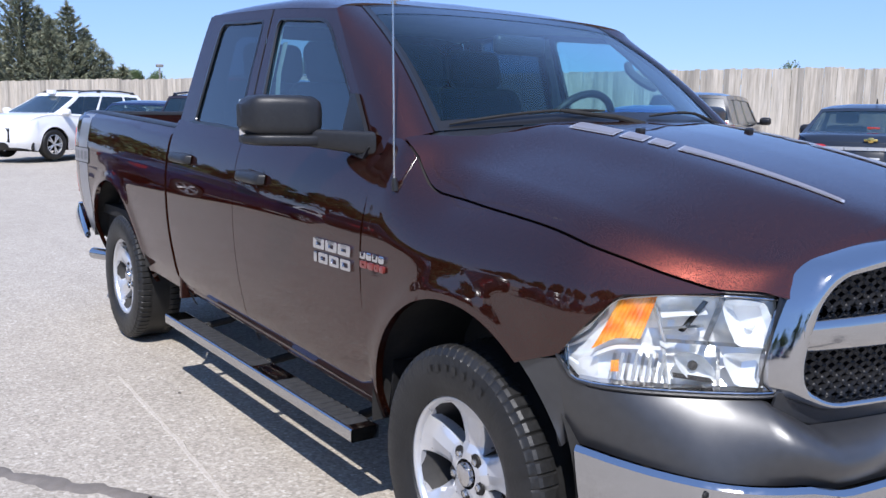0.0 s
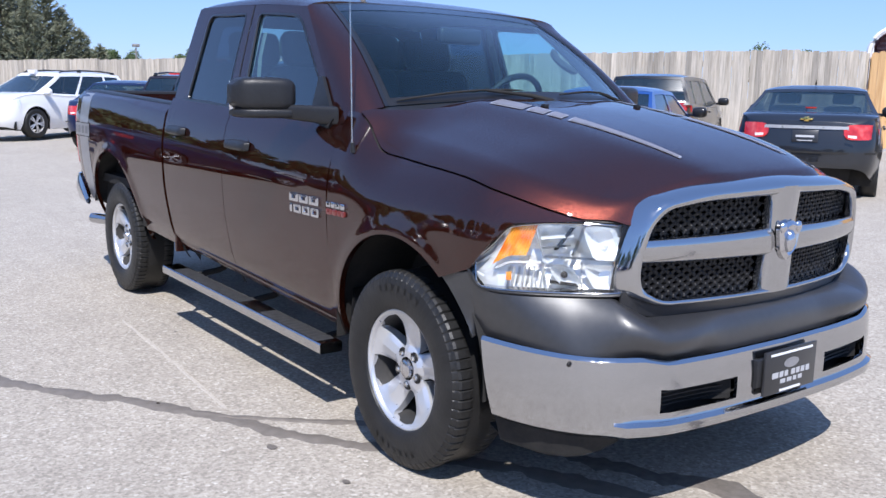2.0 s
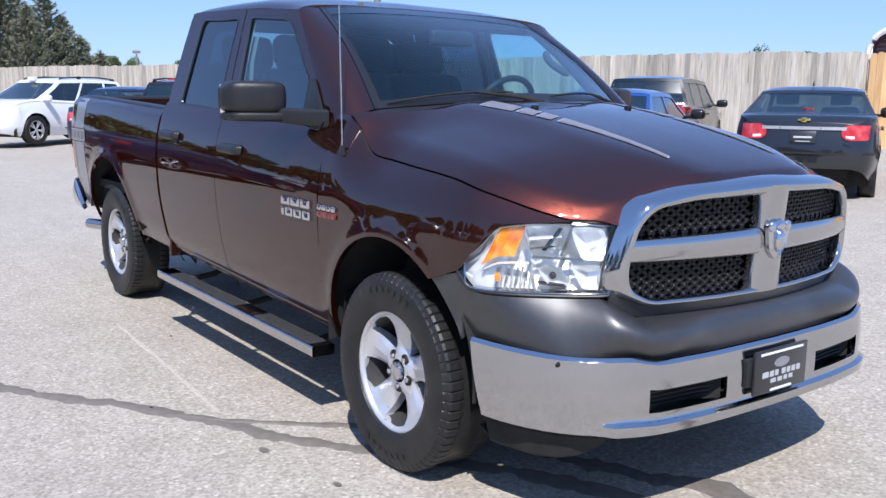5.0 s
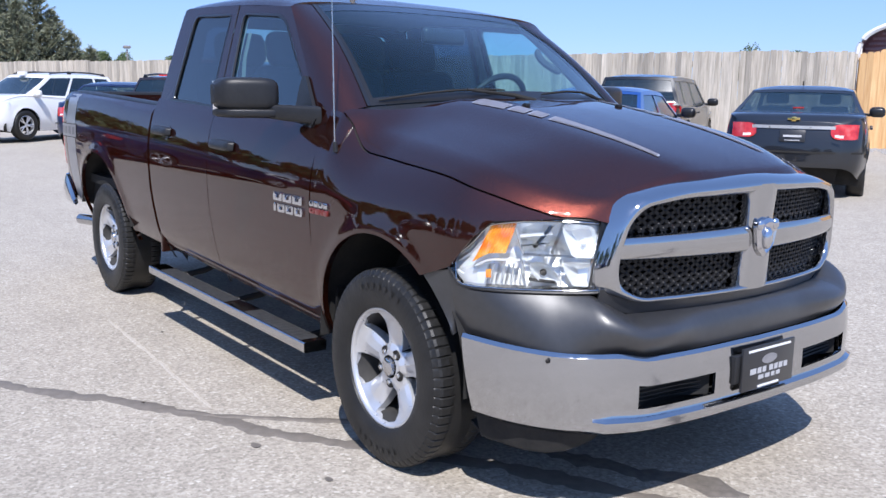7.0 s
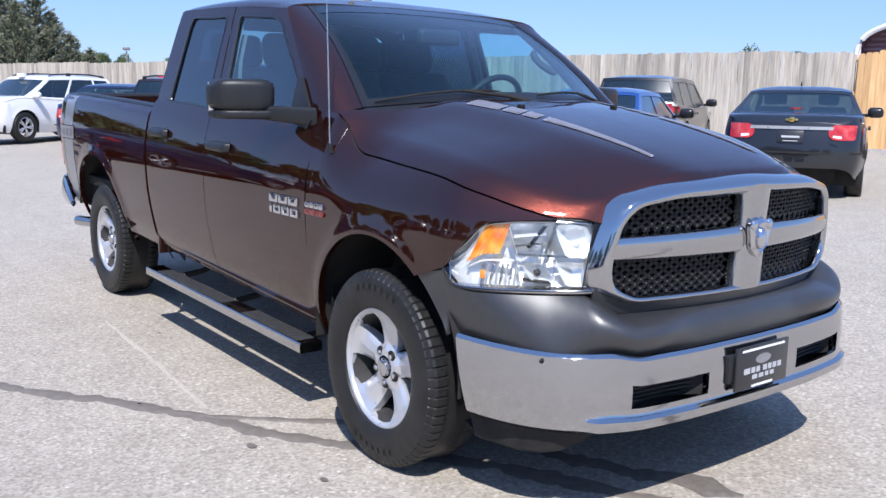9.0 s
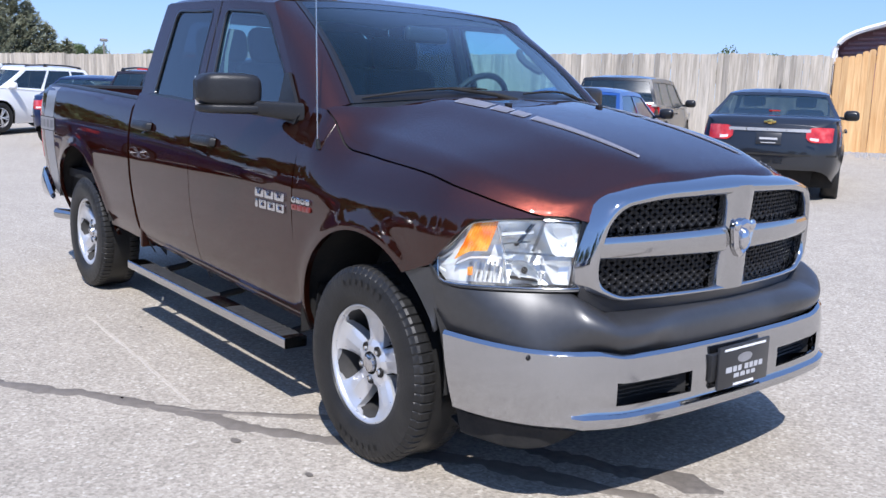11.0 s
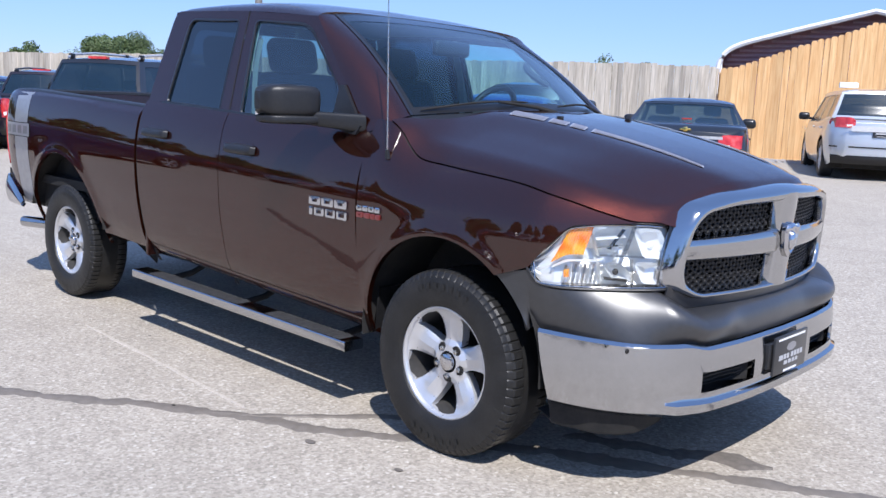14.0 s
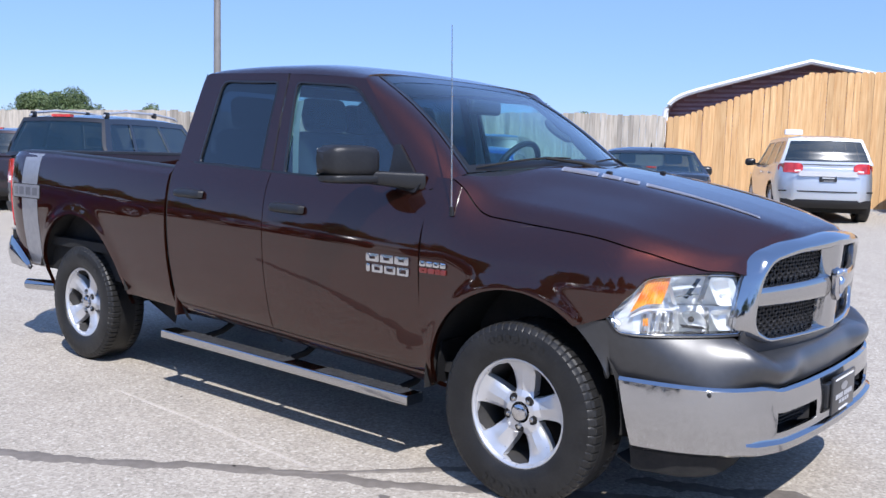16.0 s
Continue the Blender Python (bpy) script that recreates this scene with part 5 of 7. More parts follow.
def truck_wheel(x, sgn, spin, zc=0.381, track=0.857):
    w = new("wheel")
    w.parent = truck
    tagged(w, "five-spoke silver alloy wheel with worn black tyre")
    w.matrix_basis = pose(x, sgn * track, zc, 0, spin, 0 if sgn < 0 else 180)
    piece("tyre", TYRE, w)
    piece("rim", RIM, w)
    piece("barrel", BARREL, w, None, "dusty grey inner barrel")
    for k in range(5):
        piece("spoke", SPOKE, w, Matrix.Translation((0, -0.050, 0)) @ pose(0, 0, 0, 0, 72 * k, 0))
    bm = bmesh.new()
    revolve(bm, [(0.06, 0.001), (0.06, 0.185), (0.085, 0.185), (0.085, 0.001)], 40)
    part("brake_disc", bm, DISC, w)
    bm = bmesh.new()
    revolve(bm, [(-0.098, 0.001), (-0.097, 0.020), (-0.092, 0.033), (-0.080, 0.038), (-0.06, 0.039)], 32)
    part("hub_cap", bm, BADGE, w, "chrome centre cap")
    for k in range(5):
        a = radians(90 + 36 + 72 * k)
        bm = bmesh.new()
        revolve(bm, [(-0.026, 0.001), (-0.024, 0.009), (-0.018, 0.0125), (0.03, 0.0125)], 6)
        bmesh.ops.translate(bm, verts=bm.verts, vec=(0.062 * math.cos(a), -0.062, 0.062 * math.sin(a)))
        part("lug_nut", bm, STEEL, w)
        bm = bmesh.new()
        revolve(bm, [(0.014, 0.001), (0.014, 0.022), (0.02, 0.024)], 14)
        bmesh.ops.translate(bm, verts=bm.verts, vec=(0.062 * math.cos(a), -0.0925, 0.062 * math.sin(a)))
        part("lug_recess", bm, DISC, w)
    # raised sidewall lettering as plain bars
    for k in range(7):
        for base in (68, 248):
            a = radians(base + 7.5 * k)
            bm = bmesh.new()
            add_grid(bm, lambda r, t: (r * math.cos(a + t), -0.1385, r * math.sin(a + t)), [0.306, 0.330], [-0.028, 0, 0.028])
            part("sidewall_bar", bm, RUBBER, w)
    return w


truck_wheel(0.022, -1, 2)
truck_wheel(-3.569, -1, 20, 0.384, 0.792)
truck_wheel(0.0, 1, 40)
truck_wheel(-3.569, 1, 55, 0.384, 0.792)

# wheel wells and underbody
for ax, az, ar in (FRONT_ARCH, REAR_ARCH):
    both(sheet("wheel_well", lambda a, y: (ax + (ar + 0.03) * math.cos(a), -y, az + (ar + 0.03) * math.sin(a)), steps(radians(-5) if ax > -1 else radians(8), radians(185) if ax > -1 else radians(167), 30), [0.55, 0.75, 0.945], DARK, truck, "black wheel well liner"))
    both(sheet("well_wall", lambda r, a: (ax + r * math.cos(a), -0.56, az + r * math.sin(a)), [0, ar + 0.03], steps(radians(-20), radians(200), 24), DARK, truck))
both(sheet("mud_flap", lambda u, v: Vector((-0.455 - 0.03 * (1 - v), -lerp(0.74, 0.89, u), lerp(0.40, 0.60, v))), [0, 0.5, 1], [0, 0.5, 1], BLACK_PLASTIC, truck, "black mud guard", 0.01))
for y0, y1 in ((-0.55, -0.38), (0.38, 0.55)):
    box_part("chassis_rail", -4.55, 0.7, y0, y1, 0.40, 0.56, DARK, truck, bevel=0.01)
box_part("floor_pan", -2.44, -0.40, -0.84, 0.84, 0.45, 0.50, DARK, truck)
box_part("engine_block", -0.45, 0.62, -0.52, 0.52, 0.32, 1.0, DARK, truck, bevel=0.05)
box_part("bed_underside", -4.5, -2.5, -0.86, 0.86, 0.56, 0.74, DARK, truck)
box_part("splash_shield", 0.42, 0.80, -0.70, 0.70, 0.29, 0.31, DARK, truck)
box_part("splash_shield", -0.5, 0.45, -0.66, 0.66, 0.29, 0.32, DARK, truck)
box_part("radiator_panel", 0.60, 0.80, -0.56, 0.56, 0.42, 1.05, DARK, truck)
both(sheet("inner_fender", lambda x, z: (x, -0.60, z), [-0.45, 0.6], [0.45, 1.02], DARK, truck))
for x in (0.0, -3.569):
    tube_part("axle", [(x, -0.75, 0.39), (x, 0.75, 0.39)], 0.05, DARK, truck)

# door inner skins: close the view between panels
both(sheet("door_inner", lambda x, z: (x, -0.80, z), [-2.44, -1.6, -0.5], [0.45, 0.9, 1.245], DASH, truck))
both(sheet("door_top_trim", lambda x, v: (x, -lerp(0.895, 0.79, v), belt(x) - 0.012), steps(-2.40, -0.60, 10), [0, 1], DASH, truck))


# ---- cabin ----
def seat(x, y, w, lean, tall=True):
    s = new("seat")
    s.parent = truck
    tagged(s, "charcoal cloth seat with headrest")
    bm = bmesh.new()
    add_box(bm, x - 0.02, x + 0.50, y - w / 2, y + w / 2, 0.82, 1.0, 0.06, None, 3)
    part("cushion", bm, SEAT, s)
    m = Matrix.Translation((x, y, 0.88)) @ Matrix.Rotation(radians(-lean), 4, "Y")
    bm = bmesh.new()
    add_box(bm, -0.07, 0.08, -w / 2, w / 2, 0, 0.68, 0.07, m, 3)
    part("backrest", bm, SEAT, s)
    bm = bmesh.new()
    add_box(bm, -0.05, 0.06, -0.155, 0.155, 0.68, 0.875, 0.05, m, 3)
    part("headrest", bm, SEAT, s)
    for k in (-0.06, 0.06):
        tube_part("headrest_post", [m @ Vector((0.0, k, 0.6)), m @ Vector((0.0, k, 0.70))], 0.008, STEEL, s)
    return s


seat(-1.58, -0.40, 0.52, 14)
seat(-1.58, 0.40, 0.52, 14)
seat(-1.56, 0.0, 0.24, 12)
for yy in (-0.46, 0.46):
    seat(-2.22, yy, 0.56, 8)
sheet("dashboard", lambda y, v: (lerp(-0.50, -0.86, v), y, spline((0, 1.335), (0.5, 1.345), (0.85, 1.31), (1, 1.12))(v)), steps(-0.84, 0.84, 16), steps(0, 1, 12), DASH, truck, "dark moulded dashboard", 0.02)
sheet("dash_front", lambda y, z: (-0.86 - 0.05 * (1.12 - z), y, z), steps(-0.84, 0.84, 4), [0.7, 1.12], DASH, truck)
sheet("dash_base", lambda y, v: (lerp(-0.24, -0.52, v) - 0.19 * (y / 0.70) ** 2 * (1 - v), y, lerp(1.355, 1.335, v) - 0.03 * (y / 0.7) ** 2), steps(-0.70, 0.70, 12), [0, 1], DASH, truck)
bm = bmesh.new()
binn = Matrix.Translation((-0.86, 0.40, 1.335))
add_box(bm, -0.10, 0.16, -0.20, 0.20, -0.06, 0.055, 0.045, binn, 3)
part("gauge_binnacle", bm, DASH, truck)
bm = bmesh.new()
wm = Matrix.Translation((-0.985, 0.40, 1.338)) @ Matrix.Rotation(radians(-62), 4, "Y")
ring = [wm @ Vector((0.195 * math.cos(a), 0.195 * math.sin(a), 0)) for a in steps(0, 2 * math.pi, 36)]
add_tube(bm, ring, 0.017, 10, False)
wheel_rim = part("steering_wheel", bm, BLACK_PLASTIC, truck, "dark steering wheel")
for a in (0.0, math.pi * 0.62, -math.pi * 0.62):
    tube_part("wheel_spoke", [wm @ Vector((0, 0, -0.03)), wm @ Vector((0.19 * math.cos(a + math.pi), 0.19 * math.sin(a + math.pi), 0))], 0.018, BLACK_PLASTIC, wheel_rim)
bm = bmesh.new()
add_box(bm, -0.025, 0.025, -0.13, 0.13, -0.04, 0.04, 0.022, Matrix.Translation((-0.92, 0.0, 1.695)), 3)
part("inner_mirror", bm, BLACK_PLASTIC, truck, "black rear-view mirror")
tube_part("mirror_stalk", [(-0.92, 0, 1.70), (-0.95, 0, 1.733)], 0.01, BLACK_PLASTIC, truck)
# pale headliner and pillar linings, door panels
sheet("headliner", lambda u, w: Vector(roof(lerp(0.02, 0.99, u), w * 0.93)) - Vector((0, 0, 0.045)), steps(0, 1, 8), steps(-1, 1, 16), TRIM, truck, "pale grey headliner")
both(sheet("pillar_lining", lambda u, z: house(lerp(-1.60, -1.545, u) - 0.06 * (z - 1.3), z, -0.035), [0, 1], steps(1.24, 1.80, 4), TRIM, truck, "pale pillar trim"))
def inner_pillar(u, v):
    a = windscreen(-0.99, v) + Vector((-0.02, 0.0, -0.012))
    b = house(lerp(-0.60, -1.10, v), lerp(belt(-0.60), 1.785, v), -0.045)
    return a.lerp(b, u) + Vector((-0.02, 0.03, 0)) * math.sin(math.pi * u)


both(sheet("pillar_lining", inner_pillar, steps(0, 1, 6), steps(0.03, 0.985, 12), TRIM, truck, "pale grey pillar trim"))
bm = bmesh.new()
add_tube(bm, [inner_pillar(0.45, lerp(0.42, 0.68, t)) + Vector((-0.012 - 0.028 * math.sin(math.pi * t), 0.012 + 0.02 * math.sin(math.pi * t), 0)) for t in steps(0, 1, 10)], [0.010] + [0.020] * 9 + [0.010], 8)
both(part("grab_handle", bm, DASH, truck, "dark pillar grab handle"))
both(sheet("seat_belt", lambda u, z: house(lerp(-1.575, -1.53, u) - 0.06 * (z - 1.3), z, -0.06 - 0.2 * max(0, 1.55 - z)), [0, 1], steps(0.95, 1.70, 6), varied("belt_webbing", (0.30, 0.29, 0.27), (0.4, 0.39, 0.37), 80, 0.8), truck, "grey seat belt"))
box_part("cabin_floor", -2.42, -0.5, -0.8, 0.8, 0.50, 0.55, DASH, truck)


# ---- parked cars ----
def cheap_wheel_meshes(radius, width, rim_r, rim_mat):
    bm = bmesh.new()
    hw = width / 2
    revolve(bm, [(-hw * 0.85, rim_r), (-hw, lerp(rim_r, radius, 0.3)), (-hw, lerp(rim_r, radius, 0.75)), (-hw * 0.85, radius - 0.008), (-hw * 0.6, radius), (hw * 0.6, radius), (hw * 0.85, radius - 0.008), (hw, lerp(rim_r, radius, 0.6)), (hw * 0.85, rim_r)], 36)
    ty = bpy.data.meshes.new("tyre")
    bmesh.ops.recalc_face_normals(bm, faces=bm.faces)
    bm.to_mesh(ty)
    bm.free()
    ty.shade_smooth()
    ty.materials.append(RUBBER)
    bm = bmesh.new()
    revolve(bm, [(-hw * 0.86, rim_r + 0.004), (-hw * 0.88, rim_r - 0.008), (-hw * 0.6, rim_r - 0.02), (-hw * 0.2, rim_r - 0.02)], 36)
    for k in range(5):
        a = 2 * math.pi * k / 5 + 0.3
        for d in (-0.16, 0.16):
            add_tube(bm, [(0.03 * math.cos(a), -hw * 0.72, 0.03 * math.sin(a)), ((rim_r - 0.012) * math.cos(a + d), -hw * 0.82, (rim_r - 0.012) * math.sin(a + d))], 0.017, 6)
    revolve(bm, [(-hw * 0.85, 0.001), (-hw * 0.83, 0.035), (-hw * 0.6, 0.04)], 16)
    rm = bpy.data.meshes.new("rim")
    bmesh.ops.recalc_face_normals(bm, faces=bm.faces)
    bm.to_mesh(rm)
    bm.free()
    rm.shade_smooth()
    rm.set_sharp_from_angle(angle=radians(40))
    rm.materials.append(rim_mat)
    return ty, rm


CAR_GLASS = glass_mat("car_glass", (0.34, 0.41, 0.41), rough=0.07)
SUV_GLASS = glass_mat("smoked_car_glass", (0.12, 0.14, 0.15), rough=0.07)
DARK_GLASS = glass_mat("dark_car_glass", (0.08, 0.09, 0.10), rough=0.22)
CAR_TYRE, CAR_RIM = cheap_wheel_meshes(0.34, 0.22, 0.225, ALLOY)
SUV_TYRE, SUV_RIM = cheap_wheel_meshes(0.37, 0.235, 0.235, ALLOY)
PLATE_PALE = varied("plate_pale", (0.45, 0.46, 0.48), (0.6, 0.6, 0.62), 40, 0.5)


def soften(car, hw, length, lean):
    """Rounds a car's ends in plan and in section and tucks its sills."""
    for ob in car.children:
        if ob.type != "MESH":
            continue
        for v in ob.data.vertices:
            x, y, z = v.co
            for d, s in ((x, 1), (length - x, -1)):
                k = max(0.0, 1 - max(d, -0.1) / 0.9) ** 2
                if k:
                    v.co.x += s * k * (0.17 * min(1.1, abs(y) / hw) ** 2.6 + lean * max(0.0, (z - 0.62) / 0.5) ** 1.5 * (z < 1.25) + 0.10 * max(0.0, (0.46 - z) / 0.22) ** 1.5)
            v.co.y = y * (1 - 0.07 * max(0.0, (0.55 - z) / 0.35) ** 1.6 - 0.015 * min(1.0, max(0.0, (z - 0.85) / 0.3)))


def parked_car(name, label, category, at, body, L, W, H, deck, belt_h, hood_h, cab, glass=CAR_GLASS, suv=False, rails=False, bumper=None, tail="high", lower=None, group=""):
    """A car with its rear at x = 0 and its nose at x = L. cab: (rear glass foot, roof rear, roof front, windscreen foot) along x;
    deck: height of the boot's edge; belt_h: height under the side windows."""
    car = thing(name, label, category, group, at=at)
    hw = W / 2
    tyre, rim = (SUV_TYRE, SUV_RIM) if suv else (CAR_TYRE, CAR_RIM)
    r = 0.37 if suv else 0.34
    xr, xf = 0.17 * L + 0.08, L - 0.20 * L
    top = spline((0.0, deck - 0.10), (0.03 * L, deck - 0.015), (0.06 * L, deck), (max(cab[0], 0.08 * L), max(deck, belt_h) if suv else deck + 0.01), (0.5 * L, belt_h), (cab[3], hood_h + 0.03), (L - 0.35, hood_h - 0.06), (L - 0.12, hood_h - 0.20), (L, hood_h - 0.36))
    low = spline((0, 0.42), (0.04 * L, 0.30), (0.12 * L, 0.24), (L - 0.5, 0.22), (L, 0.30))
    wid = spline((0, 0.66), (0.007 * L, 0.77), (0.022 * L, 0.87), (0.05 * L, 0.935), (0.11 * L, 0.98), (0.3 * L, 1.0), (0.7 * L, 1.0), (L - 0.45, 0.95), (L - 0.15, 0.84), (L, 0.66))

    def shell(x, a):
        # a runs from the sill up the flank and over the top to the middle
        lo, hi = low(x), top(x)
        w = hw * wid(x)
        if a <= 1:
            z = lerp(lo, hi - 0.05, a)
            t = (z - 0.25) / (hi - 0.25)
            y = w * (0.955 + 0.045 * math.sin(math.pi * min(1, max(0, t * 0.85 + 0.1)))) - 0.05 * max(0, t - 0.75)
            for wx in (xr, xf):
                d = math.hypot(x - wx, z - r) - (r + 0.06)
                y += 0.012 * math.exp(-(d / 0.05) ** 2)
        else:
            t = a - 1
            y = (w * 0.985 - 0.012) * math.cos(t * math.pi / 2) ** 0.5 if t < 1 else 0.0
            z = hi - 0.05 + 0.05 * math.sin(t * math.pi / 2) ** 0.7
        return y, z

    sec = steps(0, 1, 14) + [1.1, 1.25, 1.45, 1.7, 1.9, 2.0]

    def cut(x):
        z = low(x)
        for wx in (xr, xf):
            if abs(x - wx) < r + 0.055:
                z = max(z, r + math.sqrt((r + 0.055) ** 2 - (x - wx) ** 2))
        return z

    xs_ = sorted(set([round(v, 4) for v in steps(0, L, 40) + cos_steps(xr - r - 0.055, xr + r + 0.055, 16) + cos_steps(xf - r - 0.055, xf + r + 0.055, 16) + [0.012, 0.03, 0.05, 0.08, 0.15, L - 0.02, L - 0.06]]))
    bm = bmesh.new()
    for s in (-1, 1):
        def f(x, a):
            y, z = shell(x, a)
            if a <= 1:
                z = max(z, lerp(cut(x), top(x) - 0.05, a))
                y = shell(x, min(1, max(0, (z - low(x)) / (top(x) - 0.05 - low(x)))))[0]
            return (x, s * y, z)
        rows = add_grid(bm, f, xs_, sec)
        for row in (rows[0], rows[-1]):
            cols = [row] + [[bm.verts.new((v.co.x, v.co.y * q, v.co.z)) for v in row] for q in (0.95, 0.86, 0.72, 0.54, 0.36, 0.18, 0.0)]
            for c_a, c_b in zip(cols[:-1], cols[1:]):
                for k in range(len(row) - 1):
                    bm.faces.new((c_a[k], c_a[k + 1], c_b[k + 1], c_b[k]))
    part("body", bm, body, car, angle=62)
    # cabin: pillars and roof in body colour, panes between
    bw, tw = hw * 0.93, hw * 0.74
    zb = lambda x: top(min(max(x, 0.06 * L), L - 0.5)) - 0.03
    c0, c1, c2, c3 = cab
    def edge_x(v, front):
        return lerp(c3, c2, v ** 0.92) if front else lerp(c0, c1, v ** 0.85)
    def flank(u, v, s=1, out=0.0):
        x = lerp(edge_x(v, False), edge_x(v, True), u)
        z = lerp(zb(x), H - 0.055 - 0.03 * abs(2 * u - 1) ** 2, v)
        return Vector((x, s * (lerp(bw, tw, v ** 0.95) + out), z))
    def back(w, v, out=0.0):
        p = flank(0, v)
        return Vector((p.x - out - 0.05 * (1 - w * w), w * p.y, p.z + 0.02 * (1 - w * w) * v))
    def fore(w, v, out=0.0):
        p = flank(1, v)
        return Vector((p.x + out + 0.10 * (1 - w * w), w * p.y, p.z + 0.02 * (1 - w * w) * v))
    def cabin_face(f, us, vs, n_, holes, glass_f, mat_g):
        bm = bmesh.new()
        add_grid(bm, f, us, vs, lambda i, j: any(a - 1e-6 <= us[i] and us[i + 1] <= b + 1e-6 and c - 1e-6 <= vs[j] and vs[j + 1] <= d + 1e-6 for a, b, c, d in holes))
        part("cabin_frame", bm, body, car)
        for a, b, c, d in holes:
            bm = bmesh.new()
            add_grid(bm, lambda u, v: glass_f(u, v), steps(a, b, 6), steps(c, d, 6))
            part(n_, bm, mat_g, car)
    vs = [0, 0.06, 0.3, 0.6, 0.86, 1]
    nwin = 3 if suv else 2
    if nwin == 3:
        us = [0, 0.06, 0.13, 0.25, 0.27, 0.30, 0.45, 0.58, 0.61, 0.64, 0.8, 0.95, 1]
        hs = [(0.06, 0.27, 0.06, 0.86), (0.30, 0.61, 0.06, 0.86), (0.64, 0.95, 0.06, 0.86)]
    else:
        us = [0, 0.10, 0.3, 0.50, 0.54, 0.75, 0.95, 1]
        hs = [(0.10, 0.50, 0.06, 0.86), (0.54, 0.95, 0.06, 0.86)]
    for s in (-1, 1):
        cabin_face(lambda u, v: flank(u, v, s), us, vs, "side_window", hs, lambda u, v: flank(u, v, s, -0.012), glass)
    ws_ = [-1, -0.93, -0.5, 0, 0.5, 0.93, 1]
    cabin_face(lambda u, v: back(u, v), ws_, [0, 0.10, 0.4, 0.7, 0.90, 1], "rear_window", [(-0.93, 0.93, 0.10, 0.90)], lambda u, v: back(u, v, -0.01), glass)
    cabin_face(lambda u, v: fore(u, v), ws_, vs, "windscreen", [(-0.93, 0.93, 0.06, 0.86)], lambda u, v: fore(u, v, -0.01), CAR_GLASS)
    def roof_f(u, w):
        p = flank(u, 1)
        e = abs(w) ** 4
        x = p.x + (0.10 * u - 0.05 * (1 - u)) * (1 - w * w)
        lift = 0.055 * (1 - e) * min(1, 4 * u + 0.35, 4 * (1 - u) + 0.35)
        return Vector((x, w * p.y, p.z + lift))
    sheet("roof", roof_f, steps(0, 1, 14), [-1, -0.97, -0.92, -0.8, -0.5, 0, 0.5, 0.8, 0.92, 0.97, 1], body, car)
    # dark cabin inside with seat backs
    for y in (-0.36, 0.36):
        for x in (lerp(c1, c2, 0.62), lerp(c1, c2, 0.12)):
            bm = bmesh.new()
            add_box(bm, x - 0.08, x + 0.08, y - 0.24, y + 0.24, belt_h - 0.4, belt_h + 0.16, 0.05)
            add_box(bm, x - 0.06, x + 0.05, y - 0.13, y + 0.13, belt_h + 0.19, belt_h + 0.34, 0.04)
            part("seat", bm, SEAT, car)
    box_part("parcel_shelf", c0 + 0.05, c3 - 0.1, -bw + 0.06, bw - 0.06, belt_h - 0.42, belt_h - 0.10, DASH, car)
    # wheels in dark wells
    for wx in (xr, xf):
        for s in (-1, 1):
            w = new("wheel")
            w.parent = car
            w.matrix_basis = pose(wx, s * (hw - 0.125), r, 0, 25 * wx, 0 if s < 0 else 180)
            piece("tyre", tyre, w)
            piece("rim", rim, w)
            sheet("wheel_well", lambda a, y: (wx + (r + 0.054) * math.cos(a), s * y, r + (r + 0.054) * math.sin(a)), steps(radians(-25), radians(205), 16), [hw - 0.36, hw - 0.03], DARK, car)
    box_part("underbody", 0.35, L - 0.45, -hw + 0.33, hw - 0.33, 0.20, 0.5, DARK, car)
    if bumper is not None:
        sheet("front_cladding", lambda w, v: Vector((L + 0.015 - 0.34 * abs(w) ** 3 + 0.015 * math.sin(math.pi * v), w * hw * 0.93, lerp(0.24, 0.42, v))), steps(-1, 1, 20), steps(0, 1, 4), bumper, car, "", 0.03)
        sheet("bumper_cladding", lambda w, v: Vector((-0.02 + 0.10 * abs(w) ** 4 - 0.015 * math.sin(math.pi * v), w * hw * (0.90), lerp(0.30, 0.46, v))), steps(-1, 1, 20), steps(0, 1, 5), bumper, car, "", 0.03)
    # tail lamps
    z0, z1 = {"wrap": (belt_h - 0.10, belt_h + 0.09), "high": (deck - 0.06 - 0.24, deck - 0.06), "mid": (deck - 0.32, deck - 0.13), "suv": (belt_h - 0.17, belt_h + 0.07), "tall": (belt_h - 0.40, belt_h - 0.02)}[tail]
    for s in (-1, 1):
        def lamp_f(u, v):
            y = lerp(0.52, 1.0, u)
            x = lerp(-0.012, 0.30, smooth01((y - 0.80) / 0.20) ** 1.5)
            w = hw * wid(max(0, x)) * 0.985
            return Vector((x - 0.008, s * (min(y * hw * 0.93, w) + 0.012), (z0 + z1) / 2 + (z1 - z0) * (v - 0.5) * max(0.12, 1 - abs(2 * u - 1) ** 5) ** 0.5))
        lampo = sheet("tail_lamp", lamp_f, steps(0, 1, 14), steps(0, 1, 6), RED_LENS, car, "red tail lamp", 0.02)
        sheet("lamp_insert", lambda u, v: lamp_f(lerp(0.12, 0.46, u), lerp(0.12, 0.30, v)) + Vector((-0.006, s * 0.004, 0)), [0, 0.5, 1], [0, 1], WHITE_LENS, lampo)
        # head lamps
        sheet("headlamp", lambda u, v: Vector((L - 0.05 - 0.42 * u ** 1.6, s * lerp(0.42, 0.93, u) * hw * 1.0, lerp(hood_h - 0.36, hood_h - 0.20 + 0.05 * u, v))) + Vector((0.03, s * 0.035, 0)), steps(0, 1, 8), steps(0, 1, 4), LENS, car, "", 0.03)
        # mirrors
        bm = bmesh.new()
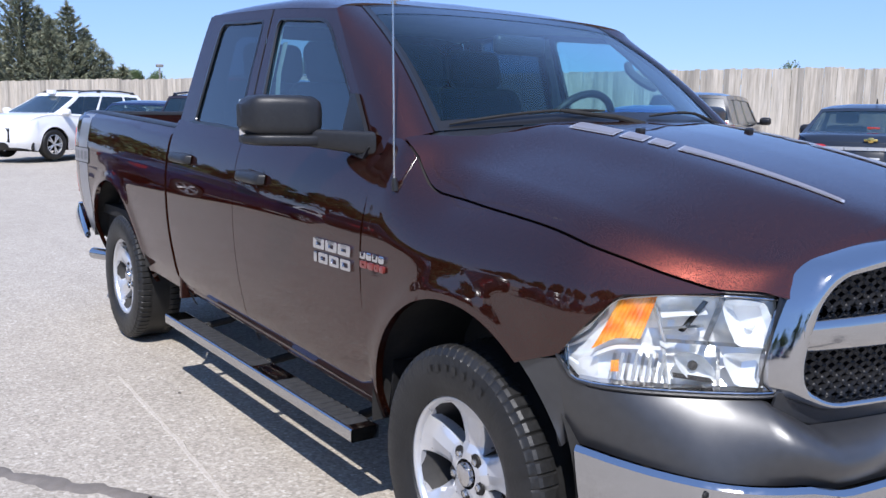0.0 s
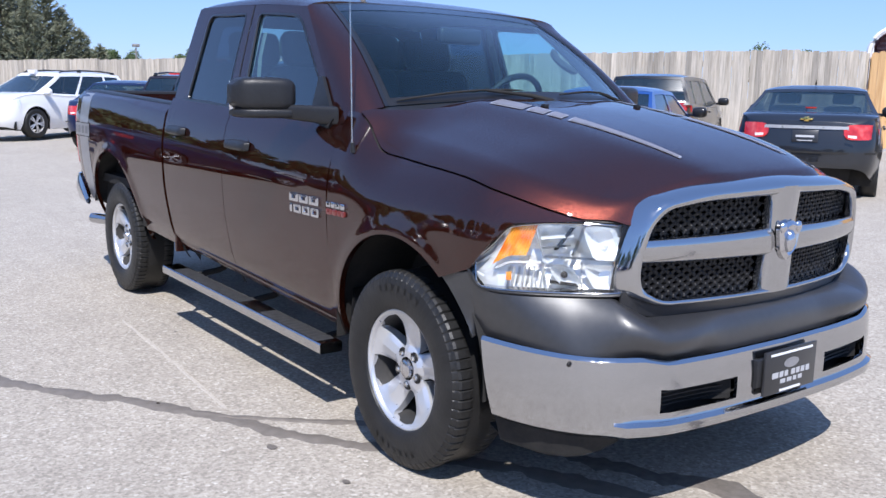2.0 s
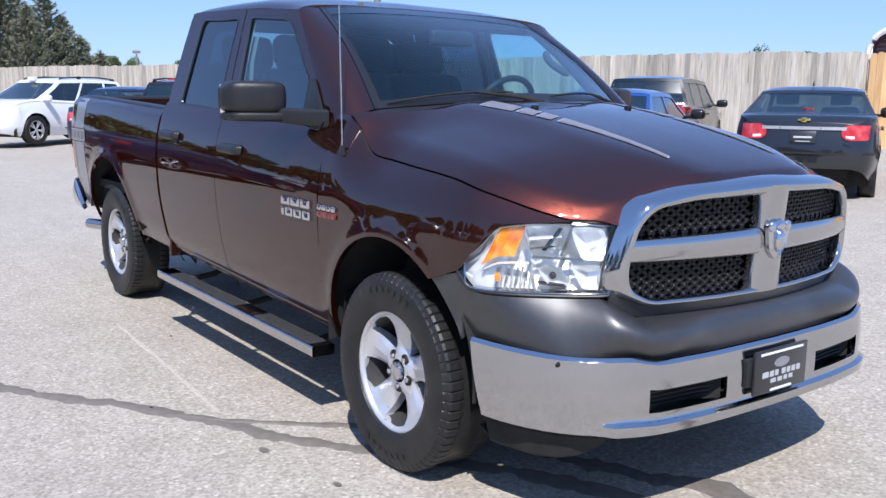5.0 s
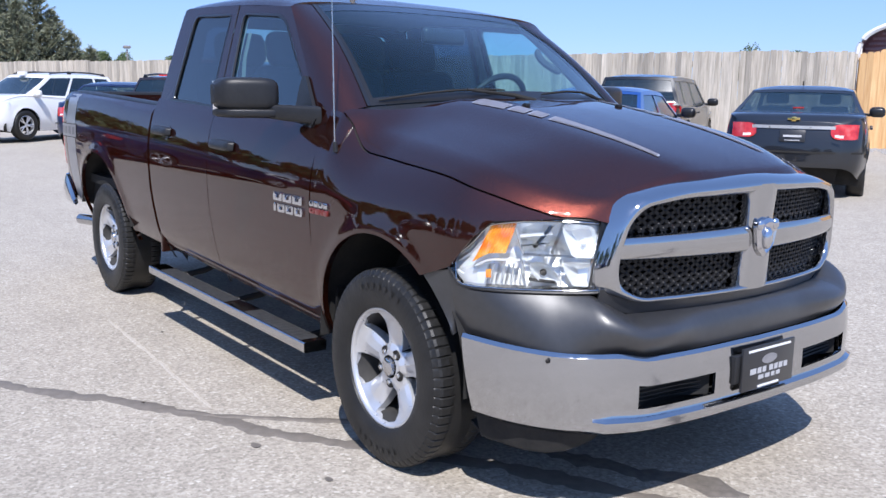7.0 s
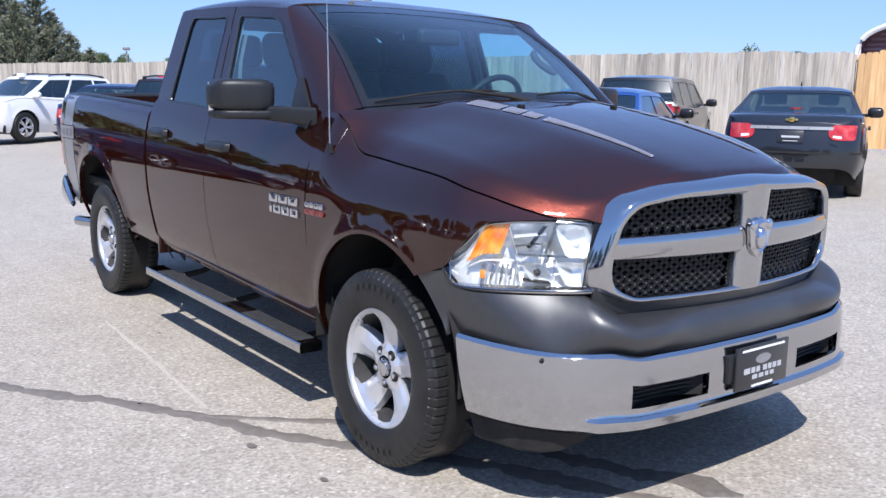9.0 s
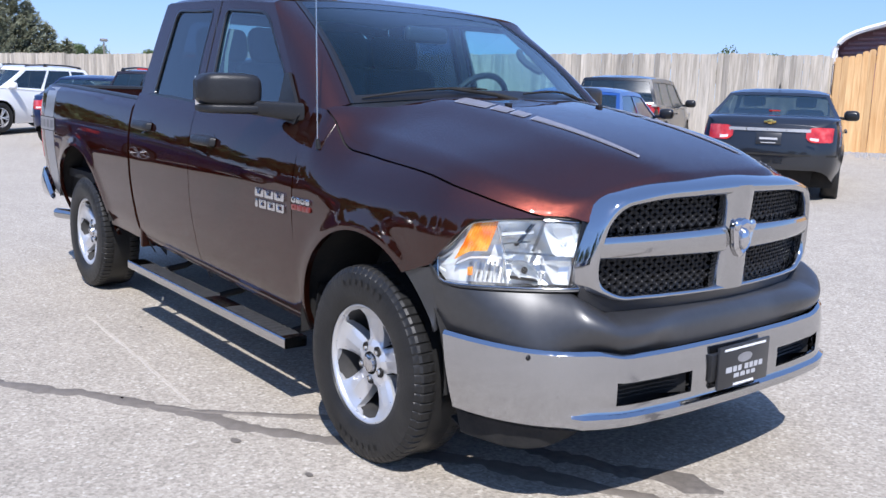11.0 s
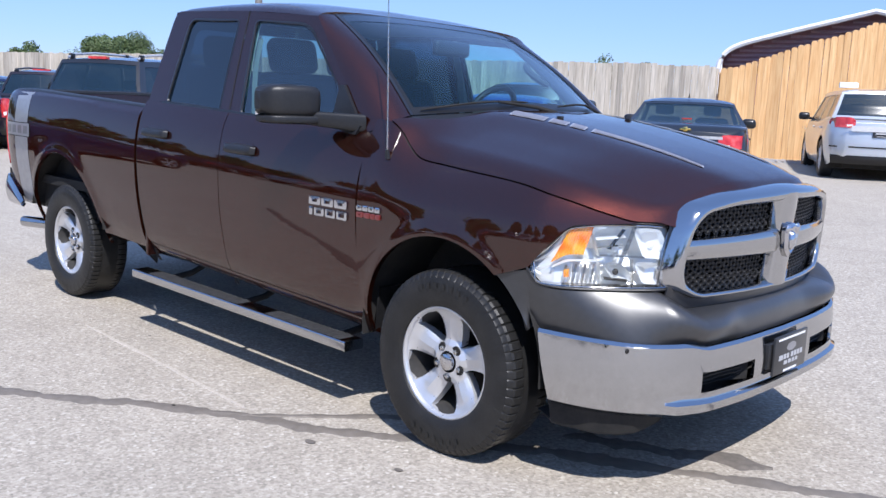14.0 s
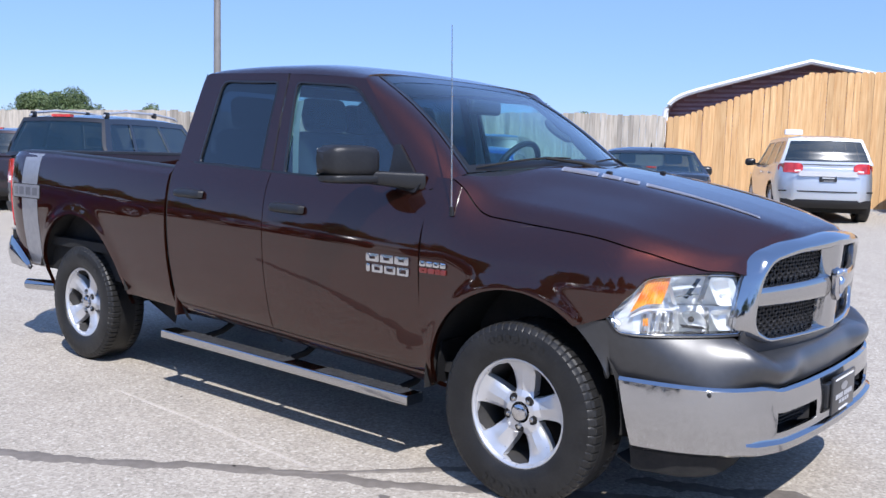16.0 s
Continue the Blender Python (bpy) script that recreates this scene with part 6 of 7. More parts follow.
        mx = lerp(c3, c2, 0.26)
        add_box(bm, mx - 0.06, mx + 0.09, s * (bw + 0.04), s * (bw + 0.27), belt_h + 0.0, belt_h + 0.16, 0.062, None, 4)
        add_box(bm, mx, mx + 0.05, s * (bw - 0.06), s * (bw + 0.06), belt_h + 0.01, belt_h + 0.06, 0.01)
        part("door_mirror", bm, GLOSS_BLACK if body not in (WHITE_PAINT,) else body, car)
        for hx in (lerp(c0, c3, 0.30), lerp(c0, c3, 0.60)):
            box_part("door_handle", hx - 0.09, hx + 0.09, s * (hw - 0.01), s * (hw + 0.03), belt_h - 0.14, belt_h - 0.105, body, car, bevel=0.012)
    box_part("number_plate", -0.028, -0.012, -0.155, 0.155, deck - 0.36, deck - 0.21, PLATE_BLACK, car, "dark dealer plate", 0.004)
    box_part("plate_print", -0.031, -0.027, -0.11, 0.11, deck - 0.30, deck - 0.275, PALE_INK, car)
    box_part("plate_print", -0.031, -0.027, -0.09, 0.09, deck - 0.345, deck - 0.335, PALE_INK, car)
    sheet("rear_bumper_line", lambda w, v: Vector((-0.016 + 0.10 * abs(w) ** 4, w * hw * 0.92, lerp(0.60, 0.625, v))), steps(-1, 1, 16), [0, 1], DARK, car, "", 0.006)
    box_part("grille", L - 0.07, L + 0.01, -0.45, 0.45, 0.42, hood_h - 0.34, MESH_BLACK, car, bevel=0.02)
    if rails:
        for s in (-1, 1):
            p = [flank(u, 1, s) + Vector((0, -s * 0.07, lift_ * (1.0 if rails == "silver" else 0.62))) for u, lift_ in ((0.03, 0.03), (0.07, 0.08), (0.3, 0.115), (0.65, 0.115), (0.93, 0.085), (0.97, 0.05))]
            tube_part("roof_rail", p, 0.020, ALLOY if rails == "silver" else GLOSS_BLACK, car)
            for q in (p[1], p[3]):
                bm = bmesh.new()
                add_box(bm, q.x - 0.06, q.x + 0.06, q.y - 0.028, q.y + 0.028, q.z - 0.07, q.z + 0.022, 0.018)
                part("rail_foot", bm, GLOSS_BLACK, car)
    soften(car, hw, L, 0.10 if not suv else 0.05)
    return car


def car_at(x, y, heading):
    return pose(x, y, rise(x, y), 0, 0, heading)


WHITE_PAINT = paint("white_paint", (0.80, 0.80, 0.79), 0.5, 0.0, 0.05)
BLACK_PAINT = paint("black_paint", (0.010, 0.011, 0.014), 0.35, 0.2)
NAVY_PAINT = paint("navy_paint", (0.007, 0.015, 0.065), 0.35, 0.5)
BLUE_PAINT = paint("blue_paint", (0.015, 0.075, 0.30), 0.35, 0.4)
SILVER_PAINT = paint("silver_paint", (0.62, 0.64, 0.66), 0.38, 0.75)
GREY_PAINT = paint("charcoal_paint", (0.030, 0.029, 0.030), 0.38, 0.6)
MAROON_PAINT = paint("maroon_paint", (0.030, 0.020, 0.024), 0.38, 0.6)

black_sedan = parked_car("sedan", "black compact sedan with chrome boot strip parked on asphalt", "car", car_at(-3.75, 7.70, 118), BLACK_PAINT, 4.6, 1.80, 1.475, 1.10, 1.02, 1.0, (0.55, 1.25, 2.55, 3.45), tail="mid")
sheet("boot_strip", lambda w, v: Vector((0.024 + 0.038 * abs(w) ** 2.6, w * 0.50, lerp(0.905, 0.945, v))), steps(-1, 1, 8), [0, 1], ALLOY, black_sedan, "chrome strip across the boot", 0.01)
bm = bmesh.new()
add_box(bm, 0.040, 0.090, -0.075, 0.075, 1.015, 1.04, 0.004)
add_box(bm, 0.039, 0.090, -0.028, 0.028, 0.998, 1.056, 0.004)
part("boot_emblem", bm, material("gold_emblem", (0.75, 0.55, 0.18), 0.25, 1.0), black_sedan, "plain gold emblem")
bm = bmesh.new()
add_grid(bm, lambda u, v: Vector((1.34 + 0.14 * u - 0.05 * v, 0.012 * (1 - u) * math.cos(math.pi * v), 1.468 + 0.075 * (1 - abs(2 * v - 1)) * (1 - u * u))), steps(0, 1, 6), steps(0, 1, 6))
part("antenna_fin", bm, GLOSS_BLACK, black_sedan)
box_part("brake_lamp", 0.72, 0.76, -0.07, 0.07, 1.16, 1.172, RED_LENS, black_sedan)

silver_car = parked_car("crossover", "silver crossover with dark lower bumper parked before new fence", "car", car_at(-3.15, 13.75, 118), SILVER_PAINT, 4.6, 1.84, 1.70, 1.16, 1.06, 1.06, (0.10, 0.50, 2.75, 3.6), DARK_GLASS, True, False, BLACK_PLASTIC, "wrap")
sheet("hatch_recess", lambda w, v: Vector((-0.020 + 0.02 * abs(w) ** 3, w * 0.52, lerp(0.90, 1.0, v))), steps(-1, 1, 8), [0, 1], PLATE_PALE, silver_car, "", 0.008)
box_part("roof_tag", 0.9, 1.02, 0.35, 0.68, 1.70, 1.80, WHITE_INK, silver_car, "small white roof tag", 0.008)

parked_car("crossover", "black boxy crossover parked nose to the fence", "car", car_at(-8.75, 10.35, 118), BLACK_PAINT, 4.4, 1.78, 1.66, 1.10, 1.05, 1.08, (0.05, 0.28, 2.75, 3.35), DARK_GLASS, True, False, None, "suv")
parked_car("sedan", "bright blue compact car parked beside the crossover", "car", car_at(-5.75, 5.75, 118), BLUE_PAINT, 4.4, 1.74, 1.46, 1.06, 1.0, 0.98, (0.45, 1.15, 2.5, 3.35), tail="mid")
white_car = parked_car("crossover", "white crossover with black roof rails parked side on", "car", car_at(-24.3, 5.24, 302), WHITE_PAINT, 4.77, 1.84, 1.70, 1.16, 1.08, 1.10, (0.15, 0.60, 2.75, 3.75), DARK_GLASS, True, "black", BLACK_PLASTIC, "suv")
box_part("roof_tag", 2.9, 3.02, -0.14, 0.08, 1.60, 1.70, WHITE_INK, white_car, "small white roof tag", 0.008)
parked_car("sedan", "dark navy sedan parked in a row", "car", car_at(-17.1, 2.75, 140), NAVY_PAINT, 4.6, 1.80, 1.52, 1.08, 1.0, 0.98, (0.55, 1.25, 2.55, 3.45), tail="mid")
maroon_car = parked_car("crossover", "dark maroon crossover parked between other cars", "car", car_at(-16.0, 3.9, 135), MAROON_PAINT, 4.5, 1.80, 1.66, 1.12, 1.06, 1.06, (0.10, 0.45, 2.7, 3.5), DARK_GLASS, True, True, BLACK_PLASTIC, "tall")
box_part("brake_lamp", 0.38, 0.46, -0.17, 0.17, 1.62, 1.65, RED_LENS, maroon_car)
suv = parked_car("large_suv", "charcoal sport utility vehicle with silver roof rails", "car", car_at(-11.4, 2.80, 119), GREY_PAINT, 5.0, 1.94, 1.87, 1.22, 1.16, 1.16, (0.06, 0.42, 3.0, 3.75), SUV_GLASS, True, "silver", BLACK_PLASTIC, "tall")
box_part("brake_lamp", 0.36, 0.46, -0.16, 0.16, 1.81, 1.85, RED_LENS, suv)
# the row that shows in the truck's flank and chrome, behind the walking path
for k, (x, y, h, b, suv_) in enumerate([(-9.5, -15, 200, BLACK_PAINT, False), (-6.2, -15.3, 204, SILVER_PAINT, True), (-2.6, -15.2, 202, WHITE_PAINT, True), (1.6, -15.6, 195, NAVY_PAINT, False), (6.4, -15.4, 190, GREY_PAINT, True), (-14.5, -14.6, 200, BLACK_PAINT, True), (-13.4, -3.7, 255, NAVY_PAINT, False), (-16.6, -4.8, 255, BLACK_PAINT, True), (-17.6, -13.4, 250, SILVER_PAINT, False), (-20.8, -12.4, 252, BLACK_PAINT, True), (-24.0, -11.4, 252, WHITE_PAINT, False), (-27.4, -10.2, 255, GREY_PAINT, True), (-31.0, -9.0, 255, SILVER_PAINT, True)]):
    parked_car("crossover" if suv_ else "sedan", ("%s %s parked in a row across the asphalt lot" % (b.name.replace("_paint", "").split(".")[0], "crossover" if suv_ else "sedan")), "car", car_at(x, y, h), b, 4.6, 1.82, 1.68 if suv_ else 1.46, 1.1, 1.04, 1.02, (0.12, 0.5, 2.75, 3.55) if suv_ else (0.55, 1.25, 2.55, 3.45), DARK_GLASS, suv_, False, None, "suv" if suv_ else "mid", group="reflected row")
parked_car("crossover", "dark crossover at the end of the fence row", "car", car_at(-0.35, 15.0, 118), GREY_PAINT, 4.5, 1.82, 1.66, 1.12, 1.06, 1.06, (0.10, 0.45, 2.7, 3.5), DARK_GLASS, True, False, BLACK_PLASTIC, "suv")


# ---- fences ----
def wood(name, lo, hi, spread):
    m = material(name, lo, 0.85)
    info = node(m, "ShaderNodeObjectInfo")
    v = coords(m, (1, 1, 0.06))
    off = node(m, "ShaderNodeVectorMath")
    off.operation = "ADD"
    scl = node(m, "ShaderNodeVectorMath")
    scl.operation = "SCALE"
    link(m, info.outputs["Random"], scl.inputs["Scale"])
    scl.inputs[0].default_value = (37, 21, 11)
    link(m, v, off.inputs[0])
    link(m, scl.outputs[0], off.inputs[1])
    g = noise_tex(m, 26, 6, off.outputs[0], 0.6)
    g2 = noise_tex(m, 2.2, 4, off.outputs[0], 0.6)
    c = ramp(m, g, (0.25, lo), (0.75, hi))
    c = mixed(m, 0.5, c, ramp(m, g2, (0.3, grey(spread)), (0.7, grey(1.0))), "MULTIPLY")
    c = mixed(m, 0.75, c, ramp(m, info.outputs["Random"], (0.0, grey(spread)), (0.5, (0.92, 0.9, 0.87)), (1.0, grey(1.0))), "MULTIPLY")
    link(m, c, bsdf(m).inputs["Base Color"])
    bump(m, g, 0.4, 0.004)
    return m


GREY_WOOD = wood("weathered_boards", (0.35, 0.310, 0.25), (0.77, 0.70, 0.60), 0.48)
NEW_WOOD = wood("new_cedar_boards", (0.66, 0.345, 0.13), (0.93, 0.63, 0.32), 0.72)


def board_mesh(name, w, h, t, mat, dog=0.035):
    bm = bmesh.new()
    o = [(-w / 2, 0), (w / 2, 0), (w / 2, h - dog), (w / 2 - dog, h), (-w / 2 + dog, h), (-w / 2, h - dog)]
    f = bm.faces.new([bm.verts.new((x, 0, z)) for x, z in o])
    r = bmesh.ops.extrude_face_region(bm, geom=[f])
    bmesh.ops.translate(bm, verts=[g for g in r["geom"] if isinstance(g, bmesh.types.BMVert)], vec=(0, t, 0))
    bmesh.ops.recalc_face_normals(bm, faces=bm.faces)
    me = bpy.data.meshes.new(name)
    bm.to_mesh(me)
    bm.free()
    me.materials.append(mat)
    return me


def board_fence(name, label, a, b, h0, h1, mat, pitch, seed, post_mat, dog=0.012):
    """Upright boards on rails and posts, from a to b."""
    rng = random.Random(seed)
    f = thing(name, label, "fence", kind="structure", at=Matrix.Identity(4))
    A, B = Vector(a), Vector(b)
    d = (B - A).normalized()
    ang = math.atan2(d.y, d.x)
    n = int((B - A).length / pitch)
    meshes = {}
    for i in range(n):
        p = A + d * (i + 0.5) * pitch
        h = round(lerp(h0, h1, i / n) / 0.05) * 0.05
        key = (h, i % 3)
        if key not in meshes:
            meshes[key] = board_mesh("board", pitch * (0.985 - 0.012 * (i % 3)), h, 0.018, mat, dog)
        o = new("board", meshes[key])
        o.parent = f
        o.matrix_basis = pose(p.x + rng.uniform(-0.003, 0.003), p.y, rise(p.x, p.y) - 0.03 + rng.uniform(-0.018, 0.018), rng.uniform(-0.3, 0.3), rng.uniform(-0.12, 0.12), math.degrees(ang) + rng.uniform(-0.5, 0.5))
    nrm = Vector((-d.y, d.x))
    if nrm.y < 0:
        nrm = -nrm
    for hh in (0.35, 0.9, 0.93):
        k = int((B - A).length / 2.4) + 1
        for i in range(k):
            p, q = A + (B - A) * i / k, A + (B - A) * (i + 1) / k
            za, zb_ = (rise(*p) + lerp(h0, h1, i / k) * hh - 0.12, rise(*q) + lerp(h0, h1, (i + 1) / k) * hh - 0.12)
            tube_part("rail", [(*(p + nrm * 0.06), za), (*(q + nrm * 0.06), zb_)], 0.04, post_mat, f, n=4)
    for i in range(int((B - A).length / 2.4) + 2):
        p = A + d * min(i * 2.4, (B - A).length) + nrm * 0.14
        hgt = lerp(h0, h1, min(1, i * 2.4 / (B - A).length)) - 0.1
        bm = bmesh.new()
        add_box(bm, -0.045, 0.045, -0.045, 0.045, -0.1, hgt, 0.006, pose(p.x, p.y, rise(p.x, p.y), 0, 0, math.degrees(ang)))
        part("post", bm, post_mat, f)
    return f


board_fence("fence", "weathered grey upright board fence behind the lot", (-8.25, 17.15), (-47, 2.4), 2.22, 2.38, GREY_WOOD, 0.142, 4, GREY_WOOD)
board_fence("fence", "new orange cedar board fence rising beside a building", (-8.15, 17.2), (-4.95, 18.2), 2.13, 3.20, NEW_WOOD, 0.142, 5, NEW_WOOD, 0.034)
board_fence("fence", "new orange cedar board fence", (-5.06, 18.155), (2.5, 20.6), 3.20, 3.20, NEW_WOOD, 0.142, 6, NEW_WOOD, 0.034)

# gravel at the foot of the new fence
rng = random.Random(12)
gv, gf = [], []
for _ in range(2600):
    t = rng.random()
    px, py = lerp(-8.1, 2.0, t) + rng.uniform(-0.2, 0.2), lerp(17.1, 20.2, t) - abs(rng.gauss(0, 0.75)) - 0.1
    s = rng.uniform(0.012, 0.04)
    b = len(gv)
    z = rise(px, py)
    for dx, dy, dz in ((-1, -0.6, 0), (0.8, -1, 0), (1, 0.8, 0), (-0.7, 0.9, 0), (rng.uniform(-0.3, 0.3), rng.uniform(-0.3, 0.3), 0.9)):
        gv.append((px + dx * s * rng.uniform(0.7, 1.2), py + dy * s * rng.uniform(0.7, 1.2), z + dz * s))
    gf += [(b, b + 1, b + 4), (b + 1, b + 2, b + 4), (b + 2, b + 3, b + 4), (b + 3, b, b + 4)]
me = bpy.data.meshes.new("gravel")
me.from_pydata(gv, [], gf)
tagged(from_mesh("gravel", me, GRAVEL, None, smooth=False), "loose grey gravel along the new fence", "gravel", kind="stuff")


# ---- metal building behind the new fence ----
BARN_RED = varied("red_sheet_metal", (0.30, 0.16, 0.17), (0.38, 0.21, 0.22), 6, 0.5, 0.2, 0.0, 0.0)
# paler copy of the wall's red: sunlight on the ribs, put into their colour
LIT_RIB = varied("faded_red_siding", (0.46, 0.33, 0.36), (0.58, 0.44, 0.47), 8, 0.5)
WHITE_TRIM = varied("white_trim", (0.78, 0.78, 0.78), (0.86, 0.86, 0.86), 8, 0.45)
barn = thing("metal_carport", "red metal carport with white curved roof edge behind the fence", "building")
bd = Vector((0.95, 0.312, 0)).normalized()
b0 = Vector((-8.42, 17.55, 0))


def barn_profile(t):
    """Along the gable: offset from the corner and height of the roof edge."""
    return spline((0, 2.35), (0.01, 2.62), (0.06, 2.90), (0.16, 3.08), (0.30, 3.22), (1.0, 3.84))(t) if t <= 1 else spline((1.0, 3.84), (1.7, 3.28), (1.88, 3.05), (1.98, 2.7), (2, 2.3))(t)


def barn_edge(t, out=0.0, back=0.0):
    p = b0 + bd * (3.42 * t) + Vector((-0.312, 0.95, 0)) * back
    return Vector((p.x, p.y, barn_profile(t) + 0.02 + out))


tt = [0, 0.004, 0.01, 0.02, 0.035, 0.05, 0.07, 0.10, 0.13, 0.17, 0.22, 0.3, 0.5, 0.75, 1.0, 1.25, 1.5, 1.7, 1.8, 1.88, 1.93, 1.96, 1.98, 1.99, 2.0]
sheet("roof", lambda t, k: barn_edge(t, 0, k * 9), tt, [0, 0.25, 0.5, 0.75, 1], BARN_RED, barn, "red sheet metal roof", 0.03)
bm = bmesh.new()
add_tube(bm, [barn_edge(t, -0.01, -0.04) for t in tt], 0.065, 6)
part("edge_trim", bm, WHITE_TRIM, barn, "white roof edge trim")
sheet("gable_wall", lambda t, v: barn_edge(t, 0, 0.45) - Vector((0, 0, barn_profile(t) * (1 - v) * 0.9 + 0.04)), tt[1:-1], [0, 0.5, 1], BARN_RED, barn, "dull red gable wall", 0.02)
left_t = spline(*[(barn_profile(t), t) for t in steps(0.012, 1.0, 24)])
for k in range(11):
    z = 2.50 + 0.115 * k
    ta = left_t(z + 0.06) + 0.01
    bm = bmesh.new()
    ends = [barn_edge(t, 0, 0.40) for t in (ta, min(1.0, ta + 0.5), 2 - ta)]
    add_tube(bm, [(p.x, p.y, z) for p in ends], [0.030] * 3, 4)
    part("siding_rib", bm, LIT_RIB, barn, "pale horizontal siding rib")
for t in (0.015, 1.985):
    tube_part("wall_post", [barn_edge(t, 0, 0.05), Vector((*barn_edge(t, 0, 0.05).xy, rise(0, 17)))], 0.05, WHITE_TRIM, barn, n=4)


# ---- poles ----
POLE_GREY = varied("galvanised_pole", (0.20, 0.185, 0.17), (0.28, 0.265, 0.25), 5, 0.6, 0.3)
pole = thing("light_pole", "tall grey metal light pole behind the truck", "light pole", at=pose(-13.6, 7.55, rise(0, 7.55)))
tube_part("shaft", [(0, 0, 0), (0, 0, 4), (0, 0, 8.5)], [0.085, 0.072, 0.058], POLE_GREY, pole, n=14)
box_part("base_plate", -0.16, 0.16, -0.16, 0.16, 0, 0.03, POLE_GREY, pole, bevel=0.006)
box_part("lamp_head", -0.45, 0.3, -0.16, 0.16, 8.45, 8.6, POLE_GREY, pole, bevel=0.03)
lamp2 = thing("street_lamp", "far street lamp with a flat head above the fence", "street lamp", at=pose(-66.5, 19.5, 0.4))
tube_part("shaft", [(0, 0, 0), (0, 0, 3.9)], 0.06, POLE_GREY, lamp2)
box_part("lamp_head", -0.2, 0.2, -0.26, 0.26, 3.95, 4.17, POLE_GREY, lamp2, bevel=0.08)


# ---- trees ----
def leaf_mat(name, lo, hi):
    m = material(name, lo, 0.6)
    g = node(m, "ShaderNodeNewGeometry")
    c = ramp(m, g.outputs["Random Per Island"], (0.0, lo), (1.0, hi))
    c = mixed(m, 0.6, c, ramp(m, noise_tex(m, 0.9, 3), (0.3, grey(0.5)), (0.7, grey(1.0))), "MULTIPLY")
    link(m, c, bsdf(m).inputs["Base Color"])
    return m


NEEDLES = leaf_mat("conifer_needles", (0.130, 0.160, 0.105), (0.310, 0.305, 0.195))
LEAVES = leaf_mat("broad_leaves", (0.050, 0.090, 0.028), (0.130, 0.175, 0.060))
BARK = varied("bark", (0.07, 0.055, 0.04), (0.13, 0.105, 0.08), 14, 0.95, 0, 0, 0.4)


def conifer(x, y, h, spread, seed):
    rng = random.Random(seed)
    t = thing("conifer_tree", "tall dark green conifer tree behind the fence", "tree", "conifers", at=pose(x, y, 0.2))
    tube_part("trunk", [(0, 0, 0), (0.05, 0, h * 0.5), (0, 0, h)], [0.16, 0.09, 0.02], BARK, t)
    v, f = [], []
    bm = bmesh.new()
    k = 0
    z = 0.5
    while z < h - 0.15:
        r = spread * (1 - z / h) ** 0.95 * rng.uniform(0.75, 1.12) + 0.06
        turn = rng.uniform(0, 6.28)
        for j in range(8):
            a = turn + j * 0.79 + rng.uniform(-0.25, 0.25)
            L = r * rng.choice((0.6, 0.8, 0.95, 1.05, 1.25)) * rng.uniform(0.9, 1.1)
            up = rng.uniform(0.10, 0.55)
            base = Vector((0, 0, z))
            out = Vector((math.cos(a), math.sin(a), 0))
            along = [base + out * L * s + Vector((0, 0, L * (up * s + 0.35 * s * s))) for s in (0, 0.33, 0.66, 1)]
            if L > 0.4:
                add_tube(bm, along, [0.025, 0.018, 0.01, 0.004], 4, False)
            n = int(20 + 52 * L)
            for i in range(n):
                s = 0.12 + 0.90 * rng.random() ** 0.8
                thick = (0.03 + 0.045 * L) * (1.15 - s)
                p = base + out * L * s + Vector((0, 0, L * (up * s + 0.35 * s * s))) + Vector((rng.gauss(0, 1), rng.gauss(0, 1), rng.gauss(-0.5, 0.8))) * thick
                q = (out * 1.1 + Vector((rng.gauss(0, 0.55), rng.gauss(0, 0.55), rng.gauss(0.30, 0.5)))).normalized() * rng.uniform(0.12, 0.30)
                w = q.cross(Vector((rng.gauss(0, 1), rng.gauss(0, 1), rng.gauss(0, 1)))).normalized() * rng.uniform(0.018, 0.04)
                b = len(v)
                v += [tuple(p - w), tuple(p + w), tuple(p + q)]
                f.append((b, b + 1, b + 2))
        z += 0.26
    for i in range(60):
        p = Vector((0, 0, h - 0.5 * rng.random()))
        q = Vector((rng.gauss(0, 0.5), rng.gauss(0, 0.5), 1)).normalized() * 0.25
        w = q.cross(Vector((rng.gauss(0, 1), rng.gauss(0, 1), 0.1))).normalized() * 0.03
        b = len(v)
        v += [tuple(p - w), tuple(p + w), tuple(p + q)]
        f.append((b, b + 1, b + 2))
    part("limb", bm, BARK, t)
    me = bpy.data.meshes.new("crown")
    me.from_pydata(v, [], f)
    from_mesh("crown", me, NEEDLES, t, smooth=False)
    return t


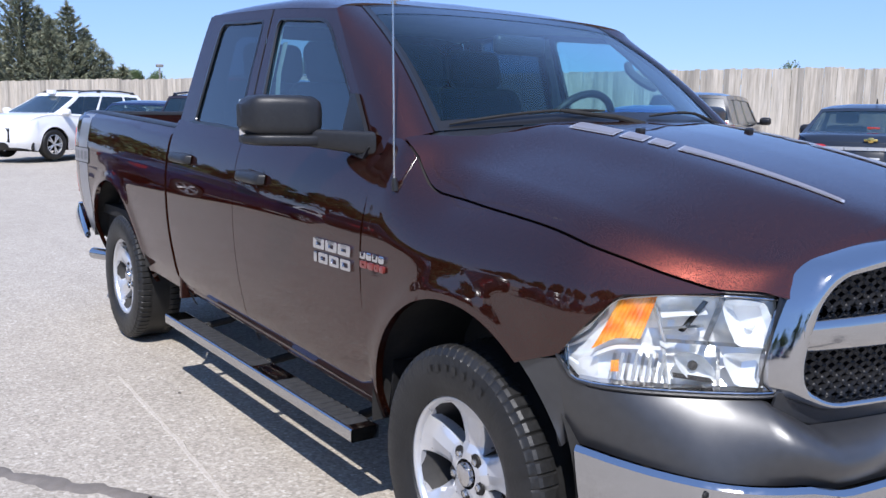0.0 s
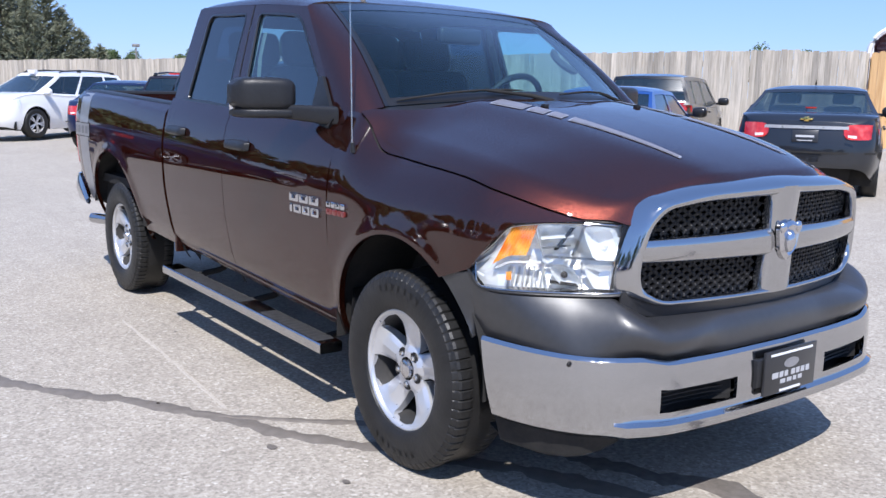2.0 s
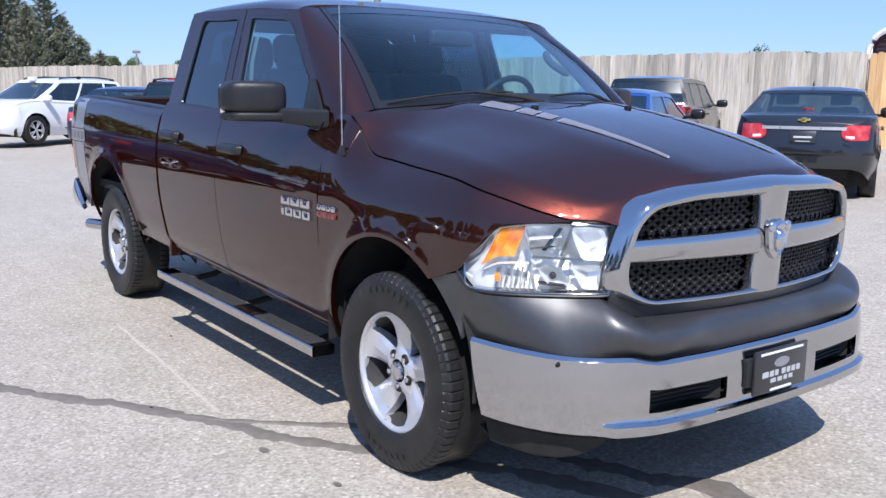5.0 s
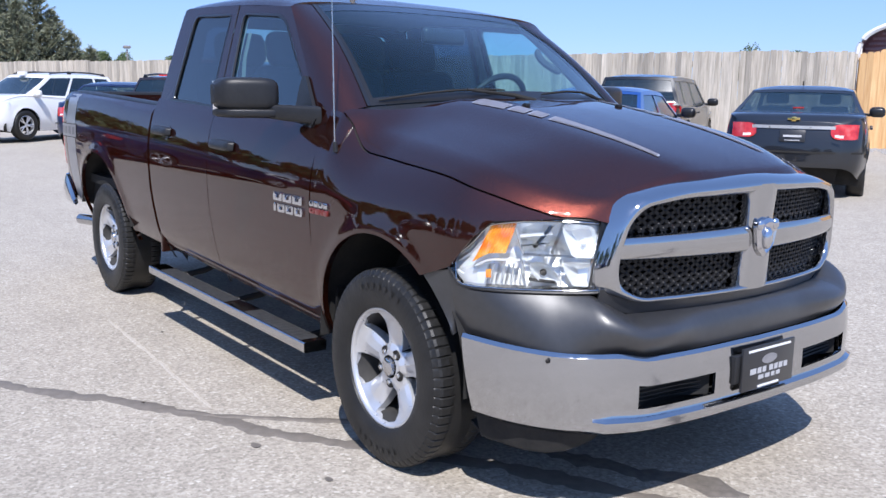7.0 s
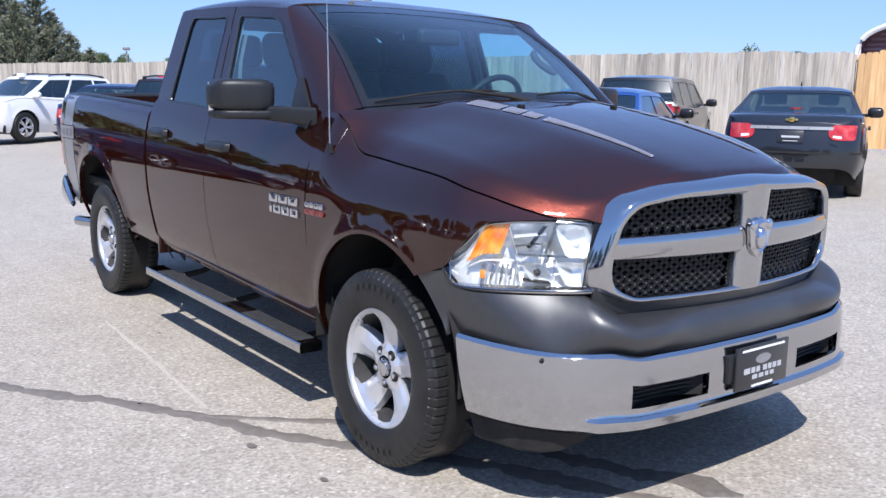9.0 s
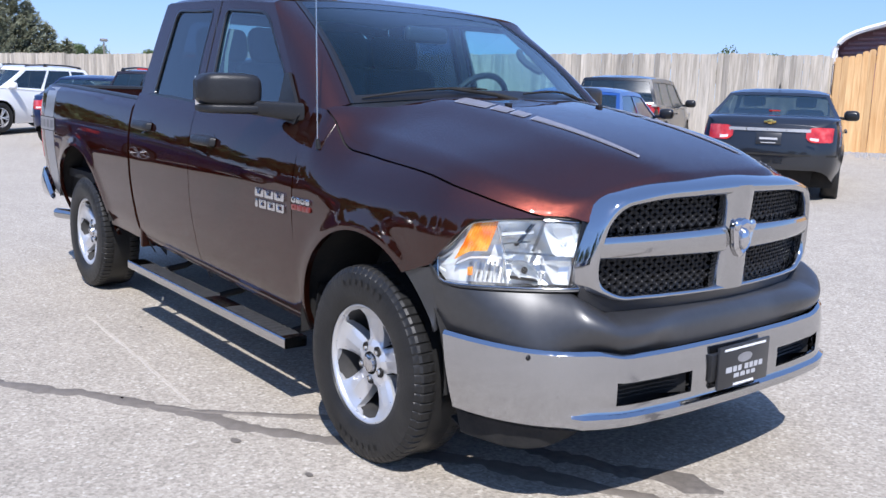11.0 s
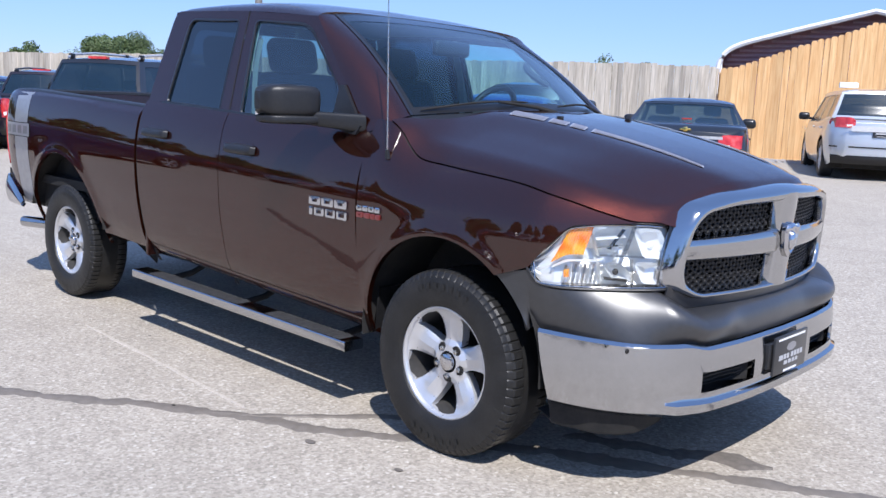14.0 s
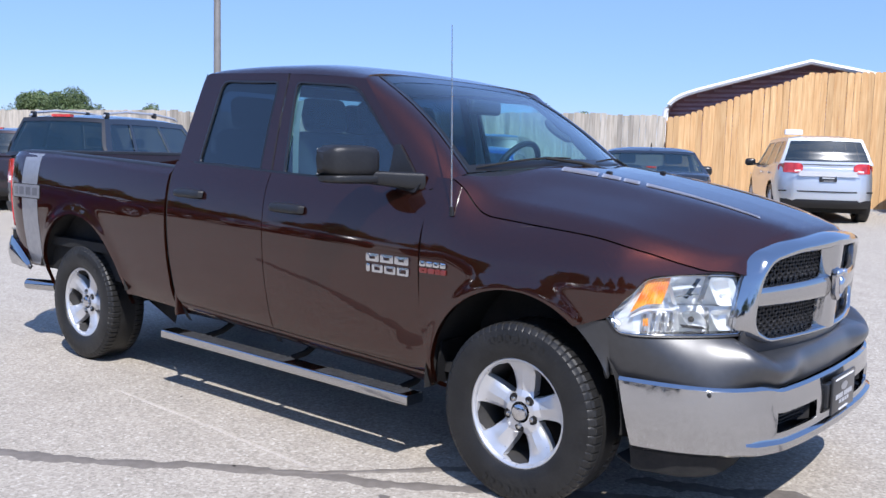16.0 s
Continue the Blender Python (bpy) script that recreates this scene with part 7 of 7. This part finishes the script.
def broadleaf(x, y, z0, h, w, seed, name="broadleaf_tree", label="round green broadleaf tree beyond the fence", count=15000, leaf=1.0):
    rng = random.Random(seed)
    t = thing(name, label, "tree", at=pose(x, y, z0))
    tube_part("trunk", [(0, 0, 0), (0.1, 0, h * 0.35), (0, 0.05, h * 0.7)], [0.2, 0.14, 0.05], BARK, t)
    blobs = []
    for _ in range(30):
        a, q = rng.uniform(0, 6.28), rng.random() ** 0.5
        blobs.append((Vector((0.43 * w * q * math.cos(a), 0.43 * w * q * math.sin(a), h * (0.44 + 0.46 * (1 - q ** 2) * rng.uniform(0.35, 1.0)))), rng.uniform(0.09, 0.19) * w))
    bm = bmesh.new()
    for c, r in blobs[:9]:
        add_tube(bm, [(0, 0, h * 0.30), c], [0.07, 0.02], 5, False)
    part("limb", bm, BARK, t)
    v, f = [], []
    for i in range(count):
        c, r = blobs[rng.randrange(len(blobs))]
        d = Vector((rng.gauss(0, 1), rng.gauss(0, 1), rng.gauss(0, 1))).normalized()
        p = c + d * r * rng.random() ** 0.33 * rng.uniform(0.88, 1.05)
        q = Vector((rng.gauss(0, 1), rng.gauss(0, 1), rng.gauss(0, 1))).normalized() * rng.uniform(0.07, 0.15) * leaf
        s = q.cross(d + Vector((0.1, 0, 0))).normalized() * rng.uniform(0.04, 0.085) * leaf
        b = len(v)
        v += [tuple(p), tuple(p + q * 0.5 + s), tuple(p + q), tuple(p + q * 0.5 - s)]
        f.append((b, b + 1, b + 2, b + 3))
    me = bpy.data.meshes.new("crown")
    me.from_pydata(v, [], f)
    from_mesh("crown", me, LEAVES, t, smooth=False)
    return t


conifer(-48.0, 3.6, 7.8, 2.7, 1)
conifer(-47.25, 6.5, 7.9, 2.7, 2)
conifer(-49.0, 7.7, 6.2, 2.2, 3)
conifer(-46.8, 8.6, 6.3, 2.2, 4)
conifer(-49.5, 5.0, 6.6, 2.0, 7)
conifer(-45.5, 7.5, 5.4, 1.8, 8)
conifer(-47.5, 9.6, 5.1, 1.9, 5)
conifer(-47.6, 10.5, 4.1, 1.6, 6)
conifer(-46.9, 11.3, 3.3, 1.3, 9)
broadleaf(-51.0, 23.0, 0.4, 4.75, 5.6, 11, count=70000, leaf=0.8)
broadleaf(-51.7, 26.2, 0.4, 3.75, 3.2, 12)
broadleaf(-55.1, 19.2, 0.3, 4.0, 3.2, 13)
broadleaf(-70.0, 18.0, 0.3, 4.5, 4.0, 14)
broadleaf(-72.0, 21.0, 0.3, 4.0, 4.0, 15)
broadleaf(-61.0, 36.0, 0.4, 4.2, 3.8, 16)
broadleaf(-60.2, 38.4, 0.4, 3.9, 3.0, 17)
broadleaf(-31.3, 46.6, 0.4, 4.9, 2.6, 18, count=2500)
broadleaf(-28.8, 48.2, 0.4, 4.8, 2.3, 19, count=2500)
broadleaf(-7.2, 35.5, 0.4, 5.0, 3.0, 20)
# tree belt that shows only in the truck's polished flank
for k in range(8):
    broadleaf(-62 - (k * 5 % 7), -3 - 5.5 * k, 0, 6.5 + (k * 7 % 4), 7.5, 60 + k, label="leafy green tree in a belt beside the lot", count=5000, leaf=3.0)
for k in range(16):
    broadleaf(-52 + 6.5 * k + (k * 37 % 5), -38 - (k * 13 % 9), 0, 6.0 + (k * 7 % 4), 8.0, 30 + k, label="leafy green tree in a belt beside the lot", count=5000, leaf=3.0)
